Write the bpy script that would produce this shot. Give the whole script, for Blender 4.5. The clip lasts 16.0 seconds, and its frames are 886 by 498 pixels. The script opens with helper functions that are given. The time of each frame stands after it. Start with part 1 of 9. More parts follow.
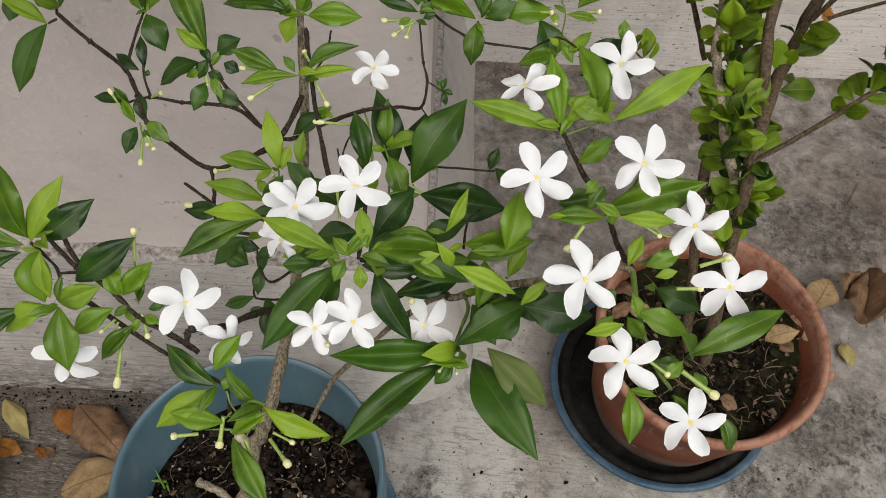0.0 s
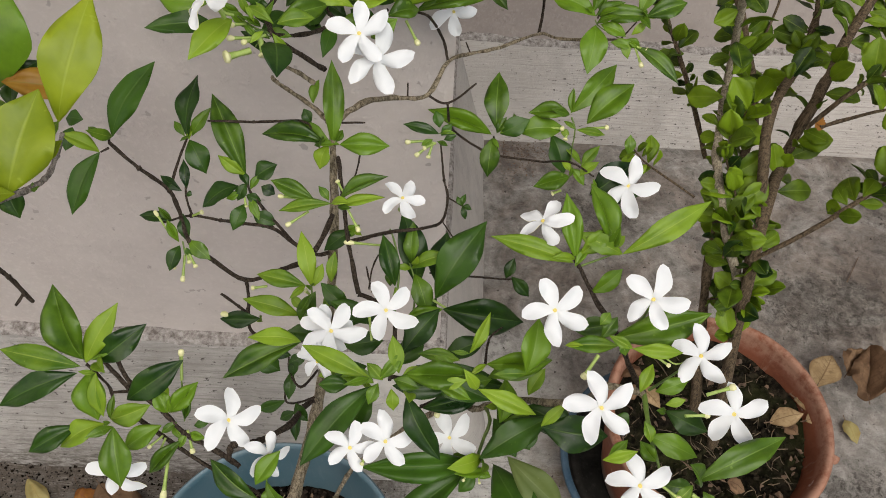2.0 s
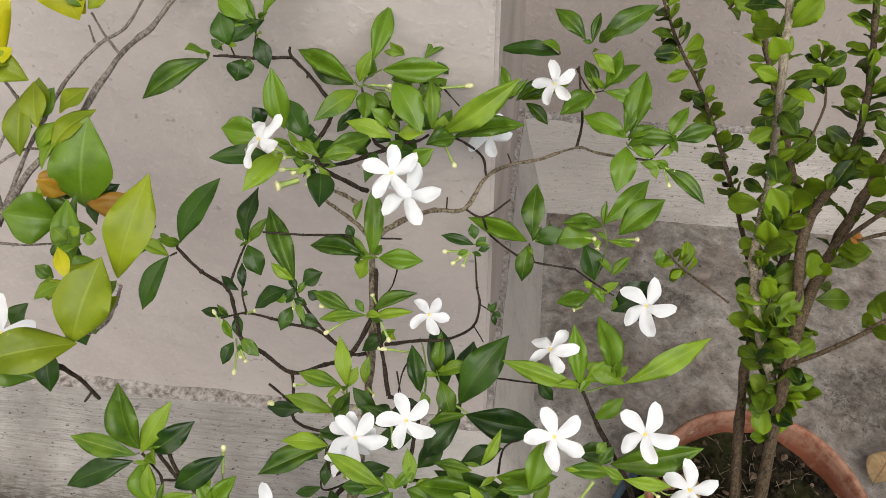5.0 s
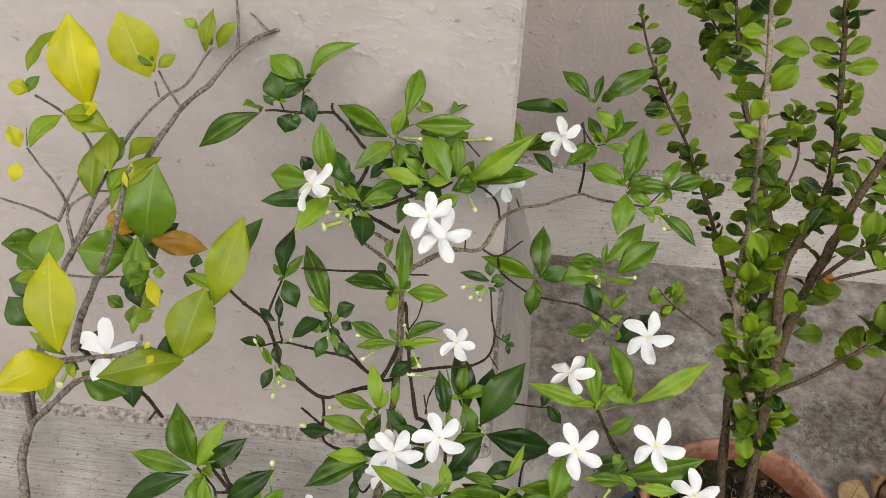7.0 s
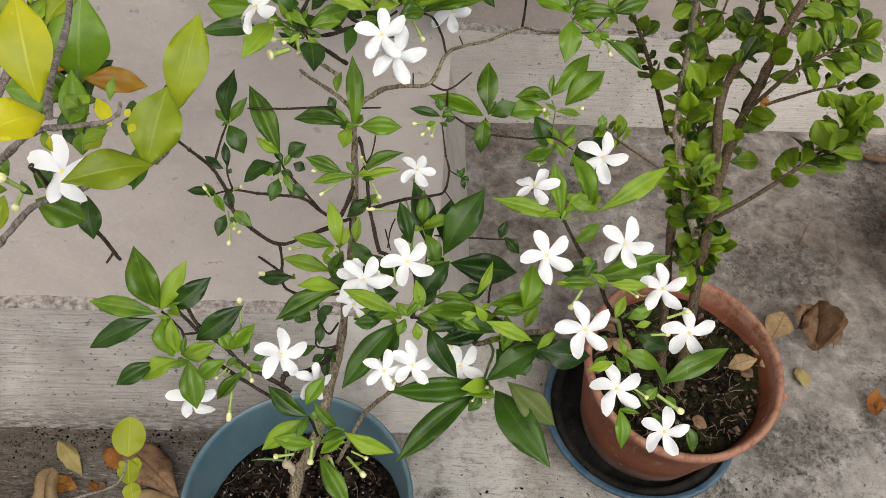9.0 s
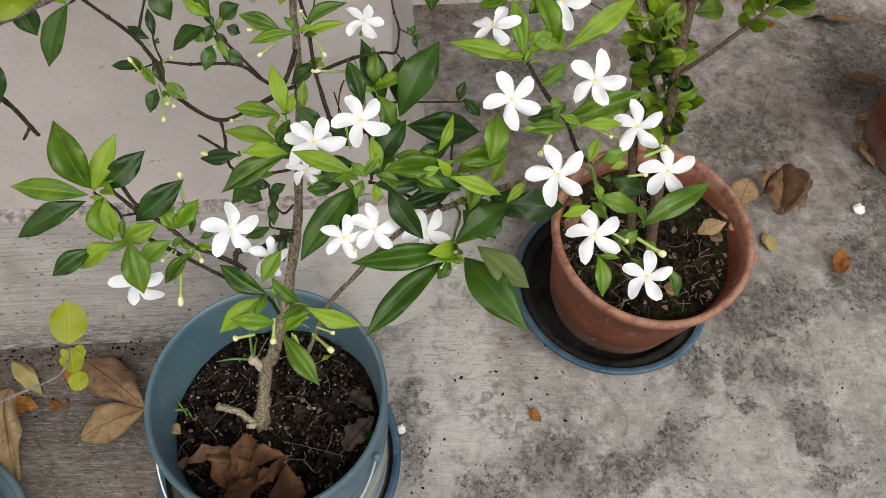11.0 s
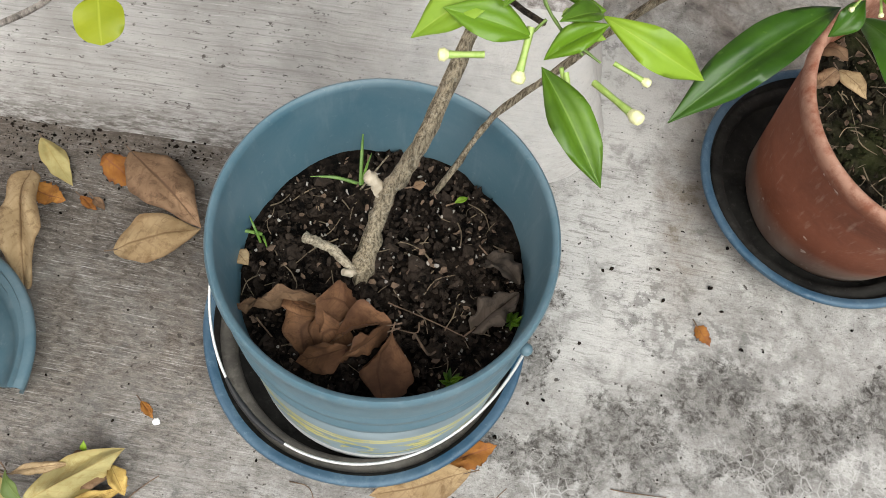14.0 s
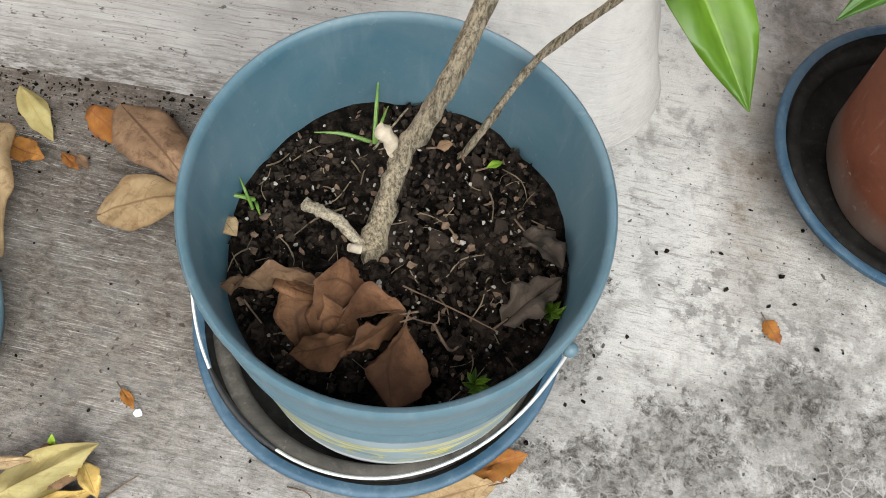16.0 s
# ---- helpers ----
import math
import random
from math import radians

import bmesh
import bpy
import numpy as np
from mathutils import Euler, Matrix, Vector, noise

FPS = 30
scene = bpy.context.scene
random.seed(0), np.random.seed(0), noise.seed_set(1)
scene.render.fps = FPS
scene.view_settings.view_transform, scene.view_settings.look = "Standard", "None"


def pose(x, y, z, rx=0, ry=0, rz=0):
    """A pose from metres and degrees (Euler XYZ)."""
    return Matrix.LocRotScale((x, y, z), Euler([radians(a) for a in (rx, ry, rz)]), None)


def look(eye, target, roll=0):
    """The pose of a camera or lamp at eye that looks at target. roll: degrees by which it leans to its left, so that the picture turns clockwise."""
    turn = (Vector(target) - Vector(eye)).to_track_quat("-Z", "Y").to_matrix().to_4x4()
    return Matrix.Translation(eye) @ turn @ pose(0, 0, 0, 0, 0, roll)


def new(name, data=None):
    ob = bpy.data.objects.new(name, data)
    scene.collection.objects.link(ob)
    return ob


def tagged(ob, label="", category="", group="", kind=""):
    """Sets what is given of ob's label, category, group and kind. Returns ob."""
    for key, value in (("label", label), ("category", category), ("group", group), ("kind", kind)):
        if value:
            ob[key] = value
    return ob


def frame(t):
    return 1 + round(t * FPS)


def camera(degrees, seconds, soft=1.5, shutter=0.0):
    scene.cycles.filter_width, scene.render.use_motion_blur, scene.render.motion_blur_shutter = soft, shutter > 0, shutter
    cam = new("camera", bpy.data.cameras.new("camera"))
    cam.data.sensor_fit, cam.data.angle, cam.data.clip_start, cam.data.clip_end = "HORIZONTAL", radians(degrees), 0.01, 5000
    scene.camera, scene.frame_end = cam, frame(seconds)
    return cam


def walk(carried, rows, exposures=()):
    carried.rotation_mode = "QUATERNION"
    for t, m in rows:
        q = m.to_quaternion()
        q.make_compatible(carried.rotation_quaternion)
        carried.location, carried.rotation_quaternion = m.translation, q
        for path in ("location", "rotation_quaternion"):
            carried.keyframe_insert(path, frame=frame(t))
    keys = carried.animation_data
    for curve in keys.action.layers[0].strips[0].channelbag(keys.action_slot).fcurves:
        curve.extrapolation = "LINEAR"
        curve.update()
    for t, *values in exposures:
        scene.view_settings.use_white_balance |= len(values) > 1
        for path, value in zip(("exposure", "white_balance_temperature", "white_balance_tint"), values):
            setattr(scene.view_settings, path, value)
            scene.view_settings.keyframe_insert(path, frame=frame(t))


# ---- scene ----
cam = camera(57.4, 16.0, soft=0.9)
PATH = [
    (0, (0.088, 0.183, 1.195), (0.027, 1.291, -0.469), 3.7),
    (0.5, (0.083, 0.186, 1.211), (0.016, 1.324, -0.433), 3.7),
    (1, (0.079, 0.191, 1.227), (0.0, 1.351, -0.4), 3.5),
    (1.5, (0.073, 0.195, 1.242), (-0.01, 1.377, -0.369), 3.2),
    (2, (0.069, 0.197, 1.261), (-0.013, 1.403, -0.332), 3.0),
    (2.5, (0.07, 0.197, 1.28), (-0.004, 1.437, -0.288), 3.2),
    (3, (0.068, 0.204, 1.293), (-0.02, 1.456, -0.264), 3.0),
    (3.5, (0.077, 0.224, 1.301), (-0.01, 1.482, -0.251), 3.3),
    (4, (0.093, 0.241, 1.317), (-0.021, 1.506, -0.228), 2.2),
    (4.5, (0.108, 0.237, 1.333), (-0.077, 1.508, -0.201), 0.2),
    (5, (0.113, 0.218, 1.345), (-0.184, 1.467, -0.188), -2.1),
    (5.2, (0.113, 0.212, 1.346), (-0.207, 1.456, -0.187), -2.4),
    (7.3, (0.065, 0.138, 1.409), (-0.123, 1.485, -0.058), 2.3),
    (7.5, (0.06, 0.127, 1.408), (-0.077, 1.463, -0.075), 2.9),
    (8, (0.05, 0.106, 1.389), (-0.023, 1.394, -0.139), 4.0),
    (8.5, (0.041, 0.098, 1.363), (-0.009, 1.328, -0.213), 4.2),
    (8.7, (0.044, 0.101, 1.358), (0.011, 1.311, -0.234), 4.2),
    (10.8, (0.019, 0.088, 1.293), (0.11, 1.103, -0.428), 6.0),
    (11, (0.044, 0.092, 1.284), (0.144, 1.093, -0.444), 5.6),
    (11.5, (0.063, 0.11, 1.252), (0.134, 1.101, -0.484), 5.3),
    (11.9, (0.019, 0.113, 1.216), (0.041, 1.041, -0.555), 3.9),
    (12, (0.02, 0.113, 1.189), (0.016, 1.025, -0.591), 4.0),
    (12.5, (-0.013, 0.121, 1.131), (-0.023, 0.986, -0.672), 5.6),
    (13, (-0.044, 0.135, 1.065), (-0.06, 0.946, -0.764), 7.5),
    (13.5, (-0.061, 0.148, 1.004), (-0.097, 0.941, -0.831), 7.6),
    (14, (-0.075, 0.172, 0.936), (-0.063, 0.951, -0.906), 11.9),
    (14.5, (-0.085, 0.189, 0.884), (-0.118, 0.917, -0.978), 9.6),
    (15, (-0.094, 0.198, 0.841), (-0.194, 0.879, -1.037), 4.7),
    (15.5, (-0.093, 0.206, 0.809), (-0.183, 0.884, -1.07), 5.7),
    (16, (-0.071, 0.222, 0.814), (-0.122, 0.932, -1.054), 8.7),
]
walk(cam, [(t, look(eye, target, roll)) for t, eye, target, roll in PATH], exposures=[(0, 0.07, 6600, 8), (2.5, 0.13, 6600, 8), (5, 0.24, 6600, 8), (7.5, 0.15, 6650, 8), (8.5, 0.24, 6650, 8), (11, 0.22, 6500, 8), (12.5, 0.45, 6350, 6), (14.5, 0.98, 6200, 5), (16, 1.06, 6150, 5)])

# ---- light ----
SUN_ELEVATION, SUN_TURN = 50.0, 36.0
world = bpy.data.worlds.new("sky")
scene.world = world
world.use_nodes = True
wn = world.node_tree
sky = wn.nodes.new("ShaderNodeTexSky")
sky.sky_type, sky.sun_disc = "NISHITA", False
sky.sun_elevation, sky.sun_rotation = radians(SUN_ELEVATION), radians(180 + SUN_TURN)
sky.air_density, sky.dust_density, sky.ozone_density = 1.0, 4.0, 1.0
wn.nodes["Background"].inputs["Strength"].default_value = 0.1
wn.links.new(sky.outputs[0], wn.nodes["Background"].inputs["Color"])
sun_data = bpy.data.lights.new("sun", "SUN")
sun_data.energy, sun_data.angle, sun_data.color = 2.6, radians(46), (1.0, 0.95, 0.87)
sun = new("sun", sun_data)
sun.matrix_world = look((math.sin(radians(SUN_TURN)) * 4 * math.cos(radians(SUN_ELEVATION)), -math.cos(radians(SUN_TURN)) * 4 * math.cos(radians(SUN_ELEVATION)), 4 * math.sin(radians(SUN_ELEVATION))), (0, 0, 0))


# ---- materials ----
class Nodes:
    """A small helper for writing node materials."""

    def __init__(self, name):
        self.mat = bpy.data.materials.new(name)
        self.mat.use_nodes = True
        self.tree = self.mat.node_tree
        self.bsdf = self.tree.nodes["Principled BSDF"]
        self.out = self.tree.nodes["Material Output"]
        self.wander = None

    def node(self, kind, **values):
        n = self.tree.nodes.new("ShaderNode" + kind)
        if "operation" in values:
            n.operation = values["operation"]
        if "data_type" in values:
            n.data_type = values["data_type"]
        if "blend_type" in values:
            n.blend_type = values["blend_type"]
        if "vector_type" in values:
            n.vector_type = values["vector_type"]
        if "feature" in values:
            n.feature = values["feature"]
        return n

    def link(self, a, b):
        self.tree.links.new(a, b)

    def feed(self, socket, value):
        if isinstance(value, bpy.types.NodeSocket):
            self.link(value, socket)
        elif isinstance(value, tuple) and len(value) == 3 and socket.type == "RGBA":
            socket.default_value = (*value, 1)
        else:
            socket.default_value = value

    def place(self, stretch=(1, 1, 1), turn=0.0, kind="world"):
        if kind == "world":
            src = self.node("NewGeometry").outputs["Position"]
        else:
            src = self.node("TexCoord").outputs[kind]
        m = self.node("Mapping")
        m.inputs["Scale"].default_value = stretch
        m.inputs["Rotation"].default_value = (0, 0, radians(turn))
        self.link(src, m.inputs["Vector"])
        return m.outputs[0]

    def noise(self, at, size, detail=5.0, rough=0.6, warp=0.0):
        n = self.node("TexNoise")
        self.link(at, n.inputs["Vector"])
        n.inputs["Scale"].default_value = size
        n.inputs["Detail"].default_value = detail
        n.inputs["Roughness"].default_value = rough
        n.inputs["Distortion"].default_value = warp
        return n.outputs["Fac"]

    def ramp(self, value, low, high, a=0.0, b=1.0):
        n = self.node("MapRange")
        n.clamp = True
        self.feed(n.inputs["Value"], value)
        for key, v in (("From Min", low), ("From Max", high), ("To Min", a), ("To Max", b)):
            n.inputs[key].default_value = v
        return n.outputs[0]

    def sum(self, op, a, b=0.0, c=None):
        n = self.node("Math", operation=op)
        self.feed(n.inputs[0], a)
        self.feed(n.inputs[1], b)
        if c is not None:
            self.feed(n.inputs[2], c)
        return n.outputs[0]

    def mix(self, fac, a, b, blend="MIX"):
        n = self.node("Mix", data_type="RGBA", blend_type=blend)
        self.feed(n.inputs["Factor"], fac)
        self.feed(n.inputs["A"], a)
        self.feed(n.inputs["B"], b)
        return n.outputs["Result"]

    def bump(self, height, strength=0.4, depth=0.002):
        n = self.node("Bump")
        n.inputs["Strength"].default_value = strength
        n.inputs["Distance"].default_value = depth
        self.link(height, n.inputs["Height"])
        self.link(n.outputs[0], self.bsdf.inputs["Normal"])
        return n.outputs[0]

    def set(self, **values):
        for key, value in values.items():
            self.feed(self.bsdf.inputs[key.replace("_", " ")], value)
        return self.mat

    def spot(self, x, y, rx, ry, turn=0.0, edge=0.6):
        """1 inside a blotch round (x, y) on the ground, 0 outside."""
        m = self.node("Mapping", vector_type="TEXTURE")
        m.inputs["Location"].default_value = (x, y, 0)
        m.inputs["Rotation"].default_value = (0, 0, radians(turn))
        m.inputs["Scale"].default_value = (rx, ry, 100)
        if self.wander is None:
            n = self.node("TexNoise")
            n.inputs["Scale"].default_value, n.inputs["Detail"].default_value, n.inputs["Roughness"].default_value = 11, 7, 0.72
            self.link(self.node("NewGeometry").outputs["Position"], n.inputs["Vector"])
            shift = self.node("VectorMath", operation="MULTIPLY_ADD")
            self.link(n.outputs["Color"], shift.inputs[0])
            shift.inputs[1].default_value = (0.2, 0.2, 0)
            shift.inputs[2].default_value = (-0.1, -0.1, 0)
            move = self.node("VectorMath", operation="ADD")
            self.link(shift.outputs[0], move.inputs[0])
            self.link(self.node("NewGeometry").outputs["Position"], move.inputs[1])
            self.wander = move.outputs[0]
        self.link(self.wander, m.inputs["Vector"])
        length = self.node("VectorMath", operation="LENGTH")
        self.link(m.outputs[0], length.inputs[0])
        return self.ramp(length.outputs["Value"], edge, 1.3, 1.0, 0.0)


def concrete():
    n = Nodes("worn_concrete")
    at = n.place()
    cloud = n.noise(at, 3.6, 7, 0.66, 0.5)
    grain = n.noise(at, 150, 5, 0.8)
    mottle = n.noise(at, 26, 6, 0.72, 0.4)
    strokes = n.noise(n.place((9.0, 66.0, 9.0), 3), 2.6, 8, 0.85, 1.2)
    speck = n.noise(at, 420, 3, 0.75)
    base = n.mix(n.ramp(cloud, 0.36, 0.62), (0.245, 0.236, 0.222), (0.355, 0.345, 0.327))
    base = n.mix(n.ramp(mottle, 0.5, 0.6, 0, 0.7), base, (0.45, 0.44, 0.42))
    base = n.mix(n.ramp(mottle, 0.45, 0.36, 0, 0.55), base, (0.15, 0.142, 0.13))
    base = n.mix(n.ramp(grain, 0.52, 0.62, 0, 0.26), base, (0.5, 0.49, 0.47))
    base = n.mix(n.ramp(grain, 0.46, 0.36, 0, 0.3), base, (0.16, 0.15, 0.14))
    base = n.mix(n.ramp(speck, 0.44, 0.34, 0, 0.5), base, (0.08, 0.075, 0.07))
    base = n.mix(n.ramp(n.noise(n.place((9.0, 60.0, 9.0), 8), 3.2, 6, 0.8, 0.9), 0.56, 0.66, 0, 0.4), base, (0.2, 0.19, 0.176))
    pits = n.noise(n.place((1.0, 2.4, 1.0), 12), 62, 9, 0.85, 0.6)
    base = n.mix(n.ramp(pits, 0.45, 0.38, 0, 0.6), base, (0.085, 0.08, 0.073))
    base = n.mix(n.ramp(pits, 0.57, 0.65, 0, 0.4), base, (0.5, 0.49, 0.47))
    # float marks beside the skirting
    brushed = n.sum("MAXIMUM", n.spot(0.12, 0.66, 0.3, 0.2, 0, 0.3), n.spot(-0.6, 0.4, 0.7, 0.35, 0, 0.4))
    base = n.mix(n.sum("MULTIPLY", n.ramp(strokes, 0.5, 0.58, 0, 0.75), brushed), base, (0.1, 0.092, 0.082))
    # darker brownish ground near the walls and to the side
    side = n.sum("MULTIPLY", n.spot(-0.66, 0.56, 0.6, 0.2, 4, 0.4), n.ramp(n.noise(at, 7, 5, 0.65, 0.8), 0.3, 0.52, 0.6, 1.0))
    base = n.mix(side, base, n.mix(n.ramp(mottle, 0.35, 0.65), (0.016, 0.013, 0.0105), (0.08, 0.067, 0.055)))
    haze = n.sum("MULTIPLY", n.spot(-0.55, 0.43, 0.5, 0.33, 0, 0.4), n.ramp(n.noise(at, 13, 7, 0.75, 0.5), 0.34, 0.56, 0.42, 0.92))
    base = n.mix(haze, base, n.mix(n.ramp(pits, 0.42, 0.58), (0.058, 0.048, 0.039), (0.185, 0.16, 0.137)))
    drawn = n.noise(n.place((11.0, 130.0, 11.0), 4), 2.4, 7, 0.85, 1.0)
    base = n.mix(n.sum("MULTIPLY", n.spot(-0.55, 0.45, 0.5, 0.35, 0, 0.4), n.ramp(drawn, 0.54, 0.6, 0, 0.75)), base, (0.07, 0.058, 0.048))
    base = n.mix(n.sum("MULTIPLY", n.spot(-0.5, 0.4, 0.5, 0.35, 0, 0.4), n.ramp(drawn, 0.43, 0.36, 0, 0.85)), base, (0.42, 0.4, 0.378))
    scuffs = n.sum("MULTIPLY", n.ramp(n.noise(n.place((6.0, 9.0, 6.0), 31), 3.2, 6, 0.7, 0.6), 0.46, 0.58), n.spot(-0.4, 0.35, 0.75, 0.45, 0, 0.4))
    base = n.mix(n.sum("MULTIPLY", scuffs, n.ramp(n.noise(n.place((7.0, 260.0, 7.0), 6), 2.6, 6, 0.8, 0.4), 0.55, 0.6, 0, 0.7)), base, (0.46, 0.44, 0.42))
    base = n.mix(n.ramp(n.noise(at, 11, 5, 0.6, 0.8), 0.54, 0.64, 0, 0.4), base, (0.16, 0.15, 0.138))
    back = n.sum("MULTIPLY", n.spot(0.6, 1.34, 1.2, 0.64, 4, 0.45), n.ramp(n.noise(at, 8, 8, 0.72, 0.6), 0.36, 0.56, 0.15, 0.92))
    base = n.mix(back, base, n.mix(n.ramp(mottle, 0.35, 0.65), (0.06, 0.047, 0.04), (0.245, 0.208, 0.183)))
    patch = n.sum("MULTIPLY", n.sum("MAXIMUM", n.spot(0.13, 0.82, 0.12, 0.14, 0, 0.5), n.spot(0.15, 0.6, 0.13, 0.2, -10, 0.5)), n.ramp(mottle, 0.38, 0.5, 0.3, 0.75))
    base = n.mix(patch, base, (0.5, 0.49, 0.47))
    base = n.mix(n.sum("MULTIPLY", n.spot(0.17, 0.6, 0.16, 0.22, 0, 0.5), n.ramp(n.noise(n.place((8.0, 85.0, 8.0), 4), 3.0, 7, 0.85, 0.8), 0.53, 0.6, 0, 0.7)), base, (0.15, 0.14, 0.128))
    # black algae stains, broken up; the last spot paints the pail's soft shadow
    stain_shade = n.spot(0.7, 0.725, 0.13, 0.085, 10, 0.55)
    for x, y, rx, ry, turn in ((0.9, 0.8, 0.09, 0.13, 0), (0.505, 0.47, 0.045, 0.075, -20), (0.4, 0.425, 0.13, 0.04, 6), (0.285, 0.45, 0.085, 0.06, 10), (0.2, 0.395, 0.1, 0.055, 15), (0.125, 0.345, 0.09, 0.045, 20), (0.06, 0.325, 0.07, 0.03, 15),
                               (0.34, 0.37, 0.12, 0.035, 8), (0.72, 0.5, 0.05, 0.045, -30), (0.735, 0.425, 0.07, 0.03, 15), (0.62, 0.615, 0.035, 0.06, 25), (0.7, 0.6, 0.05, 0.06, 0), (0.55, 0.6, 0.025, 0.07, -10), (0.62, 0.53, 0.04, 0.02, 10),
                               (1.02, 0.95, 0.12, 0.2, 0), (0.74, 1.12, 0.16, 0.1, 10), (0.3, 1.28, 0.1, 0.06, 0), (1.05, 1.3, 0.2, 0.25, 0), (0.06, 0.5, 0.05, 0.1, 0)):
        stain_shade = n.sum("MAXIMUM", stain_shade, n.spot(x, y, rx, ry, turn, 0.45))
    patchy = n.sum("ADD", n.sum("MULTIPLY", n.noise(at, 34, 9, 0.85, 0.3), 2.0), n.sum("MULTIPLY", n.noise(at, 9, 4, 0.6, 0.6), 0.6))
    black = n.ramp(n.sum("ADD", n.sum("MULTIPLY", stain_shade, 0.7), n.sum("SUBTRACT", patchy, 1.3)), 0.42, 0.6)
    worn = n.sum("MULTIPLY", n.ramp(n.noise(at, 95, 7, 0.8, 0.6), 0.4, 0.58, 1.0, 0.25), n.ramp(n.noise(at, 28, 6, 0.75, 1.0), 0.5, 0.64, 1.0, 0.4))
    base = n.mix(n.sum("MULTIPLY", black, worn), base, (0.033, 0.0285, 0.0245))
    soft = n.sum("MULTIPLY", stain_shade, n.ramp(n.noise(at, 14, 6, 0.7), 0.36, 0.6, 0.0, 0.3))
    base = n.mix(soft, base, (0.135, 0.126, 0.114))
    thin = n.sum("MULTIPLY", n.ramp(n.noise(at, 6.0, 6, 0.7, 1.0), 0.52, 0.6), n.ramp(n.noise(at, 48, 5, 0.75), 0.49, 0.57))
    base = n.mix(n.sum("MULTIPLY", thin, 0.6), base, (0.1, 0.096, 0.09))
    vein = n.node("TexVoronoi", feature="DISTANCE_TO_EDGE")
    n.link(at, vein.inputs["Vector"])
    vein.inputs["Scale"].default_value = 75
    crackle = n.sum("MULTIPLY", n.ramp(vein.outputs["Distance"], 0.03, 0.07, 1, 0), n.sum("MAXIMUM", n.spot(0.42, 0.36, 0.14, 0.05, 0, 0.2), n.spot(0.1, 0.3, 0.08, 0.035, 12, 0.3)))
    base = n.mix(n.sum("MULTIPLY", crackle, n.ramp(mottle, 0.4, 0.52, 0, 0.5)), base, (0.5, 0.49, 0.47))
    # rust-brown dirt beside the saucer, small dark crumbs
    base = n.mix(n.sum("MULTIPLY", n.spot(0.238, 0.69, 0.045, 0.14, 0, 0.2), n.ramp(mottle, 0.35, 0.6, 0, 0.8)), base, (0.1, 0.07, 0.042))
    base = n.mix(n.ramp(n.noise(at, 115, 2, 0.5), 0.69, 0.715, 0, 0.9), base, (0.05, 0.043, 0.037))
    dirt = n.node("SeparateXYZ")
    n.link(n.node("NewGeometry").outputs["Position"], dirt.inputs[0])
    foot = n.sum("SUBTRACT", dirt.outputs["Y"], n.sum("MULTIPLY", dirt.outputs["X"], 0.075))
    line = n.sum("MULTIPLY", n.ramp(foot, 0.6, 0.69, 0, 1), n.ramp(dirt.outputs["X"], 0.0, 0.06, 1, 0))
    base = n.mix(n.sum("MULTIPLY", line, n.ramp(n.noise(at, 60, 5, 0.75), 0.42, 0.6, 0, 0.85)), base, (0.06, 0.047, 0.037))
    n.bump(n.sum("ADD", n.sum("ADD", grain, mottle), n.sum("MULTIPLY", cloud, 1.5)), 0.75, 0.003)
    return n.set(Base_Color=base, Roughness=n.ramp(cloud, 0.3, 0.7, 0.74, 0.92), Specular_IOR_Level=0.2)


def plaster(name, low, high, tinge):
    n = Nodes(name)
    at = n.place()
    cloud = n.noise(at, 2.6, 6, 0.6, 0.3)
    fine = n.noise(at, 140, 4, 0.6)
    peel = n.noise(at, 62, 3, 0.5)
    trowel = n.noise(n.place((1, 1, 1.5)), 14, 4, 0.55, 0.4)
    pock = n.ramp(n.noise(at, 70, 3, 0.5), 0.56, 0.76)
    base = n.mix(n.ramp(cloud, 0.38, 0.62), low, high)
    base = n.mix(n.ramp(fine, 0.5, 0.72, 0, 0.4), base, tinge)
    base = n.mix(n.ramp(trowel, 0.56, 0.7, 0, 0.25), base, tuple(c * 0.82 for c in low))
    base = n.mix(n.ramp(n.noise(at, 74, 2, 0.5), 0.7, 0.74, 0, 0.6), base, tuple(c * 0.6 for c in low))
    relief = n.sum("ADD", n.sum("MULTIPLY", peel, 0.9), n.sum("MULTIPLY", trowel, 0.6))
    n.bump(n.sum("ADD", n.sum("ADD", relief, n.sum("MULTIPLY", fine, 0.35)), n.sum("MULTIPLY", pock, 0.4)), 0.4, 0.004)
    return n.set(Base_Color=base, Roughness=0.86, Specular_IOR_Level=0.2)


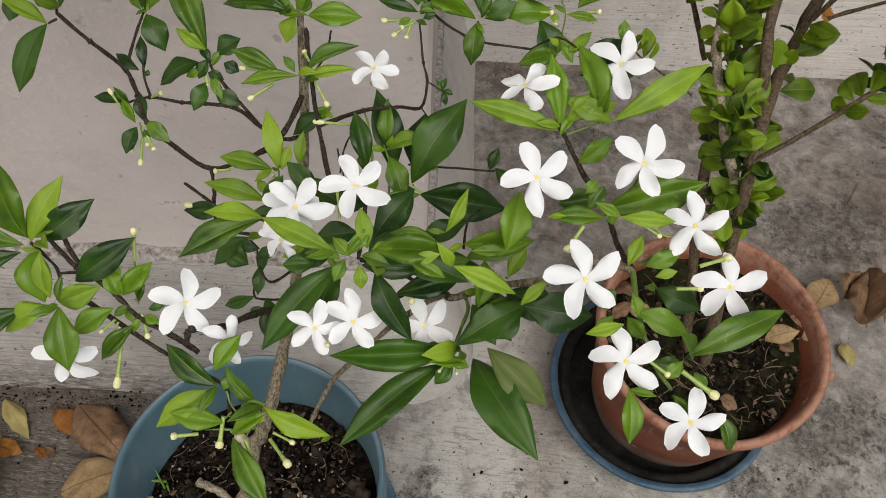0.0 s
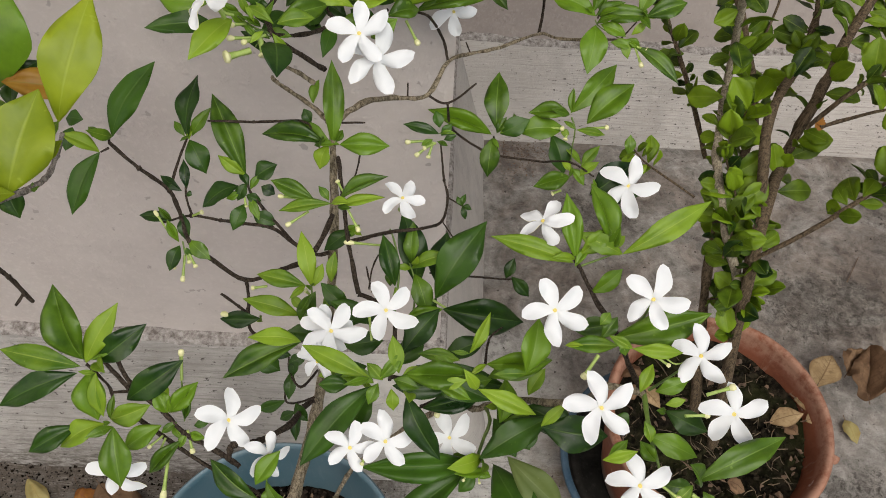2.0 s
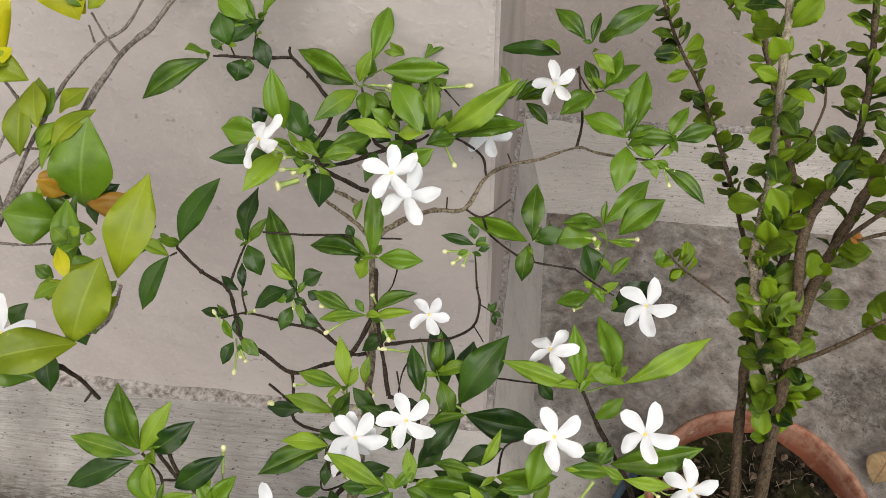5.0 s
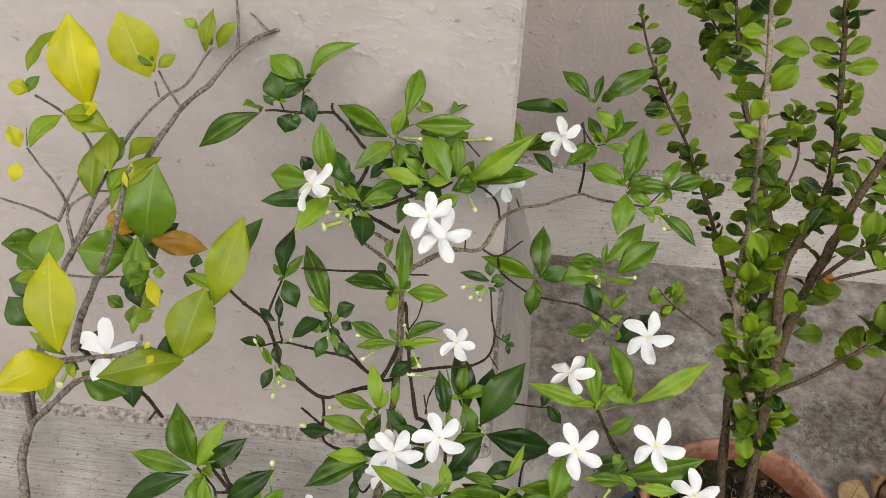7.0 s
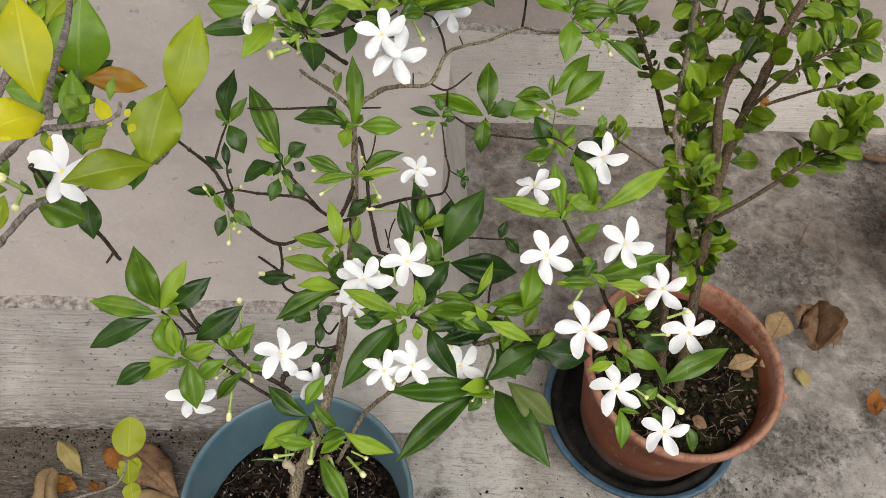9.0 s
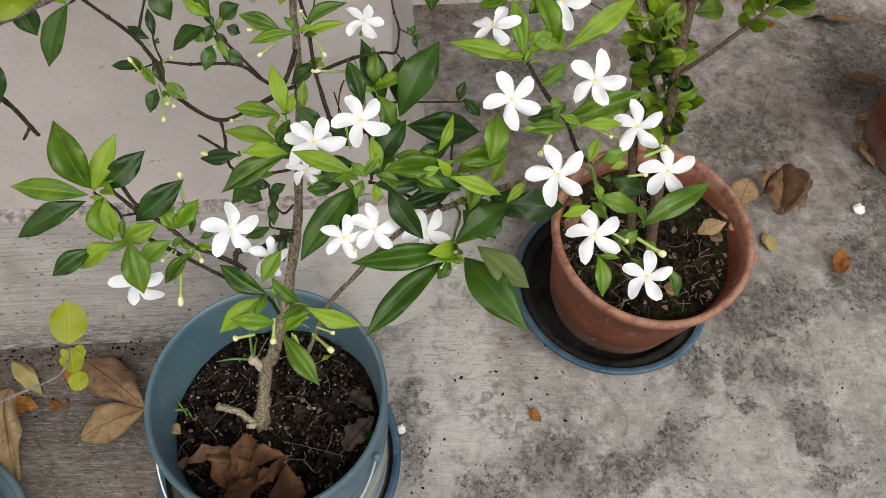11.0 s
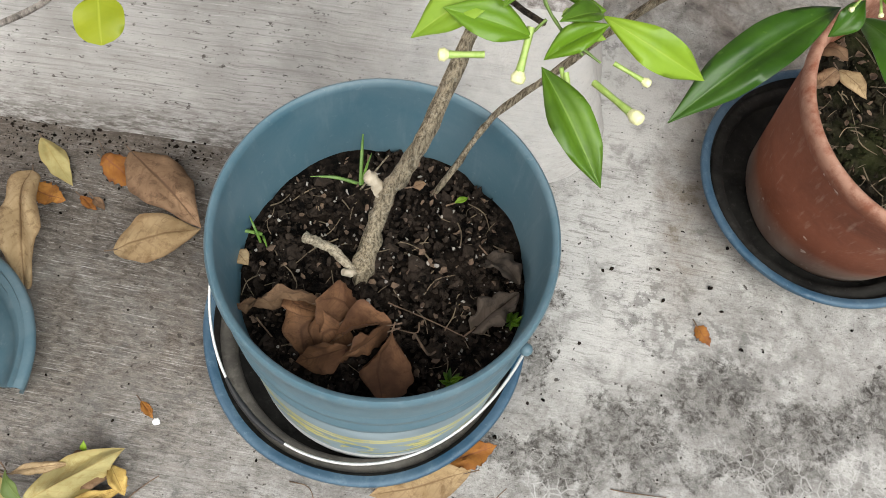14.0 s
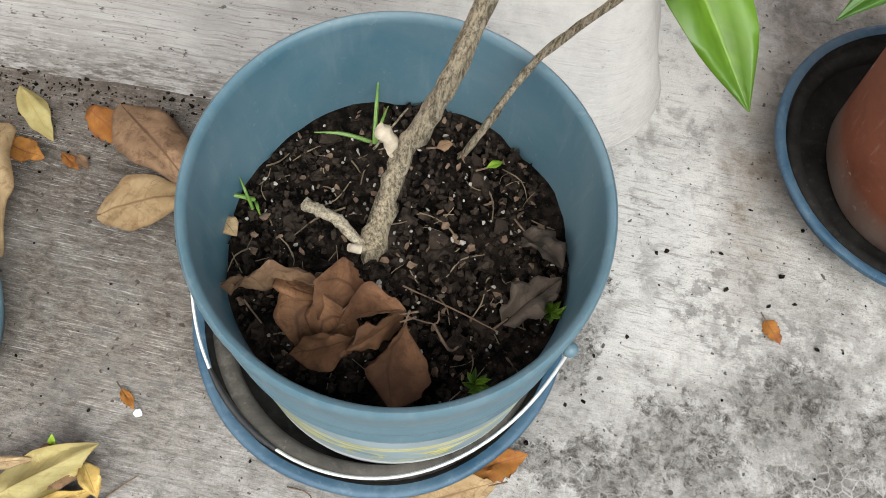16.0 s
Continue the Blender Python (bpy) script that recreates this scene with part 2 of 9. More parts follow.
def brushed_cement(name, low, high, scratch, grime):
    """Cement drawn level with a stiff brush: fine streaks, pits and splashes along the foot."""
    n = Nodes(name)
    at = n.place()
    strokes = n.noise(n.place((3.0, 3.0, 110), 0), 3.0, 6, 0.75, 0.2)
    lines = n.noise(n.place((5.0, 5.0, 260), 0), 2.2, 5, 0.8, 0.3)
    cloud = n.noise(at, 4.5, 6, 0.62, 0.5)
    base = n.mix(n.ramp(cloud, 0.4, 0.62), low, high)
    base = n.mix(n.ramp(strokes, 0.5, 0.6, 0, 0.6), base, scratch)
    base = n.mix(n.ramp(lines, 0.58, 0.66, 0, 0.8), base, tuple(c * 0.55 for c in scratch))
    base = n.mix(n.ramp(lines, 0.42, 0.34, 0, 0.5), base, tuple(min(0.62, c * 1.3) for c in high))
    base = n.mix(n.ramp(n.noise(n.place((1, 1, 2.4)), 85, 4, 0.7), 0.61, 0.66, 0, 0.9), base, (0.06, 0.052, 0.046))
    base = n.mix(n.sum("MULTIPLY", n.spot(-0.02, 0.78, 0.2, 0.2, 0, 0.4), n.ramp(n.noise(at, 24, 5, 0.7), 0.35, 0.62, 0.3, 0.8)), base, (0.5, 0.49, 0.475))
    # paler along the pier's return, making up in colour for weak light there
    base = n.mix(n.sum("MULTIPLY", n.spot(0.06, 1.15, 0.16, 0.5, 0, 0.5), n.ramp(n.noise(at, 24, 5, 0.7), 0.3, 0.6, 0.4, 0.9)), base, (0.47, 0.44, 0.415))
    z = n.node("SeparateXYZ")
    n.link(n.node("NewGeometry").outputs["Position"], z.inputs[0])
    splash = n.sum("MULTIPLY", n.ramp(n.sum("ADD", z.outputs["Z"], n.sum("MULTIPLY", n.noise(n.place((1, 1, 6)), 16, 5, 0.7), 0.09)), 0.04, 0.105, 1, 0), n.ramp(n.noise(n.place((1, 1, 5)), 50, 6, 0.75), 0.4, 0.56, 0, grime))
    base = n.mix(n.sum("MULTIPLY", splash, n.ramp(z.outputs["X"], -0.1, -0.02, 1, 0.2)), base, (0.07, 0.058, 0.048))
    n.bump(n.sum("ADD", n.sum("ADD", strokes, lines), n.noise(at, 60, 4, 0.65)), 0.6, 0.003)
    return n.set(Base_Color=base, Roughness=0.9, Specular_IOR_Level=0.2)


def rough_cement():
    n = Nodes("rough_cement_edge")
    at = n.place()
    g = n.noise(at, 95, 5, 0.7)
    base = n.mix(n.ramp(g, 0.35, 0.62), (0.13, 0.112, 0.102), (0.4, 0.375, 0.36))
    n.bump(g, 0.9, 0.006)
    return n.set(Base_Color=base, Roughness=0.95, Specular_IOR_Level=0.08)


def dusty_plastic(name, colour, dirt, amount=0.3, rough=0.42, gloss=0.4):
    n = Nodes(name)
    at = n.place()
    film = n.noise(at, 9, 8, 0.72, 0.5)
    grit = n.noise(at, 120, 4, 0.7)
    streak = n.noise(n.place((14, 14, 2.5)), 6, 4, 0.6)
    base = n.mix(n.ramp(film, 0.38, 0.72, 0, amount), colour, dirt)
    base = n.mix(n.ramp(streak, 0.55, 0.75, 0, amount * 0.7), base, dirt)
    base = n.mix(n.ramp(grit, 0.62, 0.72, 0, amount), base, dirt)
    n.bump(n.sum("ADD", grit, film), 0.12, 0.001)
    return n.set(Base_Color=base, Roughness=n.ramp(film, 0.3, 0.7, rough, rough + 0.25), Specular_IOR_Level=gloss)


def terracotta(name, lime=0.0):
    n = Nodes(name)
    at = n.place()
    cloud = n.noise(at, 9, 6, 0.62, 0.6)
    fine = n.noise(at, 140, 4, 0.7)
    streak = n.noise(n.place((22, 22, 3)), 5, 4, 0.6)
    base = n.mix(n.ramp(cloud, 0.3, 0.72), (0.12, 0.038, 0.02), (0.235, 0.078, 0.04))
    base = n.mix(n.ramp(fine, 0.5, 0.72, 0, 0.3), base, (0.24, 0.1, 0.06))
    base = n.mix(n.ramp(streak, 0.58, 0.75, 0, 0.4), base, (0.36, 0.26, 0.2))
    base = n.mix(n.ramp(n.noise(at, 34, 3, 0.6), 0.68, 0.73, 0, 0.7), base, (0.6, 0.53, 0.46))
    foot = n.node("SeparateXYZ")
    n.link(n.node("NewGeometry").outputs["Position"], foot.inputs[0])
    chalk = n.sum("MULTIPLY", n.ramp(foot.outputs["Z"], 0.03, 0.075, 1, 0), n.ramp(cloud, 0.3, 0.6, 0.3, 0.9))
    base = n.mix(chalk, base, (0.34, 0.27, 0.225))
    if lime:
        base = n.mix(n.ramp(n.noise(at, 13, 6, 0.7, 0.4), 0.34, 0.6, 0.1, lime), base, (0.42, 0.37, 0.33))
    worn = n.sum("MULTIPLY", n.ramp(foot.outputs["Z"], 0.225, 0.245), n.ramp(n.noise(at, 48, 5, 0.7), 0.36, 0.56, 0.1, 0.75))
    base = n.mix(worn, base, (0.36, 0.21, 0.15))
    n.bump(n.sum("ADD", fine, cloud), 0.3, 0.0015)
    return n.set(Base_Color=base, Roughness=0.7, Specular_IOR_Level=0.25)


def soil(name, dark, light, moss=0.0, lumps=0.0):
    n = Nodes(name)
    at = n.place()
    g = n.noise(at, 70, 6, 0.7)
    base = n.mix(n.ramp(g, 0.43, 0.6), dark, light)
    lump = n.node("NewGeometry").outputs["Random Per Island"]
    base = n.mix(n.ramp(lump, 0.5, 1.0, 0, lumps), base, tuple(c * 1.5 for c in light))
    base = n.mix(n.ramp(n.noise(at, 210, 3, 0.6), 0.67, 0.73, 0, 0.4), base, (0.12, 0.095, 0.07))
    if moss:
        base = n.mix(n.ramp(n.noise(at, 16, 4, 0.6), 0.42, 0.6, 0, moss), base, (0.028, 0.034, 0.009))
    n.bump(g, 0.9, 0.006)
    return n.set(Base_Color=base, Roughness=0.95, Specular_IOR_Level=0.08)


def bark(name, low, high, pale, scale=1.0):
    n = Nodes(name)
    at = n.place()
    rough = n.noise(n.place((3.4, 3.4, 0.4)), 120 * scale, 6, 0.8)
    patch = n.noise(at, 230 * scale, 5, 0.75, 0.4)
    base = n.mix(n.ramp(rough, 0.42, 0.58), low, high)
    base = n.mix(n.ramp(patch, 0.54, 0.64, 0, 0.35), base, pale)
    n.bump(n.sum("ADD", rough, patch), 0.8, 0.0025)
    return n.set(Base_Color=base, Roughness=0.85, Specular_IOR_Level=0.15)


def leaf_skin(name, deep, fresh, vein, rough=0.36, glow=0.3, vary=0.35, ribs=0.55, gloss=0.38, span=(0.1, 0.75)):
    """A leaf: UV x runs along it, UV y across, 0.5 on the midrib."""
    n = Nodes(name)
    uv = n.node("SeparateXYZ")
    n.link(n.node("TexCoord").outputs["UV"], uv.inputs[0])
    along, across = uv.outputs["X"], n.sum("ABSOLUTE", n.sum("SUBTRACT", uv.outputs["Y"], 0.5))
    lot = n.node("ObjectInfo").outputs["Random"]
    at = n.place()
    blotch = n.noise(at, 40, 4, 0.6)
    tone = n.sum("ADD", n.sum("MULTIPLY", lot, vary), n.sum("MULTIPLY", n.ramp(blotch, 0.3, 0.7), 0.45))
    base = n.mix(n.ramp(tone, *span), deep, fresh)
    rib = n.ramp(across, 0.008, 0.036, 1, 0)
    wave = n.sum("SINE", n.sum("MULTIPLY", n.sum("SUBTRACT", along, n.sum("MULTIPLY", n.sum("POWER", across, 1.3), 0.62)), 52.0))
    side = n.sum("MULTIPLY", n.ramp(n.sum("ADD", wave, n.ramp(blotch, 0.3, 0.7, -0.4, 0.2)), 0.6, 1.0, 0, 0.13 if gloss > 0.2 else 0.5), n.ramp(across, 0.02, 0.42, 1, 0.2))
    base = n.mix(n.sum("MULTIPLY", n.sum("MAXIMUM", rib, side), ribs), base, vein)
    base = n.mix(n.ramp(n.noise(at, 190, 2, 0.5), 0.7, 0.75, 0, 0.5), base, vein)
    if gloss < 0.2:
        base = n.mix(n.ramp(n.noise(at, 75, 6, 0.75, 0.5), 0.5, 0.66, 0, 0.75), base, vein)
        base = n.mix(n.ramp(n.sum("ADD", across, n.sum("MULTIPLY", n.noise(at, 60, 4, 0.7), 0.25)), 0.5, 0.62, 0, 0.6), base, vein)
    n.bump(n.sum("ADD", n.sum("MULTIPLY", wave, -0.035), n.sum("ADD", n.sum("MULTIPLY", rib, -0.9), n.sum("MULTIPLY", n.noise(at, 130, 3, 0.6), 0.7))), 0.25, 0.0012)
    n.set(Base_Color=base, Roughness=n.ramp(blotch, 0.3, 0.7, rough, rough + 0.16), Specular_IOR_Level=gloss)
    thin = n.node("BsdfTranslucent")
    n.feed(thin.inputs["Color"], n.mix(0.5, base, fresh))
    both = n.node("MixShader")
    both.inputs[0].default_value = glow
    n.link(n.bsdf.outputs[0], both.inputs[1])
    n.link(thin.outputs[0], both.inputs[2])
    n.link(both.outputs[0], n.out.inputs["Surface"])
    return n.mat


def petal_skin():
    n = Nodes("white_petal")
    uv = n.node("SeparateXYZ")
    n.link(n.node("TexCoord").outputs["UV"], uv.inputs[0])
    lines = n.sum("SINE", n.sum("MULTIPLY", uv.outputs["Y"], 70.0))
    base = n.mix(n.ramp(uv.outputs["X"], 0.0, 0.07, 1, 0), (0.755, 0.775, 0.8), (0.85, 0.8, 0.45))
    base = n.mix(n.ramp(lines, 0.7, 1, 0, 0.12), base, (0.66, 0.68, 0.7))
    n.bump(lines, 0.06, 0.0005)
    n.set(Base_Color=base, Roughness=0.5)
    thin = n.node("BsdfTranslucent")
    n.feed(thin.inputs["Color"], (0.88, 0.89, 0.88))
    both = n.node("MixShader")
    both.inputs[0].default_value = 0.2
    n.link(n.bsdf.outputs[0], both.inputs[1])
    n.link(thin.outputs[0], both.inputs[2])
    n.link(both.outputs[0], n.out.inputs["Surface"])
    return n.mat


def plain(name, a, b, size=60, rough=0.6, metal=0.0, bump=0.2):
    n = Nodes(name)
    g = n.noise(n.place(), size, 4, 0.65)
    n.bump(g, bump, 0.001)
    return n.set(Base_Color=n.mix(n.ramp(g, 0.3, 0.7), a, b), Roughness=rough, Metallic=metal)


CONCRETE = concrete()
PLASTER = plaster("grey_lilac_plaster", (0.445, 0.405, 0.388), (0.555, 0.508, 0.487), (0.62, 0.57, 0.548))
# browner wall colour, darkened as well for the shade of the recess
BROWN_SHADED_PLASTER = plaster("mauve_brown_shaded_plaster", (0.37, 0.325, 0.305), (0.455, 0.405, 0.382), (0.51, 0.458, 0.434))
CEMENT = brushed_cement("brushed_cement", (0.26, 0.248, 0.236), (0.425, 0.411, 0.396), (0.21, 0.197, 0.184), 0.9)
CEMENT_PALE = brushed_cement("pale_brushed_cement", (0.4, 0.372, 0.35), (0.54, 0.51, 0.485), (0.36, 0.33, 0.306), 0.75)
ROUGH = rough_cement()
BLUE = dusty_plastic("blue_grey_plastic", (0.055, 0.115, 0.15), (0.16, 0.21, 0.235), 0.5, 0.34, 0.55)
BLUE_DARK = dusty_plastic("blue_plastic_saucer", (0.015, 0.052, 0.096), (0.13, 0.19, 0.24), 0.55)
# dirty plastic, its near-black base standing in for shadow in the narrow gap
SCUFFED_SHADE = dusty_plastic("dirty_shaded_plastic", (0.003, 0.003, 0.003), (0.055, 0.052, 0.047), 0.5, 0.7, 0.1)
SCUFF_RING = dusty_plastic("scuffed_grey_ring", (0.03, 0.028, 0.025), (0.125, 0.116, 0.102), 0.9, 0.7, 0.12)
CLAY = terracotta("terracotta")
LIMED_CLAY = terracotta("limed_terracotta", 0.5)
SOIL = soil("dark_potting_soil", (0.002, 0.0016, 0.0013), (0.019, 0.014, 0.0105))
CRUMB = soil("soil_lumps", (0.0024, 0.002, 0.0016), (0.03, 0.0225, 0.0175), 0.0, 0.9)
MOSSY = soil("mossy_soil", (0.005, 0.0045, 0.003), (0.03, 0.024, 0.016), 0.42)
BARK = bark("jasmine_bark", (0.09, 0.072, 0.047), (0.34, 0.285, 0.2), (0.52, 0.48, 0.39))
TWIG = bark("dark_twig", (0.018, 0.0135, 0.01), (0.08, 0.061, 0.046), (0.19, 0.15, 0.118), 1.6)
HEDGE_BARK = bark("brown_bark", (0.05, 0.037, 0.024), (0.15, 0.11, 0.07), (0.26, 0.21, 0.14))
PALE_BARK = bark("pale_bark", (0.18, 0.15, 0.108), (0.44, 0.385, 0.29), (0.56, 0.51, 0.41))
GREY_BARK = bark("grey_bark", (0.115, 0.1, 0.085), (0.33, 0.29, 0.255), (0.46, 0.42, 0.375))
LEAF_DARK = leaf_skin("dark_glossy_leaf", (0.006, 0.024, 0.003), (0.04, 0.1, 0.007), (0.075, 0.135, 0.022), 0.27, 0.08, vary=0.5, gloss=0.3)
LEAF_MID = leaf_skin("green_leaf", (0.017, 0.05, 0.003), (0.11, 0.21, 0.009), (0.18, 0.29, 0.045), 0.3, 0.14, vary=0.6, gloss=0.36)
LEAF_YOUNG = leaf_skin("young_lime_leaf", (0.055, 0.13, 0.008), (0.215, 0.335, 0.02), (0.31, 0.4, 0.06), 0.36, 0.2, vary=0.6, gloss=0.32)
LEAF_LIME = leaf_skin("lime_yellow_leaf", (0.19, 0.24, 0.006), (0.36, 0.38, 0.01), (0.4, 0.43, 0.04), 0.4, 0.3)
LEAF_OLIVE = leaf_skin("olive_leaf", (0.15, 0.22, 0.007), (0.31, 0.385, 0.012), (0.36, 0.44, 0.05), 0.34, 0.3)
# yellow-green leaf with the sun's backlight mixed into its colour
LEAF_SUNLIT_GOLD = leaf_skin("sunlit_golden_lime_leaf", (0.34, 0.38, 0.008), (0.64, 0.6, 0.012), (0.66, 0.64, 0.08), 0.36, 0.35)
LEAF_HEDGE = leaf_skin("hedge_leaf", (0.009, 0.03, 0.003), (0.155, 0.25, 0.009), (0.19, 0.27, 0.03), 0.4, 0.12, vary=0.75, gloss=0.25, span=(0.18, 0.9))
LEAF_RUST = leaf_skin("rust_orange_leaf", (0.22, 0.1, 0.008), (0.42, 0.25, 0.015), (0.2, 0.16, 0.02), 0.4, 0.2)
LEAF_PALE = leaf_skin("pale_leaf_underside", (0.09, 0.14, 0.03), (0.16, 0.21, 0.06), (0.2, 0.26, 0.1), 0.5, 0.3)
DRY_TAN = leaf_skin("dry_tan_leaf", (0.27, 0.185, 0.095), (0.5, 0.375, 0.22), (0.15, 0.09, 0.045), 0.75, 0.1, ribs=0.8, gloss=0.12)
DRY_GREY = leaf_skin("dead_grey_leaf", (0.05, 0.04, 0.032), (0.14, 0.112, 0.09), (0.035, 0.028, 0.022), 0.8, 0.05, ribs=0.6, gloss=0.1)
DRY_BROWN = leaf_skin("dry_brown_leaf", (0.12, 0.072, 0.042), (0.29, 0.185, 0.11), (0.085, 0.05, 0.03), 0.75, 0.08, ribs=0.8, gloss=0.12)
DRY_AMBER = leaf_skin("amber_dry_leaf", (0.34, 0.21, 0.05), (0.58, 0.43, 0.15), (0.2, 0.11, 0.03), 0.65, 0.12, ribs=0.6, gloss=0.14)
DRY_UMBER = leaf_skin("rotting_brown_leaf", (0.085, 0.042, 0.023), (0.24, 0.125, 0.062), (0.06, 0.03, 0.017), 0.7, 0.06, ribs=0.7, gloss=0.15)
DRY_ORANGE = leaf_skin("dry_orange_leaf", (0.2, 0.075, 0.018), (0.4, 0.19, 0.045), (0.18, 0.07, 0.035), 0.7, 0.12, ribs=0.8, gloss=0.12)
DRY_YELLOW = leaf_skin("yellowed_leaf", (0.3, 0.255, 0.1), (0.5, 0.435, 0.21), (0.3, 0.22, 0.08), 0.65, 0.18, ribs=0.7, gloss=0.15)
PETAL = petal_skin()
EYE_YELLOW = plain("flower_eye", (0.62, 0.48, 0.08), (0.75, 0.64, 0.2), 300)
BUD_WHITE = plain("bud_cream", (0.58, 0.58, 0.26), (0.72, 0.7, 0.42), 200, 0.5)
BUD_TUBE = plain("bud_tube_green", (0.2, 0.3, 0.05), (0.36, 0.46, 0.13), 200, 0.5)
STALK = plain("green_stalk", (0.07, 0.12, 0.02), (0.14, 0.22, 0.035), 150, 0.5)
WIRE = plain("galvanised_wire", (0.62, 0.62, 0.6), (0.8, 0.8, 0.78), 90, 0.38, 0.6)
GRIP = plain("black_grip", (0.004, 0.004, 0.005), (0.012, 0.012, 0.014), 60, 0.62)
PALE_WOOD = plain("cut_wood", (0.3, 0.25, 0.18), (0.48, 0.42, 0.33), 120, 0.8)
GRASS = plain("grass_blade", (0.07, 0.15, 0.02), (0.15, 0.26, 0.04), 120, 0.5)
LITTER = plain("brown_litter", (0.05, 0.032, 0.022), (0.19, 0.125, 0.08), 80, 0.85)
PEBBLE = plain("pale_grit", (0.16, 0.145, 0.125), (0.4, 0.37, 0.33), 80, 0.8)
STRAW = plain("dry_straw", (0.05, 0.036, 0.022), (0.21, 0.16, 0.1), 40, 0.8)
SILVER = plain("crumpled_foil", (0.6, 0.6, 0.6), (0.85, 0.85, 0.85), 60, 0.4)


def pail_print():
    n = Nodes("worn_pail_print")
    at = n.place()
    z = n.node("SeparateXYZ")
    n.link(n.node("NewGeometry").outputs["Position"], z.inputs[0])
    h = n.sum("ADD", z.outputs["Z"], n.sum("MULTIPLY", n.noise(n.place((5, 5, 1)), 3, 2), 0.012))
    yellow = n.mix(n.ramp(n.noise(at, 30, 3, 0.6), 0.4, 0.6), (0.42, 0.38, 0.09), (0.56, 0.52, 0.2))
    base = n.mix(n.ramp(n.noise(at, 12, 4, 0.6), 0.35, 0.65), (0.17, 0.235, 0.275), (0.26, 0.325, 0.36))
    for level, wide in ((0.146, 0.0032), (0.135, 0.0042)):
        base = n.mix(n.ramp(n.sum("ABSOLUTE", n.sum("SUBTRACT", h, level)), wide, wide + 0.0012, 0.9, 0), base, yellow)
    print_band = n.sum("MULTIPLY", n.ramp(h, 0.062, 0.066), n.ramp(h, 0.122, 0.118))
    ink = n.ramp(n.noise(n.place((1, 1, 1.6)), 26, 2, 0.4, 0.6), 0.5, 0.52)
    base = n.mix(n.sum("MULTIPLY", print_band, ink), base, yellow)
    strokes = n.sum("MULTIPLY", n.ramp(n.sum("SINE", n.sum("MULTIPLY", h, 480.0)), 0.4, 0.6), n.ramp(n.noise(n.place((1, 1, 3)), 40, 2, 0.5), 0.46, 0.5))
    base = n.mix(n.sum("MULTIPLY", n.sum("MULTIPLY", print_band, ink), strokes), base, (0.16, 0.19, 0.13))
    patch = n.ramp(n.noise(n.place((1, 1, 1.8)), 15, 1, 0.4), 0.53, 0.55)
    base = n.mix(n.sum("MULTIPLY", patch, print_band), base, (0.11, 0.2, 0.29))
    base = n.mix(n.ramp(h, 0.05, 0.056, 0.9, 0), base, (0.6, 0.61, 0.6))
    base = n.mix(n.ramp(n.noise(at, 60, 5, 0.75), 0.56, 0.68, 0, 0.5), base, (0.22, 0.25, 0.26))
    return n.set(Base_Color=base, Roughness=0.45)


PRINT = pail_print()


# ---- building helpers ----
def put(name, bm, material, smooth=True, sharp=68):
    me = bpy.data.meshes.new(name)
    bm.to_mesh(me)
    bm.free()
    for m in material if isinstance(material, (list, tuple)) else [material]:
        me.materials.append(m)
    if smooth:
        me.shade_smooth()
        me.set_sharp_from_angle(angle=radians(sharp))
    return me


def part(name, bm, material, parent=None, label="", smooth=True):
    ob = new(name, put(name, bm, material, smooth))
    ob.parent = parent
    return tagged(ob, label)


def empty(name, at=(0, 0, 0)):
    ob = new(name)
    ob.location = at
    ob.empty_display_size = 0.02
    return ob


def lathe(profile, steps=72, wobble=0.0, seed=0):
    """A turned body from (radius, height) pairs."""
    bm = bmesh.new()
    rings = []
    for r, z in profile:
        ring = []
        for k in range(steps):
            a = 2 * math.pi * k / steps
            d = wobble * noise.noise((math.cos(a) * 1.5 + seed, math.sin(a) * 1.5, z * 9))
            ring.append(bm.verts.new(((r + d) * math.cos(a), (r + d) * math.sin(a), z + d * 0.3)))
        rings.append(ring)
    for a, b in zip(rings, rings[1:]):
        for k in range(steps):
            bm.faces.new((a[k], a[(k + 1) % steps], b[(k + 1) % steps], b[k]))
    for ring, flip in ((rings[0], True), (rings[-1], False)):
        if (ring[0].co.xy).length < 0.02:
            bm.faces.new(ring[::-1] if flip else ring)
    bmesh.ops.recalc_face_normals(bm, faces=bm.faces)
    return bm


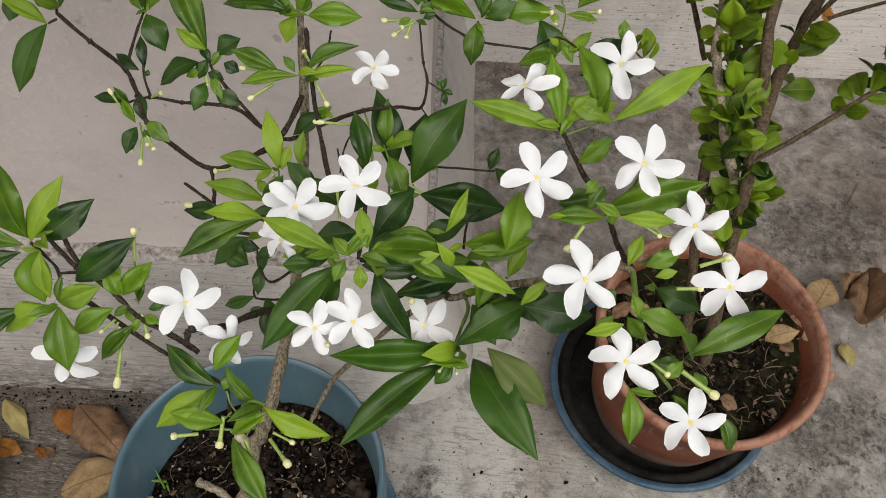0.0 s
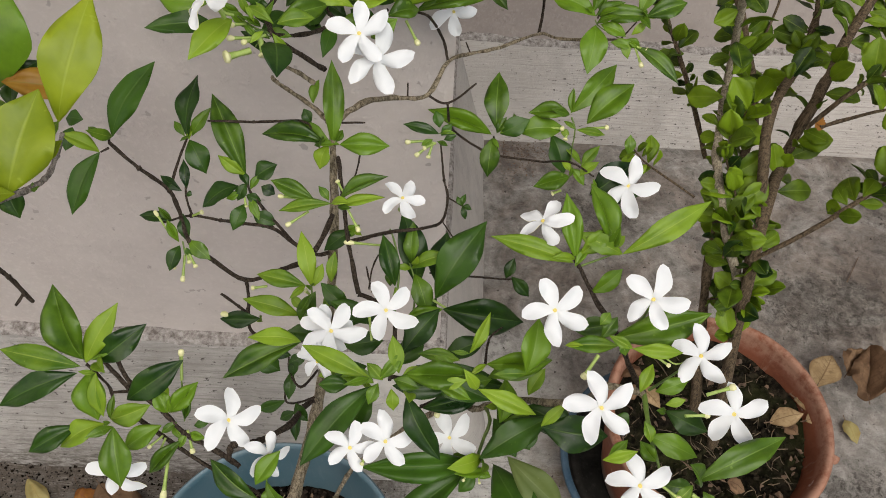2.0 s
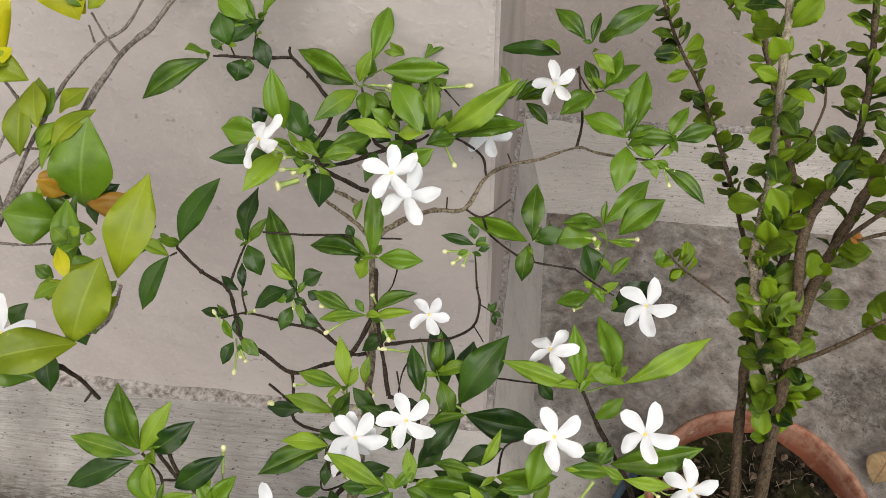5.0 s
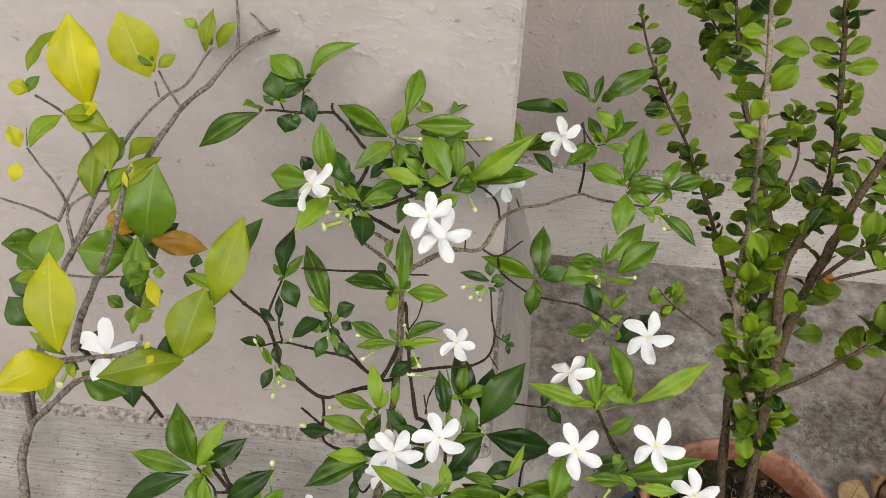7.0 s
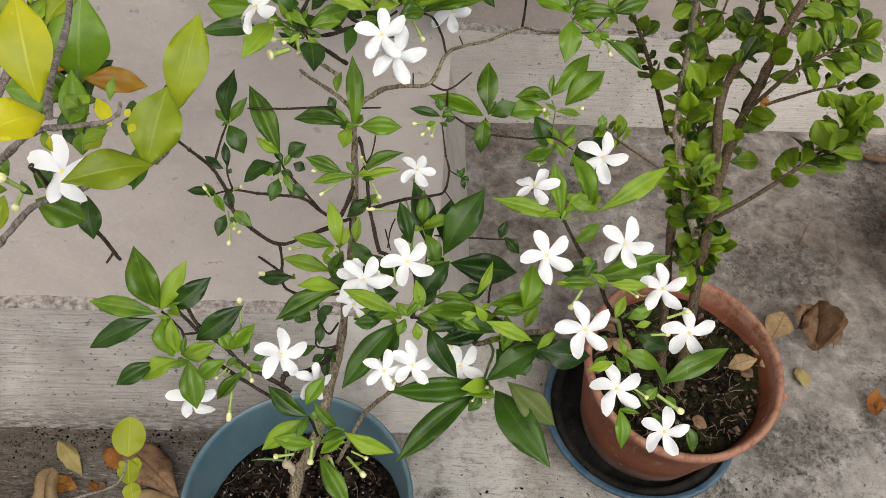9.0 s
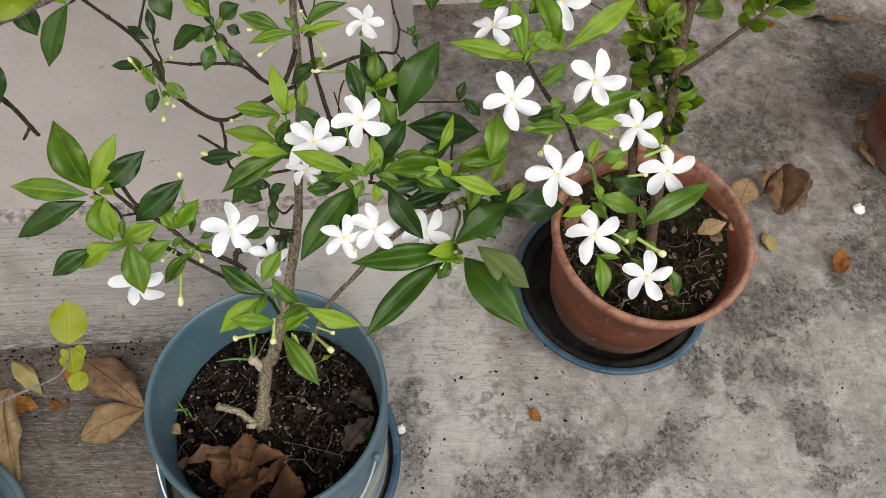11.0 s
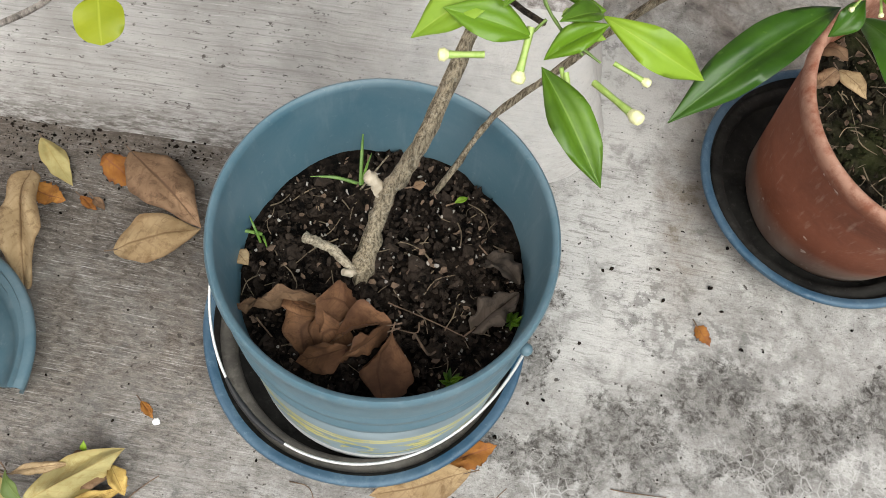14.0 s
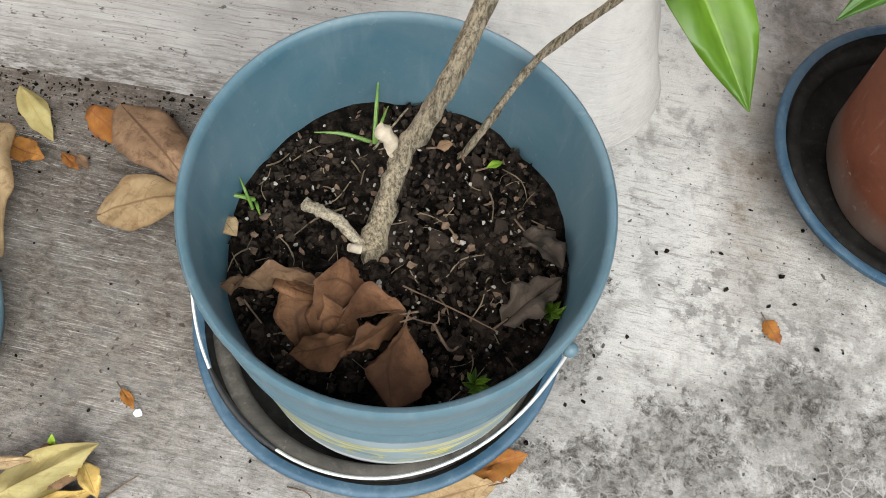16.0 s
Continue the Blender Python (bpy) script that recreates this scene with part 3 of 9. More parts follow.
def tube(points, radii, sides=8, lumps=0.0, seed=0.0, steps=5):
    """A bending round body through the points, smoothed, with a radius at each point."""
    pts = [Vector(p) for p in points]
    path, rad = [], []
    for i in range(len(pts) - 1):
        p0, p1, p2, p3 = pts[max(i - 1, 0)], pts[i], pts[i + 1], pts[min(i + 2, len(pts) - 1)]
        for s in range(steps):
            u = s / steps
            path.append(0.5 * (2 * p1 + (p2 - p0) * u + (2 * p0 - 5 * p1 + 4 * p2 - p3) * u * u + (3 * p1 - p0 - 3 * p2 + p3) * u ** 3))
            rad.append(radii[i] * (1 - u) + radii[i + 1] * u)
    path.append(pts[-1])
    rad.append(radii[-1])
    bm = bmesh.new()
    side = None
    rings = []
    for i, p in enumerate(path):
        way = (path[min(i + 1, len(path) - 1)] - path[max(i - 1, 0)]).normalized()
        if side is None:
            side = way.orthogonal().normalized()
        side = (side - way * side.dot(way)).normalized()
        other = way.cross(side)
        ring = []
        for k in range(sides):
            a = 2 * math.pi * k / sides
            r = rad[i] * (1 + lumps * noise.noise((i * 0.7 + seed, math.cos(a) * 1.3, math.sin(a) * 1.3)))
            ring.append(bm.verts.new(p + (side * math.cos(a) + other * math.sin(a)) * r))
        rings.append(ring)
    for a, b in zip(rings, rings[1:]):
        for k in range(sides):
            bm.faces.new((a[k], a[(k + 1) % sides], b[(k + 1) % sides], b[k]))
    bm.faces.new(rings[0][::-1])
    bm.faces.new(rings[-1])
    return bm


def blade(outline, rows=9, fold=0.25, droop=0.15, curl=0.0, wave=0.0, teeth=0.0, thick=0.006, seed=0, sweep=0.0, crumple=0.0, crease=0.0):
    """A unit leaf along +x, width along y, face up; outline(u) gives the half width."""
    bm = bmesh.new()
    uv = bm.loops.layers.uv.new()
    cols = (-1, -0.68, -0.34, 0, 0.34, 0.68, 1) if not crease else tuple(-1 + k / 5 for k in range(11))
    folds = [(math.cos(a), math.sin(a), o, g) for a, o, g in ((noise.random() * 6.283, noise.random() * 0.8 - 0.2, noise.random() * 2 - 1) for _ in range(7))] if crease else []
    top = []
    for i in range(rows + 1):
        u = i / rows
        w = outline(u)
        line = []
        for c in cols:
            ww = w * (1 + (teeth if i % 2 and abs(c) == 1 else 0))
            y = c * ww
            z = (abs(c) - 0.62 * abs(c) ** 3) * ww * fold * 1.5 + droop * 1.15 * u * (1 - u) * (1.35 - 0.7 * u) + curl * (c * ww) ** 2 * 8
            z += wave * w * math.sin(u * 9 + c * 2 + seed) * abs(c)
            z += crumple * 0.8 * (abs(noise.noise((u * 3.1 + seed * 5, y * 5 + 2, 8))) - 0.3) if crumple > 0.1 else 0
            z += crumple * (noise.noise((u * 2.6 + seed * 7, y * 3, 0)) + 0.5 * noise.noise((u * 7 + seed * 3, y * 7, 5)))
            z += crease * sum(g * (abs((u - 0.4) * ca + y * sa - o) - abs(o) - 0.1) for ca, sa, o, g in folds)
            y *= 1 + crease * 0.5 * noise.noise((u * 7 + seed * 3, c * 2 + seed, 4)) if abs(c) > 0.7 else 1
            y += sweep * u * u + (crumple * 0.4 * noise.noise((u * 3 + seed, 9, y)) if abs(c) == 1 else 0)
            line.append(bm.verts.new((u, y, z)))
        top.append(line)
    for i in range(rows):
        for j in range(len(cols) - 1):
            f = bm.faces.new((top[i][j], top[i + 1][j], top[i + 1][j + 1], top[i][j + 1]))
            for loop, (ii, jj) in zip(f.loops, ((i, j), (i + 1, j), (i + 1, j + 1), (i, j + 1))):
                loop[uv].uv = (ii / rows, 0.5 + cols[jj] * 0.5)
    # the underside, and the rim that closes the blade
    low = [[bm.verts.new(v.co - Vector((0, 0, thick))) for v in line] for line in top]
    last = len(cols) - 1
    for i in range(rows):
        for j in range(last):
            f = bm.faces.new((low[i][j], low[i][j + 1], low[i + 1][j + 1], low[i + 1][j]))
            for loop, (ii, jj) in zip(f.loops, ((i, j), (i, j + 1), (i + 1, j + 1), (i + 1, j))):
                loop[uv].uv = (ii / rows, 0.5 + cols[jj] * 0.5)
        bm.faces.new((top[i][0], low[i][0], low[i + 1][0], top[i + 1][0]))
        bm.faces.new((top[i][last], top[i + 1][last], low[i + 1][last], low[i][last]))
    return bm


def long_leaf(u):
    w = 0.5 * max(0.0, math.sin(math.pi * u ** 0.95)) ** 0.82
    return w * (1 - 0.45 * max(0.0, (u - 0.72) / 0.28) ** 1.3) * (0.62 + 0.38 * min(1.0, u / 0.4)) + 0.008


def dry_leaf(u):
    return 0.5 * max(0.0, math.sin(math.pi * (0.015 + 0.985 * u) ** 0.92)) ** 0.95 * (1 - 0.2 * u ** 4) + 0.006


def lobed_leaf(u):
    return 0.5 * max(0.0, math.sin(math.pi * u ** 0.7)) ** 0.7 * (1 + 0.22 * math.sin(u * 17 + 1)) + 0.02


def round_leaf(u):
    return 0.5 * max(0.02, max(0.0, math.sin(math.pi * u ** 1.3)) ** 0.68) + 0.012


def petal_shape(u):
    return 0.04 + 0.27 * max(0.0, math.sin(math.pi * (0.06 + 0.9 * u ** 1.15))) ** 0.8 * (0.42 + 0.62 * u)


def leaf_meshes(name, material, outline, count=4, teeth=0.0, fold=(0.12, 0.55), droop=(0.15, 0.75), wave=0.16, thick=0.009, rows=14, seed=3, crumple=0.0, crease=0.0):
    rnd = random.Random(seed)
    noise.seed_set(seed)
    return [put(name, blade(outline, rows, rnd.uniform(*fold), rnd.uniform(*droop), 0, rnd.uniform(0, wave), teeth, thick, k + seed, 0, crumple, crease), material, sharp=42 if crease else 68) for k in range(count)]


SHAPES = {
    "dark": leaf_meshes("leaf", LEAF_DARK, long_leaf, seed=1),
    "mid": leaf_meshes("leaf", LEAF_MID, long_leaf, seed=2),
    "young": leaf_meshes("leaf", LEAF_YOUNG, long_leaf, seed=3),
    "olive": leaf_meshes("leaf", LEAF_OLIVE, long_leaf, seed=14, fold=(0.1, 0.3)),
    "sunlit_gold": leaf_meshes("leaf", LEAF_SUNLIT_GOLD, long_leaf, seed=4, fold=(0.05, 0.25)),
    "rust": leaf_meshes("leaf", LEAF_RUST, long_leaf, seed=15, fold=(0.1, 0.3)),
    "pale": leaf_meshes("leaf", LEAF_PALE, long_leaf, seed=5),
    "hedge": leaf_meshes("leaf", LEAF_HEDGE, round_leaf, 6, teeth=0.055, seed=6, rows=13, fold=(0.1, 0.5), droop=(0.0, 0.5)),
    "lime": leaf_meshes("leaf", LEAF_LIME, lambda u: 0.5 * max(0.05, max(0.0, math.sin(math.pi * u)) ** 0.5), 3, seed=12, fold=(0.02, 0.12), droop=(0.0, 0.1)),
    "crumpled": leaf_meshes("leaf", DRY_BROWN, dry_leaf, 4, seed=22, wave=0.25, fold=(0.25, 0.6), rows=20, crumple=0.2, crease=0.50),
    "ribbon": leaf_meshes("leaf", DRY_TAN, lambda u: 0.4 * max(0.0, math.sin(math.pi * u)) ** 0.6 + 0.02 + 0.05 * math.sin(u * 14), 2, seed=23, wave=0.25, fold=(0.3, 0.5), rows=20, crumple=0.05, crease=0.25),
    "curled": leaf_meshes("leaf", DRY_YELLOW, dry_leaf, 3, seed=25, wave=0.3, fold=(-0.8, -0.55), rows=18, crumple=0.11, crease=0.18),
    "umber": leaf_meshes("leaf", DRY_UMBER, dry_leaf, 4, seed=27, wave=0.2, fold=(0.1, 0.4), rows=20, crumple=0.1, crease=0.85),
    "amber": leaf_meshes("leaf", DRY_AMBER, dry_leaf, 4, seed=33, wave=0.25, fold=(-0.3, 0.4), rows=18, crumple=0.1, crease=0.4),
    "grey": leaf_meshes("leaf", DRY_GREY, lobed_leaf, 3, seed=31, wave=0.3, fold=(0.4, 0.8), rows=16, crumple=0.14, crease=0.45),
    "tan": leaf_meshes("leaf", DRY_TAN, dry_leaf, seed=7, wave=0.06, fold=(-0.04, 0.16), rows=16, crumple=0.06, crease=0.16),
    "brown": leaf_meshes("leaf", DRY_BROWN, dry_leaf, seed=8, wave=0.06, fold=(0.0, 0.15), rows=16, crumple=0.085, crease=0.28),
    "orange": leaf_meshes("leaf", DRY_ORANGE, dry_leaf, seed=9, teeth=-0.22, wave=0.1, fold=(0.0, 0.2), rows=14, crumple=0.11, crease=0.50),
    "yellow": leaf_meshes("leaf", DRY_YELLOW, dry_leaf, seed=10, wave=0.06, fold=(0.0, 0.14), rows=16, crumple=0.08, crease=0.22),
}
pick = random.Random(11)


def facing(way, up):
    """A turn whose x runs along way and whose z is as near to up as can be."""
    x = Vector(way).normalized()
    y = Vector(up).cross(x)
    y = y.normalized() if y.length > 1e-4 else x.orthogonal().normalized()
    return Matrix((x, y, x.cross(y))).transposed()


def leaf(plant, kind, base, tip, width, up=None, name="leaf", label=""):
    """A leaf of the plant from its base to its tip, width across, its face towards up."""
    base, tip = Vector(base), Vector(tip)
    if up is None:
        up = Vector((pick.uniform(-0.4, 0.4), -0.45 + pick.uniform(-0.3, 0.3), 0.85))
    ob = new(name, pick.choice(SHAPES[kind]))
    long = (tip - base).length
    m = Matrix.Translation(base) @ facing(tip - base, up).to_4x4() @ Matrix.Diagonal((long, width * 0.98, (long + width) * 0.5, 1))
    ob.parent = plant
    ob.matrix_basis = m
    return tagged(ob, label)


def limb(plant, points, r0, r1, material=None, name="branch", sides=7, label=""):
    """A tapering twig through the points."""
    k = len(points) - 1
    thin = 0.62 if material is STALK else 0.68 if material is None else 0.66 if r0 < 0.0062 else 1.0
    r0, r1 = r0 * thin, r1 * thin
    radii = [r0 + (r1 - r0) * i / k for i in range(k + 1)]
    bm = tube(points, radii, sides, 0.6, points[0][0] * 40, 5)
    for p in points[1:-1]:
        if r0 < 0.006 and material is not STALK:
            bmesh.ops.create_icosphere(bm, subdivisions=1, radius=r1 * 0.9 + r0 * 0.35, matrix=Matrix.Translation(p))
    return part(name, bm, material or TWIG, plant, label)


PETALS = [put("petal", blade(petal_shape, 11, f, d, c, w, 0, 0.012, k, 0.1 + 0.05 * k, 0.05), PETAL) for k, (f, d, c, w) in enumerate(((0.05, 0.12, 0.15, 0.12), (0.15, 0.26, 0.1, 0.2), (-0.08, 0.0, -0.15, 0.15), (0.1, 0.4, 0.1, 0.1), (0.0, 0.18, -0.1, 0.25)))]
bm = bmesh.new()
bmesh.ops.create_cone(bm, segments=10, radius1=0.0008, radius2=0.0013, depth=0.0024, cap_ends=True)
EYE_MESH = put("eye", bm, EYE_YELLOW)
FLOWER_TUBE = put("flower", tube([(0, 0, -0.0005), (0, 0, -0.011), (-0.003, 0, -0.021)], [0.0016, 0.0012, 0.0018], 7), BUD_TUBE)


def flower(plant, at, face, toward, size, spread=0):
    """A five-petalled pinwheel flower; face is the way it looks, toward the way of its first petal, size its breadth."""
    ob = new("flower", FLOWER_TUBE)
    ob.parent = plant
    ob.matrix_basis = Matrix.Translation(at) @ facing(toward, face).to_4x4()
    for k in range(5):
        p = new("petal", PETALS[pick.randrange(5)])
        p.parent = ob
        far = size * 0.5 * pick.uniform(0.93, 1.06)
        p.matrix_basis = Matrix.Rotation(radians(72 * k + pick.uniform(-7, 7)), 4, "Z") @ Matrix.Rotation(radians(spread + pick.uniform(-8, 10)), 4, "Y") @ Matrix.Rotation(radians(9), 4, "X") @ Matrix.Diagonal((far, far * 1.06, far, 1))
    e = new("eye", EYE_MESH)
    e.parent = ob
    return ob


def bud(plant, base, tip, width=0.0055):
    """A slender flower bud with a cream tip on a green tube."""
    base, tip = Vector(base), Vector(tip)
    way = tip - base
    ob = part("bud", tube([base, base + way * 0.45, base + way * 0.82], [width * 0.16, width * 0.14, width * 0.2], 6), BUD_TUBE, plant)
    head = tube([base + way * 0.76, base + way * 0.86, base + way * 0.96, tip], [width * 0.16, width * 0.31, width * 0.27, width * 0.05], 8)
    part("bud_tip", head, BUD_WHITE, ob)
    return ob


def twig(plant, points, r0, r1, pairs, size, start, wood=None):
    """A woody stem with pairs of small leaves from the share start of its length upwards."""
    limb(plant, points, r0, r1, wood or HEDGE_BARK, "stem", 8)
    pts = [Vector(p) for p in points]
    legs = [(b - a).length for a, b in zip(pts, pts[1:])]
    whole = sum(legs)
    pairs = int(pairs * 1.55)
    for k in range(pairs):
        s = (start + (1 - start) * (k + pick.random() * 0.6) / pairs) * whole
        i = 0
        while i < len(legs) - 1 and s > legs[i]:
            s -= legs[i]
            i += 1
        at = pts[i].lerp(pts[i + 1], min(1, s / legs[i]))
        way = (pts[i + 1] - pts[i]).normalized()
        side = way.orthogonal().normalized()
        turn = Matrix.Rotation(pick.uniform(0, 6.283), 3, way)
        for sign in (1, -1):
            if pick.random() < 0.12:
                continue
            out = (turn @ side * sign + way * pick.uniform(0.1, 0.8) + Vector((0, 0, pick.uniform(-0.35, 0.15)))).normalized()
            long = size * pick.uniform(0.55, 1.22)
            leaf(plant, "hedge", at + out * r1, at + out * (r1 + long), long * pick.uniform(0.5, 0.66), (pick.uniform(-0.8, 0.8), -0.4 + pick.uniform(-0.6, 0.5), 0.8))


def fallen(kind, base, tip, width, label, lift=(0, 0, 1)):
    ob = leaf(None, kind, base, tip, width, lift, "fallen_leaf")
    base, tip = Vector(base), Vector(tip)
    way = (tip - base).normalized()
    part("stalk", tube([base - way * 0.009 + Vector((0, 0, 0.002)), base, base.lerp(tip, 0.08)], [0.0009, 0.0008, 0.0005], 5), LITTER, ob, "dark leaf stalk").matrix_parent_inverse = ob.matrix_basis.inverted()
    return tagged(ob, label, "leaf", "fallen leaves")


# ---- the setting ----
def block(name, corners, material, bevel=0.0, cuts=0, rough=0.0, label=""):
    """A prism from a plan or section given as a loop of points, swept to a second loop."""
    a, b = corners
    bm = bmesh.new()
    va, vb = [bm.verts.new(p) for p in a], [bm.verts.new(p) for p in b]
    k = len(va)
    bm.faces.new(va[::-1])
    bm.faces.new(vb)
    for i in range(k):
        bm.faces.new((va[i], va[(i + 1) % k], vb[(i + 1) % k], vb[i]))
    bmesh.ops.recalc_face_normals(bm, faces=bm.faces)
    if bevel:
        bmesh.ops.bevel(bm, geom=bm.edges[:], offset=bevel, segments=2, affect="EDGES")
    if cuts:
        bmesh.ops.subdivide_edges(bm, edges=[e for e in bm.edges if e.calc_length() > 0.1], cuts=cuts, use_grid_fill=True)
        for v in bm.verts:
            d = noise.noise_vector(v.co * 7) * rough + noise.noise_vector(v.co * 31) * rough * 0.4
            v.co += d
    ob = part(name, bm, material, label=label, smooth=bevel > 0)
    return tagged(ob, kind="structure")


def ground():
    bm = bmesh.new()
    xs = [-120, -20, -5, -2] + [-1.4 + 0.05 * i for i in range(61)] + [2.4, 5, 20, 120]
    ys = [-120, -20, -5, -1.5] + [-0.4 + 0.05 * i for i in range(44)] + [2.6, 6, 20, 120]
    grid = [[bm.verts.new((x, y, 0.0025 * noise.noise((x * 3, y * 3, 0)) if abs(x) < 3 and abs(y) < 3 else 0)) for x in xs] for y in ys]
    for i in range(len(ys) - 1):
        for j in range(len(xs) - 1):
            bm.faces.new((grid[i][j], grid[i][j + 1], grid[i + 1][j + 1], grid[i + 1][j]))
    return tagged(part("ground", bm, CONCRETE), "worn grey concrete yard floor with black stains and a painted pail shadow", "ground", kind="structure")


ground()
SLOPE = 0.075            # the walls run slightly askew to the x axis


def wall_y(y, x):
    return y + SLOPE * x


def along(x0, x1, section):
    """Two loops: the section (y, z) at both ends of a run."""
    return [(x0, wall_y(y, x0), z) for y, z in section], [(x1, wall_y(y, x1), z) for y, z in section]


CORNER = 0.029
FRONT, FOOT, STEP = 0.815, 0.685, 0.213      # pilaster face, foot of its splayed skirting, skirting height
BACK, BACK_FOOT, BACK_STEP = 1.56, 1.462, 0.2
PLAN = [(-3.0, wall_y(FRONT, -3.0)), (CORNER, wall_y(FRONT, CORNER)), (CORNER - SLOPE * 1.0, wall_y(FRONT, CORNER) + 1.0), (-3.0, wall_y(FRONT, -3.0) + 1.0)]
tagged(block("wall_front", ([(x, y, 0) for x, y in PLAN], [(x, y, 3.0) for x, y in PLAN]), [PLASTER, BROWN_SHADED_PLASTER], 0.004), "grey-lilac plastered wall pier with a chipped edge", "wall")
# the pier's end face takes the darker colour in place of shade
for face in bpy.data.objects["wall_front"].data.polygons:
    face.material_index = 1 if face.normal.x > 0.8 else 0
tagged(block("wall_recess", along(CORNER - 0.2, 3.5, [(BACK, 0), (BACK, 3.0), (BACK + 0.25, 3.0), (BACK + 0.25, 0)]), BROWN_SHADED_PLASTER, 0.004), "recessed mauve-brown plastered wall, its shade partly in the colour", "wall")

# plain walls round the camera, unseen, added to cut low sky light
for name, box in (("wall_behind", ((-3.0, -2.3), (3.5, -2.3), (3.5, -2.5), (-3.0, -2.5))), ("wall_side", ((3.5, -2.5), (3.7, -2.5), (3.7, 2.2), (3.5, 2.2))), ("wall_end", ((-3.2, -2.5), (-3.0, -2.5), (-3.0, 1.6), (-3.2, 1.6)))):
    tagged(block(name, ([(x, y, 0) for x, y in box], [(x, y, 1.3) for x, y in box]), PLASTER, 0.004), "unseen plain wall added to block low sky light", "wall")


def skirting(name, stations, height, label, cement):
    """A splayed cement skirting with a ragged upper lip; stations are (x, y, way out, reach of the foot)."""
    bm = bmesh.new()
    section = [(0, 1.06), (0.012, 1.02), (0.35, 0.66), (0.7, 0.32), (0.96, 0.14), (1.0, 0.09), (1.005, -0.03)]
    rows, run = [], 0.0
    for i, (x, y, out, reach) in enumerate(stations):
        ox, oy = math.sin(radians(out)), -math.cos(radians(out))
        row = []
        for k, (h, share) in enumerate(section):
            w = noise.noise((x * 5 + y * 3, h * 3, 0)) * 0.006 + noise.noise((x * 40 + y * 30, h * 9, 3)) * 0.002
            up = noise.noise((x * 26 + y * 20, 1, 7)) * 0.006 + noise.noise((x * 9, 4, 7 + y)) * 0.008 if h > 0.9 else 0
            d = reach * share + (abs(w) if k < 6 else 0)
            row.append(bm.verts.new((x + ox * d, y + oy * d, max(0.0, height * h + up) - (0.004 if k == 0 else 0))))
        rows.append(row)
    for a, c in zip(rows, rows[1:]):
        for k in range(len(section) - 1):
            f = bm.faces.new((a[k], c[k], c[k + 1], a[k + 1]))
            f.material_index = 1 if k >= 4 else 0
    bmesh.ops.recalc_face_normals(bm, faces=bm.faces)
    return tagged(part(name, bm, [cement, ROUGH], label=label), kind="structure", category="skirting")


round_pier = [(-3.0 + (3.0 + CORNER) * i / 150, wall_y(FRONT, -3.0 + (3.0 + CORNER) * i / 150), 0.0, FRONT - FOOT) for i in range(151)]
round_pier += [(CORNER, wall_y(FRONT, CORNER), a, FRONT - FOOT - 0.055 * a / 90) for a in range(6, 94, 8)]
round_pier += [(CORNER - SLOPE * d, wall_y(FRONT, CORNER) + d, 90 + 4.3, FRONT - FOOT - 0.055) for d in (0.02 * i for i in range(1, 39))]
skirting("skirting_front", round_pier, STEP, "pale brushed cement skirting with a crumbling top edge, splayed round the pier", CEMENT)
skirting("skirting_recess", [(CORNER - 0.06 + 0.02 * i, wall_y(BACK, CORNER - 0.06 + 0.02 * i), 0.0, BACK - BACK_FOOT) for i in range(174)], BACK_STEP, "pale brushed cement skirting along the recessed wall", CEMENT_PALE)

# ---- pots ----
PAIL = (-0.121, 0.441)
pail = tagged(empty("paint_pail", (*PAIL, 0.008)), "reused blue-grey plastic paint pail planter with wire handle", "bucket")
part("body", lathe([(0.0, 0.0), (0.142, 0.0), (0.1448, 0.004), (0.1452, 0.183), (0.1448, 0.188), (0.1482, 0.192), (0.1485, 0.202), (0.1455, 0.207), (0.1452, 0.226), (0.1482, 0.231), (0.1486, 0.243), (0.1462, 0.247), (0.1465, 0.252),
                     (0.1458, 0.256), (0.1462, 0.292), (0.1482, 0.297), (0.1488, 0.306), (0.1475, 0.312), (0.1455, 0.314), (0.142, 0.3125), (0.1405, 0.306), (0.1365, 0.2), (0.13, 0.18), (0.06, 0.175)], 96), BLUE, pail)
part("label", lathe([(0.1456, 0.012), (0.1459, 0.178)], 96), PRINT, pail, "worn printed band in yellow, white and blue")


def bail():
    """The wire handle, dropped against the front of the pail."""
    pts = []
    turn = Matrix.Rotation(radians(-26), 3, "Z")
    for k in range(33):
        a = math.pi * k / 32
        s = math.sin(a)
        r = 0.151 + 0.024 * s
        pts.append(tuple(turn @ Vector((-r * math.cos(a), -r * s, 0.268 - 0.125 * s ** 0.85))))
    return pts


BAIL = bail()
part("handle", tube(BAIL, [0.0014] * len(BAIL), 8, 0, 0, 2), WIRE, pail, "white galvanised wire handle hanging down")
part("grip", tube(BAIL[12:18], [0.0016, 0.0028, 0.0031, 0.0031, 0.0028, 0.0016], 8, 0, 0, 3), GRIP, pail, "black plastic grip tube")
for k in (0, 32):
    bm = bmesh.new()
    bmesh.ops.create_uvsphere(bm, u_segments=12, v_segments=8, radius=0.006, matrix=Matrix.Translation(BAIL[k]))
    part("lug", bm, BLUE, pail)


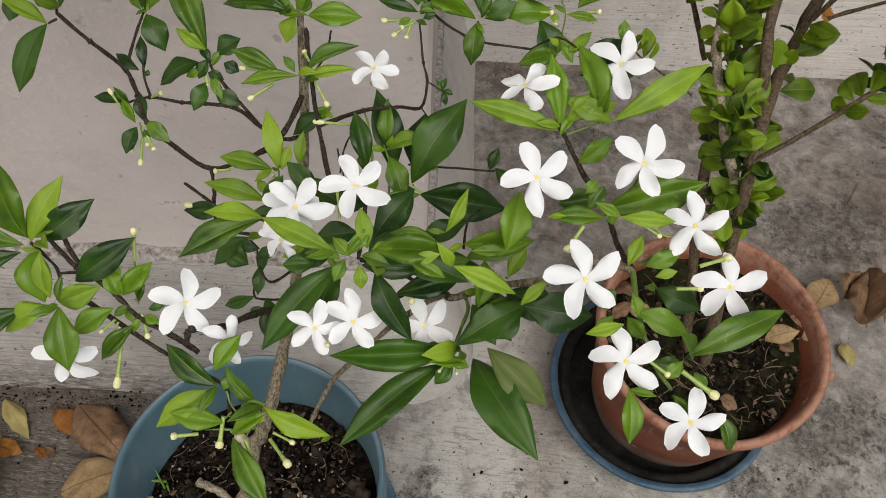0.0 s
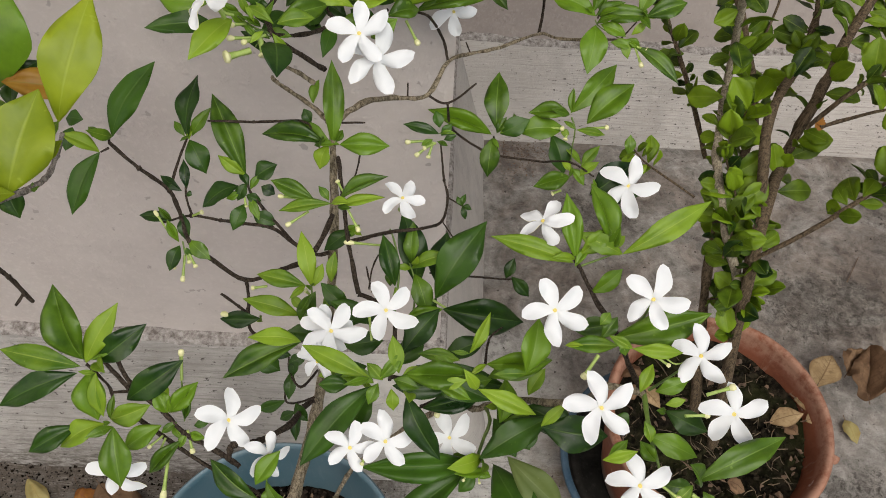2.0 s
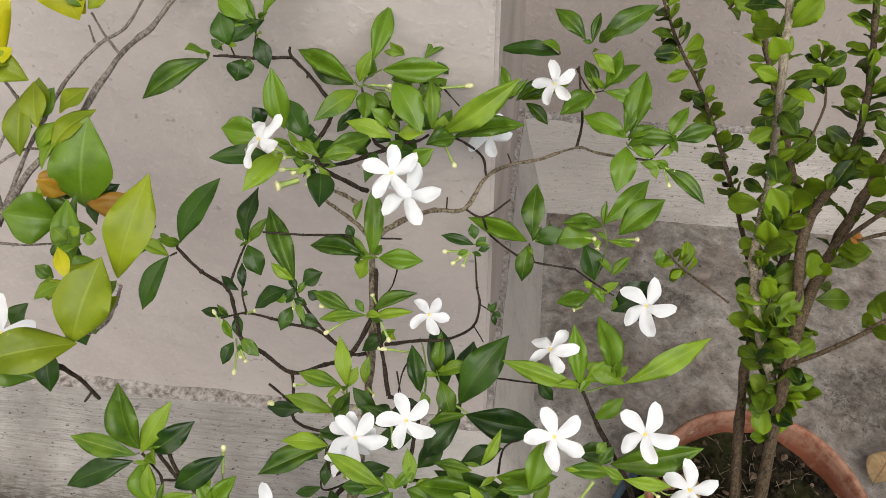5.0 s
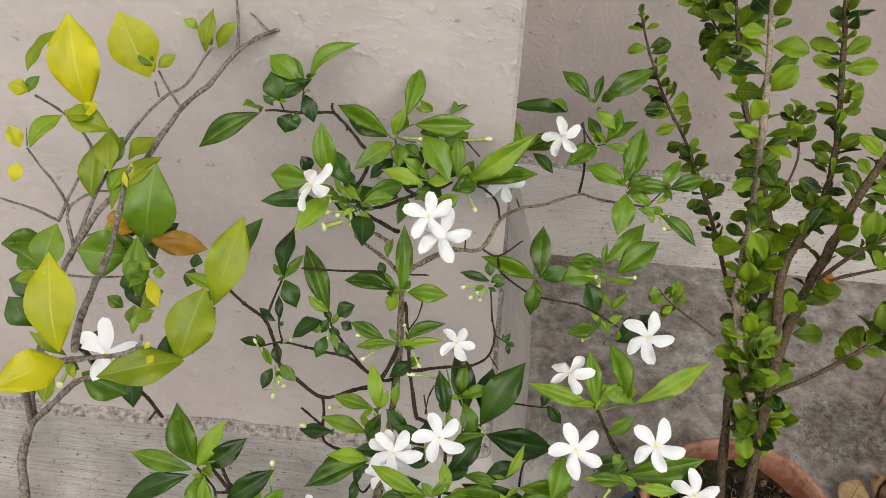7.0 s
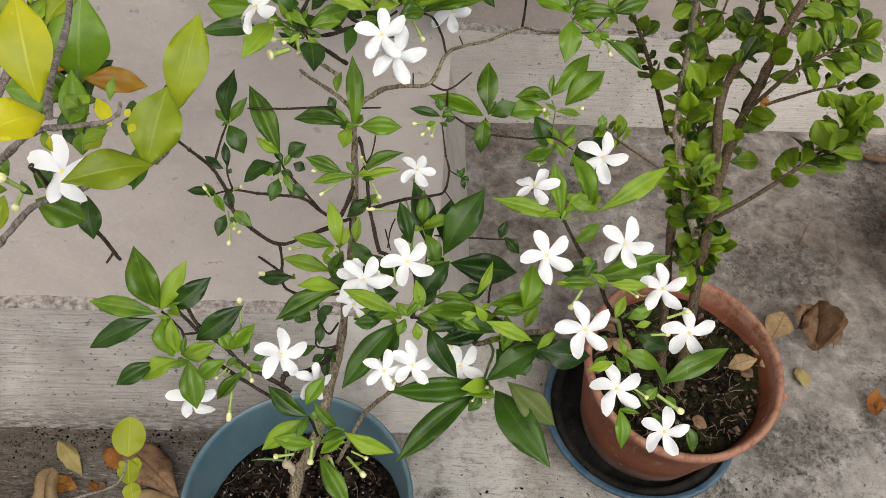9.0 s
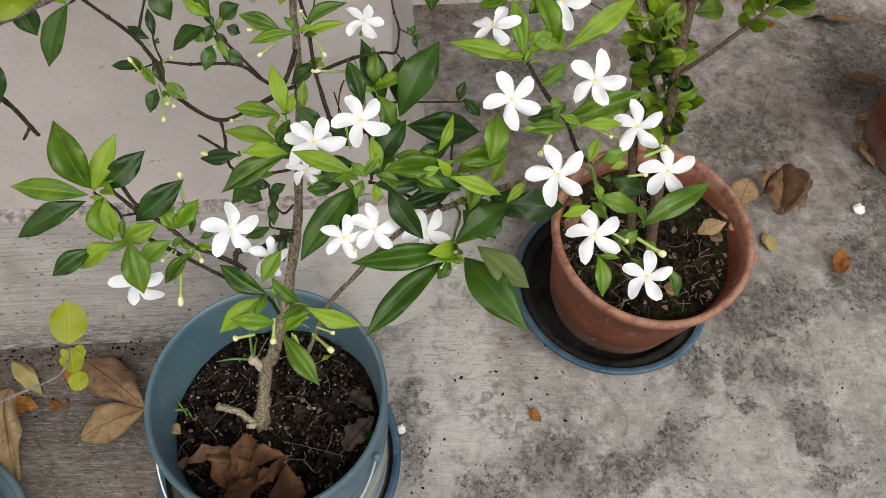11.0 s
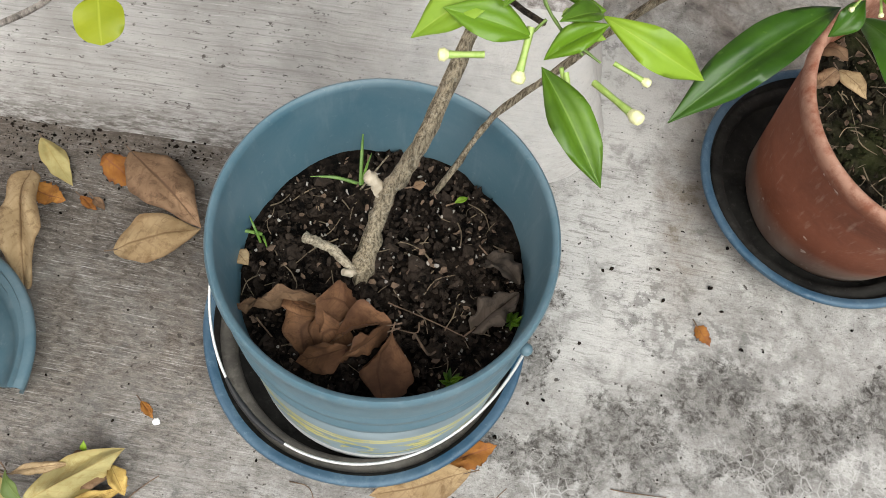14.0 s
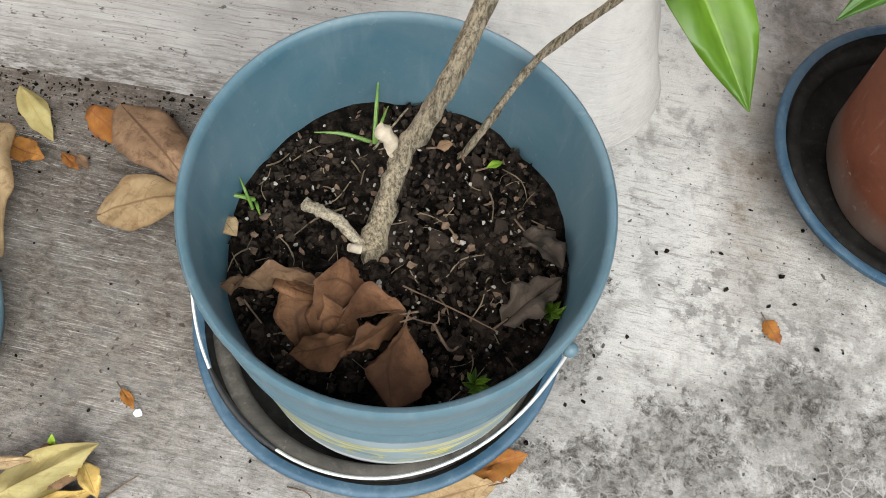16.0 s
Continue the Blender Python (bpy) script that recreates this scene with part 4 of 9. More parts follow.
def bed(name, at, radius, z, material, label, lift=0.012, seed=1.0):
    bm = bmesh.new()
    rings = [[bm.verts.new((0, 0, 0.004))]]
    for i in range(1, 19):
        r = radius * i / 18
        rings.append([bm.verts.new((r * math.cos(a), r * math.sin(a), lift * noise.noise((r * math.cos(a) * 14 + seed, r * math.sin(a) * 14, 0)) + 0.006 * noise.noise((math.cos(a) * r * 60, math.sin(a) * r * 60, seed))))
                      for a in (2 * math.pi * k / 72 for k in range(72))])
    for k in range(72):
        bm.faces.new((rings[0][0], rings[1][k], rings[1][(k + 1) % 72]))
    for a, b in zip(rings[1:], rings[2:]):
        for k in range(72):
            bm.faces.new((a[k], b[k], b[(k + 1) % 72], a[(k + 1) % 72]))
    ob = part(name, bm, material)
    ob.location = (*at, z)
    return tagged(ob, label, "soil", kind="stuff")


bed("potting_soil", PAIL, 0.1372, 0.208, SOIL, "dark damp crumbly potting soil in the pail")


def crumbs(name, at, radius, z, count, sizes, material, label, seed, flat=0.6):
    """Loose crumbs on the soil, one object."""
    rnd = random.Random(seed)
    bm = bmesh.new()
    for _ in range(count):
        a, r = rnd.uniform(0, 6.283), radius * math.sqrt(rnd.random())
        s = rnd.uniform(*sizes)
        m = Matrix.Translation((at[0] + r * math.cos(a), at[1] + r * math.sin(a), z + s * 0.2 + rnd.uniform(0, 0.004))) @ Euler((rnd.uniform(0, 3), rnd.uniform(0, 3), rnd.uniform(0, 3))).to_matrix().to_4x4() @ Matrix.Diagonal((s, s * rnd.uniform(0.5, 1), s * flat, 1))
        made = bmesh.ops.create_icosphere(bm, subdivisions=1, radius=1, matrix=m)["verts"]
        for v in made:
            v.co += noise.noise_vector(v.co * 300) * s * 0.75
    return tagged(part(name, bm, material, smooth=False), label, "soil", kind="stuff")


crumbs("soil_clods", PAIL, 0.127, 0.206, 110, (0.005, 0.011), CRUMB, "dark lumps of soil", 44, 0.7)
crumbs("soil_crumbs", PAIL, 0.132, 0.209, 3200, (0.0008, 0.0045), CRUMB, "dark soil crumbs", 4)
crumbs("pale_grit", PAIL, 0.13, 0.2135, 200, (0.0004, 0.0024), PEBBLE, "pale grit and perlite specks in the soil", 5)
crumbs("bark_bits", PAIL, 0.13, 0.213, 170, (0.0012, 0.0046), LITTER, "small brown bits of bark and leaf in the soil", 6, 0.25)


def fibres(name, at, radius, z, count, label, seed):
    """Fine rootlets and straws strewn over the soil, one object."""
    rnd = random.Random(seed)
    whole = bmesh.new()
    for _ in range(count):
        a, r = rnd.uniform(0, 6.283), radius * math.sqrt(rnd.random())
        p = Vector((at[0] + r * math.cos(a), at[1] + r * math.sin(a), z + rnd.uniform(0.001, 0.006)))
        d = Vector((rnd.uniform(-1, 1), rnd.uniform(-1, 1), rnd.uniform(-0.12, 0.12))) * rnd.uniform(0.006, 0.022)
        bend = Vector((-d.y, d.x, 0)) * rnd.uniform(-0.4, 0.4)
        t = rnd.uniform(0.0003, 0.0008)
        one = tube([p - d, p + bend, p + d], [t, t, t * 0.5], 4, 0, 0, 3)
        me = bpy.data.meshes.new("straw")
        one.to_mesh(me)
        one.free()
        whole.from_mesh(me)
        bpy.data.meshes.remove(me)
    return tagged(part(name, whole, STRAW), label, "soil", kind="stuff")


fibres("root_fibres", PAIL, 0.126, 0.21, 100, "fine pale rootlets and straws on the dark soil", 31)


def saucer(at, radius, height, label, ring, seed=0):
    ob = tagged(empty("plant_saucer", (*at, 0)), label, "saucer")
    part("rim", lathe([(radius - 0.03, 0.0), (radius - 0.026, 0.001), (radius - 0.006, height - 0.012), (radius, height - 0.006), (radius - 0.001, height - 0.001), (radius - 0.006, height), (radius - 0.012, height - 0.004)], 96, 0.003, seed), BLUE_DARK, ob)
    part("tray", lathe([(radius - 0.012, height - 0.004), (radius - 0.018, height * 0.62), (radius - 0.024, height * 0.6), (radius - 0.028, height * 0.36), (radius - 0.034, height * 0.33), (radius - 0.042, 0.006), (0.0, 0.006)], 96, 0.0025, seed), SCUFFED_SHADE, ob, "dirty inside of the saucer, blackened for the gap's shadow")
    part("ridge", lathe([(radius - 0.015, height * 0.5), (radius - 0.0165, height * 0.7), (radius - 0.022, height * 0.74), (radius - 0.031, height * 0.7), (radius - 0.034, height * 0.4)], 96, 0.003, seed + 1), ring, ob, "scuffed grey inner ridge")
    return ob


saucer((-0.139, 0.442), 0.184, 0.05, "chipped blue plastic saucer with a dirty inside, under the pail", SCUFF_RING, 2)
saucer((0.41, 0.748), 0.173, 0.046, "blue plastic saucer under the terracotta pot", SCUFFED_SHADE, 5)


def clay_pot(at, lean, rim, foot, height, label, clay):
    ob = tagged(empty("terracotta_pot", at), label, "plant pot")
    ob.rotation_euler = [radians(a) for a in lean]
    t = 0.011
    h = height
    part("body", lathe([(0.0, 0.0), (foot - 0.004, 0.0), (foot, 0.004), (foot + (rim - foot) * 0.5, h * 0.5), (rim - 0.007, h - 0.034), (rim - 0.002, h - 0.024), (rim + 0.001, h - 0.014), (rim + 0.001, h - 0.006), (rim - 0.002, h - 0.001),
                        (rim - 0.006, h), (rim - t + 0.001, h - 0.003), (rim - t - 0.001, h - 0.012), (rim - t - 0.014, h - 0.09), (rim - t - 0.03, h - 0.1)], 96, 0.002, rim * 50), clay, ob)
    return ob


pot = clay_pot((0.424, 0.744, 0.014), (4.5, 0, 0), 0.154, 0.118, 0.243, "weathered terracotta pot with a chipped rim, leaning in its saucer", CLAY)
bm = bmesh.new()
bmesh.ops.create_icosphere(bm, subdivisions=2, radius=0.007, matrix=Matrix.Translation((0.15, -0.04, 0.236)))
for v in bm.verts:
    v.co += noise.noise_vector(v.co * 120) * 0.004
part("chip", bm, CLAY, pot, "rough clay lump on the rim")
bed("mossy_soil", (0.418, 0.729), 0.137, 0.21, MOSSY, "mossy soil with dry litter in the terracotta pot", 0.01, 4.0).rotation_euler = (radians(4.5), 0, 0)
crumbs("moss_tufts", (0.418, 0.727), 0.132, 0.214, 700, (0.002, 0.006), MOSSY, "mossy crumbs", 14)
fibres("pot_straws", (0.418, 0.727), 0.128, 0.216, 120, "thin dry straws on the mossy soil", 41)
crumbs("litter_bits", (0.418, 0.727), 0.13, 0.217, 110, (0.002, 0.007), LITTER, "brown litter bits on the moss", 15, 0.2)



def grit(name, count, material, label, seed):
    """Dark crumbs strewn on the concrete, thickest along the foot of the wall."""
    rnd = random.Random(seed)
    bm = bmesh.new()
    for _ in range(count):
        if rnd.random() < 0.7:
            x = rnd.uniform(-0.85, -0.02)
            y = wall_y(FOOT, x) - 0.016 - abs(rnd.gauss(0, 0.034))
        else:
            x, y = rnd.uniform(-0.7, 0.95), rnd.uniform(0.15, 0.72)
        s = rnd.uniform(0.0005, 0.0017) if rnd.random() < 0.9 else rnd.uniform(0.0017, 0.003)
        m = Matrix.Translation((x, y, 0.0015)) @ Euler((rnd.uniform(-0.3, 0.3), rnd.uniform(-0.3, 0.3), rnd.uniform(0, 6))).to_matrix().to_4x4() @ Matrix.Diagonal((s, s * rnd.uniform(0.4, 1), s * 0.45, 1))
        for v in bmesh.ops.create_icosphere(bm, subdivisions=1, radius=1, matrix=m)["verts"]:
            v.co += noise.noise_vector(v.co * 400) * s * 0.4
    return tagged(part(name, bm, material, smooth=False), label, "dirt", kind="stuff")


grit("floor_grit", 1500, SOIL, "dark crumbs of soil strewn on the concrete", 51)


def litter_crumbs(name, spots, spread, sizes, material, label, seed):
    """Dark crumbs and seed husks lying round the given spots, one object."""
    rnd = random.Random(seed)
    bm = bmesh.new()
    for x, y, count in spots:
        for _ in range(count):
            s = rnd.uniform(*sizes)
            m = Matrix.Translation((x + rnd.gauss(0, spread), y + rnd.gauss(0, spread), s * 0.35)) @ Euler((rnd.uniform(-0.4, 0.4), rnd.uniform(-0.4, 0.4), rnd.uniform(0, 6))).to_matrix().to_4x4() @ Matrix.Diagonal((s, s * rnd.uniform(0.4, 0.9), s * 0.5, 1))
            for v in bmesh.ops.create_icosphere(bm, subdivisions=1, radius=1, matrix=m)["verts"]:
                v.co += noise.noise_vector(v.co * 350) * s * 0.5
    return tagged(part(name, bm, material, smooth=False), label, "dirt", kind="stuff")


litter_crumbs("seed_husks", [(0.205, 0.597, 1), (0.132, 0.580, 1), (0.215, 0.554, 1), (0.258, 0.551, 1), (0.288, 0.550, 1), (0.312, 0.510, 1), (0.273, 0.583, 1), (0.140, 0.582, 1), (0.231, 0.652, 1), (0.107, 0.488, 1), (0.065, 0.398, 1), (0.088, 0.402, 1)], 0.004, (0.0025, 0.0048), SOIL, "dark crumbs and husks lying on the concrete", 71)
litter_crumbs("corner_dirt", [(0.102, 1.437, 90), (0.126, 1.449, 90), (0.162, 1.438, 90), (0.198, 1.435, 90), (0.117, 1.398, 60), (0.147, 1.386, 60)], 0.021, (0.0006, 0.0021), LITTER, "damp black dirt gathered in the corner of the walls", 72)
litter_crumbs("foot_dirt", [(-0.650, 0.647, 42), (-0.620, 0.645, 42), (-0.581, 0.641, 42), (-0.544, 0.641, 42), (-0.502, 0.668, 42), (-0.448, 0.663, 42), (-0.409, 0.658, 42)], 0.017, (0.0008, 0.0036), SOIL, "black crumbs of dirt along the foot of the skirting", 73)

clay_pot((-0.643, 0.302, 0.012), (0, 0, 0), 0.138, 0.106, 0.215, "chalky lime-crusted terracotta pot beside the wall", LIMED_CLAY)
bed("side_soil", (-0.643, 0.302), 0.118, 0.18, SOIL, "dark soil in the side pot", 0.01, 9.0)
clay_pot((1.1, 1.085, 0.002), (0, 0, 0), 0.15, 0.115, 0.24, "dark weathered terracotta pot at the edge of the yard", CLAY)
bed("far_soil", (1.1, 1.085), 0.13, 0.19, SOIL, "dark soil in the far pot", 0.01, 12.0)


def broken_saucer():
    """A blue-grey saucer round the side pot with its front broken away."""
    ob = tagged(empty("broken_saucer", (-0.63, 0.305, 0.001)), "broken grey-blue plastic saucer round the side pot", "saucer")
    for name, prof, label in (("rim", [(0.128, 0.0), (0.133, 0.004), (0.146, 0.038), (0.143, 0.043), (0.136, 0.043), (0.134, 0.036)], ""), ("ridge", [(0.134, 0.036), (0.127, 0.035), (0.125, 0.025), (0.118, 0.024), (0.115, 0.014), (0.1, 0.011), (0.06, 0.009)], "stepped inner ridges")):
        bm = bmesh.new()
        rows = []
        for k in range(61):
            a = radians(-4 + 250 * k / 60)
            rows.append([bm.verts.new(((r + 0.0015 * noise.noise((k * 0.3, r * 50, 0))) * math.cos(a + (0.03 * noise.noise((r * 90, 0, 3)) if k in (0, 60) else 0)), r * math.sin(a), z)) for r, z in prof])
        for a, b in zip(rows, rows[1:]):
            for j in range(len(prof) - 1):
                bm.faces.new((a[j], b[j], b[j + 1], a[j + 1]))
        bmesh.ops.recalc_face_normals(bm, faces=bm.faces)
        bmesh.ops.solidify(bm, geom=bm.faces[:], thickness=0.002)
        part(name, bm, BLUE, ob, label)
    bm = bmesh.new()
    bmesh.ops.create_cube(bm, size=1, matrix=Matrix.Translation((-0.552 + 0.63, 0.281 - 0.305, 0.006)) @ Matrix.Rotation(radians(28), 4, "Z") @ Matrix.Diagonal((0.03, 0.011, 0.008, 1)))
    bmesh.ops.subdivide_edges(bm, edges=bm.edges[:], cuts=2, use_grid_fill=True)
    for v in bm.verts:
        v.co += noise.noise_vector(v.co * 90) * 0.003
    part("shard", bm, BLUE_DARK, ob, "broken dark blue splinter of the rim")
    return ob


broken_saucer()


def scrap(at, size):
    """A crumpled scrap of white foil."""
    bm = bmesh.new()
    bmesh.ops.create_icosphere(bm, subdivisions=2, radius=size)
    for v in bm.verts:
        v.co += noise.noise_vector(v.co * (1.6 / size)) * size * 0.7
        v.co.z = max(v.co.z * 0.6, -0.003)
    ob = part("paper_scrap", bm, SILVER, smooth=False)
    ob.location = at
    return tagged(ob, "crumpled scrap of white foil on the concrete", "litter", "foil scraps")


# ---- jasmine in the pail ----
jasmine = tagged(empty("jasmine_shrub"), "white flowering jasmine shrub with glossy green leaves in the pail", "shrub")
trunk = limb(jasmine, [(-0.143, 0.432, 0.195), (-0.142, 0.437, 0.215), (-0.136, 0.464, 0.255), (-0.129, 0.483, 0.292), (-0.115, 0.492, 0.335), (-0.1, 0.502, 0.392), (-0.083, 0.53, 0.465), (-0.069, 0.56, 0.54), (-0.06, 0.604, 0.64), (-0.057, 0.635, 0.72), (-0.058, 0.658, 0.78)], 0.0104, 0.0026, BARK, "trunk", 12)
limb(jasmine, [(-0.132, 0.485, 0.29), (-0.139, 0.487, 0.305), (-0.147, 0.488, 0.316)], 0.0062, 0.0052, PALE_WOOD, "pruned_stub", 9, "pale cut stub")
limb(jasmine, [(-0.139, 0.433, 0.214), (-0.152, 0.436, 0.224), (-0.17, 0.446, 0.235), (-0.187, 0.452, 0.232), (-0.2, 0.456, 0.228)], 0.0058, 0.0078, PALE_BARK, "pruned_stub", 8, "bleached broken side shoot")
limb(jasmine, [(-0.15, 0.43, 0.226), (-0.157, 0.428, 0.232)], 0.006, 0.005, PALE_WOOD, "pruned_stub", 8, "pale cut stub")
limb(jasmine, [(-0.092, 0.537, 0.200), (-0.076, 0.536, 0.265), (-0.050, 0.559, 0.333), (-0.016, 0.551, 0.417), (0.015, 0.543, 0.496), (0.048, 0.524, 0.584), (0.073, 0.505, 0.647), (0.080, 0.481, 0.685), (0.108, 0.485, 0.699), (0.142, 0.441, 0.791), (0.164, 0.457, 0.789), (0.190, 0.460, 0.778)], 0.0046, 0.0034, BARK, "branch", 8)
limb(jasmine, [(0.190, 0.460, 0.778), (0.193, 0.428, 0.780), (0.204, 0.406, 0.765), (0.215, 0.391, 0.762)], 0.0030, 0.0016, STALK)
limb(jasmine, [(0.190, 0.460, 0.778), (0.185, 0.493, 0.759), (0.171, 0.496, 0.790), (0.154, 0.519, 0.798), (0.141, 0.536, 0.810), (0.135, 0.543, 0.815)], 0.0032, 0.0018)
limb(jasmine, [(0.171, 0.496, 0.790), (0.183, 0.497, 0.814), (0.186, 0.504, 0.828)], 0.0018, 0.0010, STALK)
limb(jasmine, [(0.191, 0.458, 0.788), (0.218, 0.482, 0.783), (0.222, 0.479, 0.805)], 0.0016, 0.0010, STALK)
limb(jasmine, [(0.038, 0.487, 0.666), (0.063, 0.487, 0.690), (0.080, 0.481, 0.685)], 0.0030, 0.0025)
limb(jasmine, [(0.016, 0.480, 0.725), (0.037, 0.498, 0.686), (0.064, 0.483, 0.687)], 0.0025, 0.0025)
limb(jasmine, [(-0.243, 0.641, 0.771), (-0.216, 0.627, 0.759), (-0.202, 0.636, 0.723), (-0.179, 0.602, 0.731), (-0.170, 0.587, 0.718), (-0.162, 0.601, 0.674), (-0.132, 0.591, 0.664), (-0.101, 0.602, 0.671), (-0.070, 0.596, 0.705), (-0.057, 0.631, 0.720)], 0.0022, 0.0035)
limb(jasmine, [(-0.202, 0.636, 0.723), (-0.196, 0.659, 0.741), (-0.191, 0.673, 0.752)], 0.0022, 0.0014)
limb(jasmine, [(-0.180, 0.621, 0.709), (-0.187, 0.634, 0.721), (-0.189, 0.650, 0.733)], 0.0018, 0.0010)
limb(jasmine, [(-0.205, 0.614, 0.705), (-0.181, 0.621, 0.710), (-0.155, 0.621, 0.708), (-0.129, 0.608, 0.724), (-0.104, 0.608, 0.722), (-0.088, 0.608, 0.704), (-0.070, 0.603, 0.698), (-0.057, 0.605, 0.699)], 0.0014, 0.0030)
limb(jasmine, [(-0.130, 0.637, 0.747), (-0.124, 0.628, 0.739), (-0.105, 0.614, 0.727), (-0.088, 0.608, 0.704)], 0.0016, 0.0024)
limb(jasmine, [(-0.162, 0.661, 0.788), (-0.124, 0.664, 0.789), (-0.083, 0.669, 0.790), (-0.074, 0.661, 0.783), (-0.062, 0.656, 0.778)], 0.0014, 0.0020)
limb(jasmine, [(-0.132, 0.591, 0.664), (-0.128, 0.579, 0.654), (-0.127, 0.567, 0.644), (-0.121, 0.555, 0.635), (-0.097, 0.552, 0.631), (-0.064, 0.551, 0.641)], 0.0024, 0.0020)
limb(jasmine, [(-0.153, 0.579, 0.656), (-0.136, 0.572, 0.649), (-0.126, 0.567, 0.644)], 0.0018, 0.0024)
leaf(jasmine, "dark", (-0.241, 0.645, 0.774), (-0.212, 0.697, 0.814), 0.027)
leaf(jasmine, "dark", (-0.250, 0.634, 0.766), (-0.269, 0.593, 0.731), 0.024)
limb(jasmine, [(-0.243, 0.641, 0.771), (-0.243, 0.645, 0.775)], 0.0015, 0.0012)
limb(jasmine, [(-0.243, 0.638, 0.768), (-0.249, 0.634, 0.766)], 0.0015, 0.0012)
leaf(jasmine, "mid", (-0.248, 0.643, 0.773), (-0.262, 0.650, 0.778), 0.008)
leaf(jasmine, "dark", (-0.190, 0.673, 0.752), (-0.189, 0.720, 0.783), 0.021)
leaf(jasmine, "dark", (-0.189, 0.672, 0.751), (-0.172, 0.652, 0.732), 0.021)
leaf(jasmine, "mid", (-0.193, 0.674, 0.753), (-0.204, 0.684, 0.760), 0.007)
leaf(jasmine, "mid", (-0.187, 0.675, 0.753), (-0.171, 0.692, 0.773), 0.011)
leaf(jasmine, "dark", (-0.187, 0.639, 0.724), (-0.192, 0.658, 0.741), 0.009)
leaf(jasmine, "dark", (-0.191, 0.637, 0.723), (-0.212, 0.647, 0.729), 0.010)
leaf(jasmine, "dark", (-0.187, 0.636, 0.722), (-0.182, 0.635, 0.721), 0.006)
leaf(jasmine, "dark", (-0.197, 0.616, 0.707), (-0.227, 0.618, 0.707), 0.011)
bud(jasmine, (-0.180, 0.621, 0.710), (-0.170, 0.623, 0.715), 0.0076)
bud(jasmine, (-0.186, 0.589, 0.721), (-0.202, 0.604, 0.734), 0.0060)
leaf(jasmine, "mid", (-0.179, 0.586, 0.718), (-0.190, 0.598, 0.731), 0.008)
leaf(jasmine, "dark", (-0.171, 0.587, 0.718), (-0.178, 0.605, 0.733), 0.011)
leaf(jasmine, "mid", (-0.171, 0.588, 0.719), (-0.151, 0.577, 0.710), 0.013)
leaf(jasmine, "dark", (-0.178, 0.584, 0.716), (-0.183, 0.564, 0.706), 0.013)
bud(jasmine, (-0.173, 0.578, 0.711), (-0.172, 0.559, 0.699), 0.0073)
bud(jasmine, (-0.170, 0.580, 0.712), (-0.162, 0.570, 0.706), 0.0073)
bud(jasmine, (-0.177, 0.577, 0.711), (-0.183, 0.570, 0.701), 0.0073)
bud(jasmine, (-0.173, 0.583, 0.715), (-0.169, 0.574, 0.705), 0.0073)
limb(jasmine, [(-0.176, 0.587, 0.718), (-0.172, 0.577, 0.711)], 0.0012, 0.0010, STALK)
leaf(jasmine, "mid", (-0.177, 0.577, 0.711), (-0.182, 0.572, 0.708), 0.007)
leaf(jasmine, "dark", (-0.173, 0.583, 0.715), (-0.167, 0.579, 0.711), 0.006)
leaf(jasmine, "dark", (-0.136, 0.632, 0.744), (-0.163, 0.612, 0.735), 0.021)
leaf(jasmine, "mid", (-0.131, 0.640, 0.750), (-0.166, 0.690, 0.791), 0.023)
leaf(jasmine, "dark", (-0.123, 0.639, 0.748), (-0.105, 0.648, 0.758), 0.018)
leaf(jasmine, "dark", (-0.130, 0.621, 0.734), (-0.136, 0.600, 0.723), 0.014)
leaf(jasmine, "dark", (-0.122, 0.616, 0.729), (-0.101, 0.612, 0.723), 0.015)
leaf(jasmine, "mid", (-0.126, 0.626, 0.738), (-0.115, 0.610, 0.728), 0.008)
leaf(jasmine, "mid", (-0.135, 0.628, 0.740), (-0.145, 0.622, 0.737), 0.008)
leaf(jasmine, "dark", (-0.117, 0.634, 0.744), (-0.105, 0.631, 0.739), 0.011)
leaf(jasmine, "dark", (-0.130, 0.635, 0.745), (-0.136, 0.623, 0.735), 0.011)
leaf(jasmine, "mid", (-0.126, 0.631, 0.742), (-0.118, 0.641, 0.751), 0.007)
leaf(jasmine, "dark", (-0.129, 0.627, 0.739), (-0.116, 0.625, 0.735), 0.009)
bud(jasmine, (-0.130, 0.625, 0.738), (-0.128, 0.619, 0.732), 0.0074)
leaf(jasmine, "dark", (-0.128, 0.633, 0.744), (-0.137, 0.642, 0.751), 0.008)
leaf(jasmine, "mid", (-0.058, 0.657, 0.779), (-0.064, 0.704, 0.828), 0.018)
leaf(jasmine, "mid", (-0.064, 0.657, 0.780), (-0.118, 0.661, 0.779), 0.020)
leaf(jasmine, "mid", (-0.052, 0.658, 0.779), (-0.011, 0.662, 0.779), 0.019)
leaf(jasmine, "young", (-0.061, 0.656, 0.779), (-0.067, 0.642, 0.764), 0.016)
leaf(jasmine, "mid", (-0.056, 0.659, 0.780), (-0.051, 0.668, 0.786), 0.008)
limb(jasmine, [(-0.055, 0.671, 0.791), (-0.033, 0.674, 0.791)], 0.0014, 0.0010)
limb(jasmine, [(-0.052, 0.643, 0.729), (-0.042, 0.658, 0.740), (-0.039, 0.673, 0.753)], 0.0013, 0.0010)
leaf(jasmine, "dark", (-0.077, 0.669, 0.790), (-0.084, 0.676, 0.798), 0.010)
leaf(jasmine, "mid", (-0.077, 0.681, 0.800), (-0.074, 0.696, 0.813), 0.010)
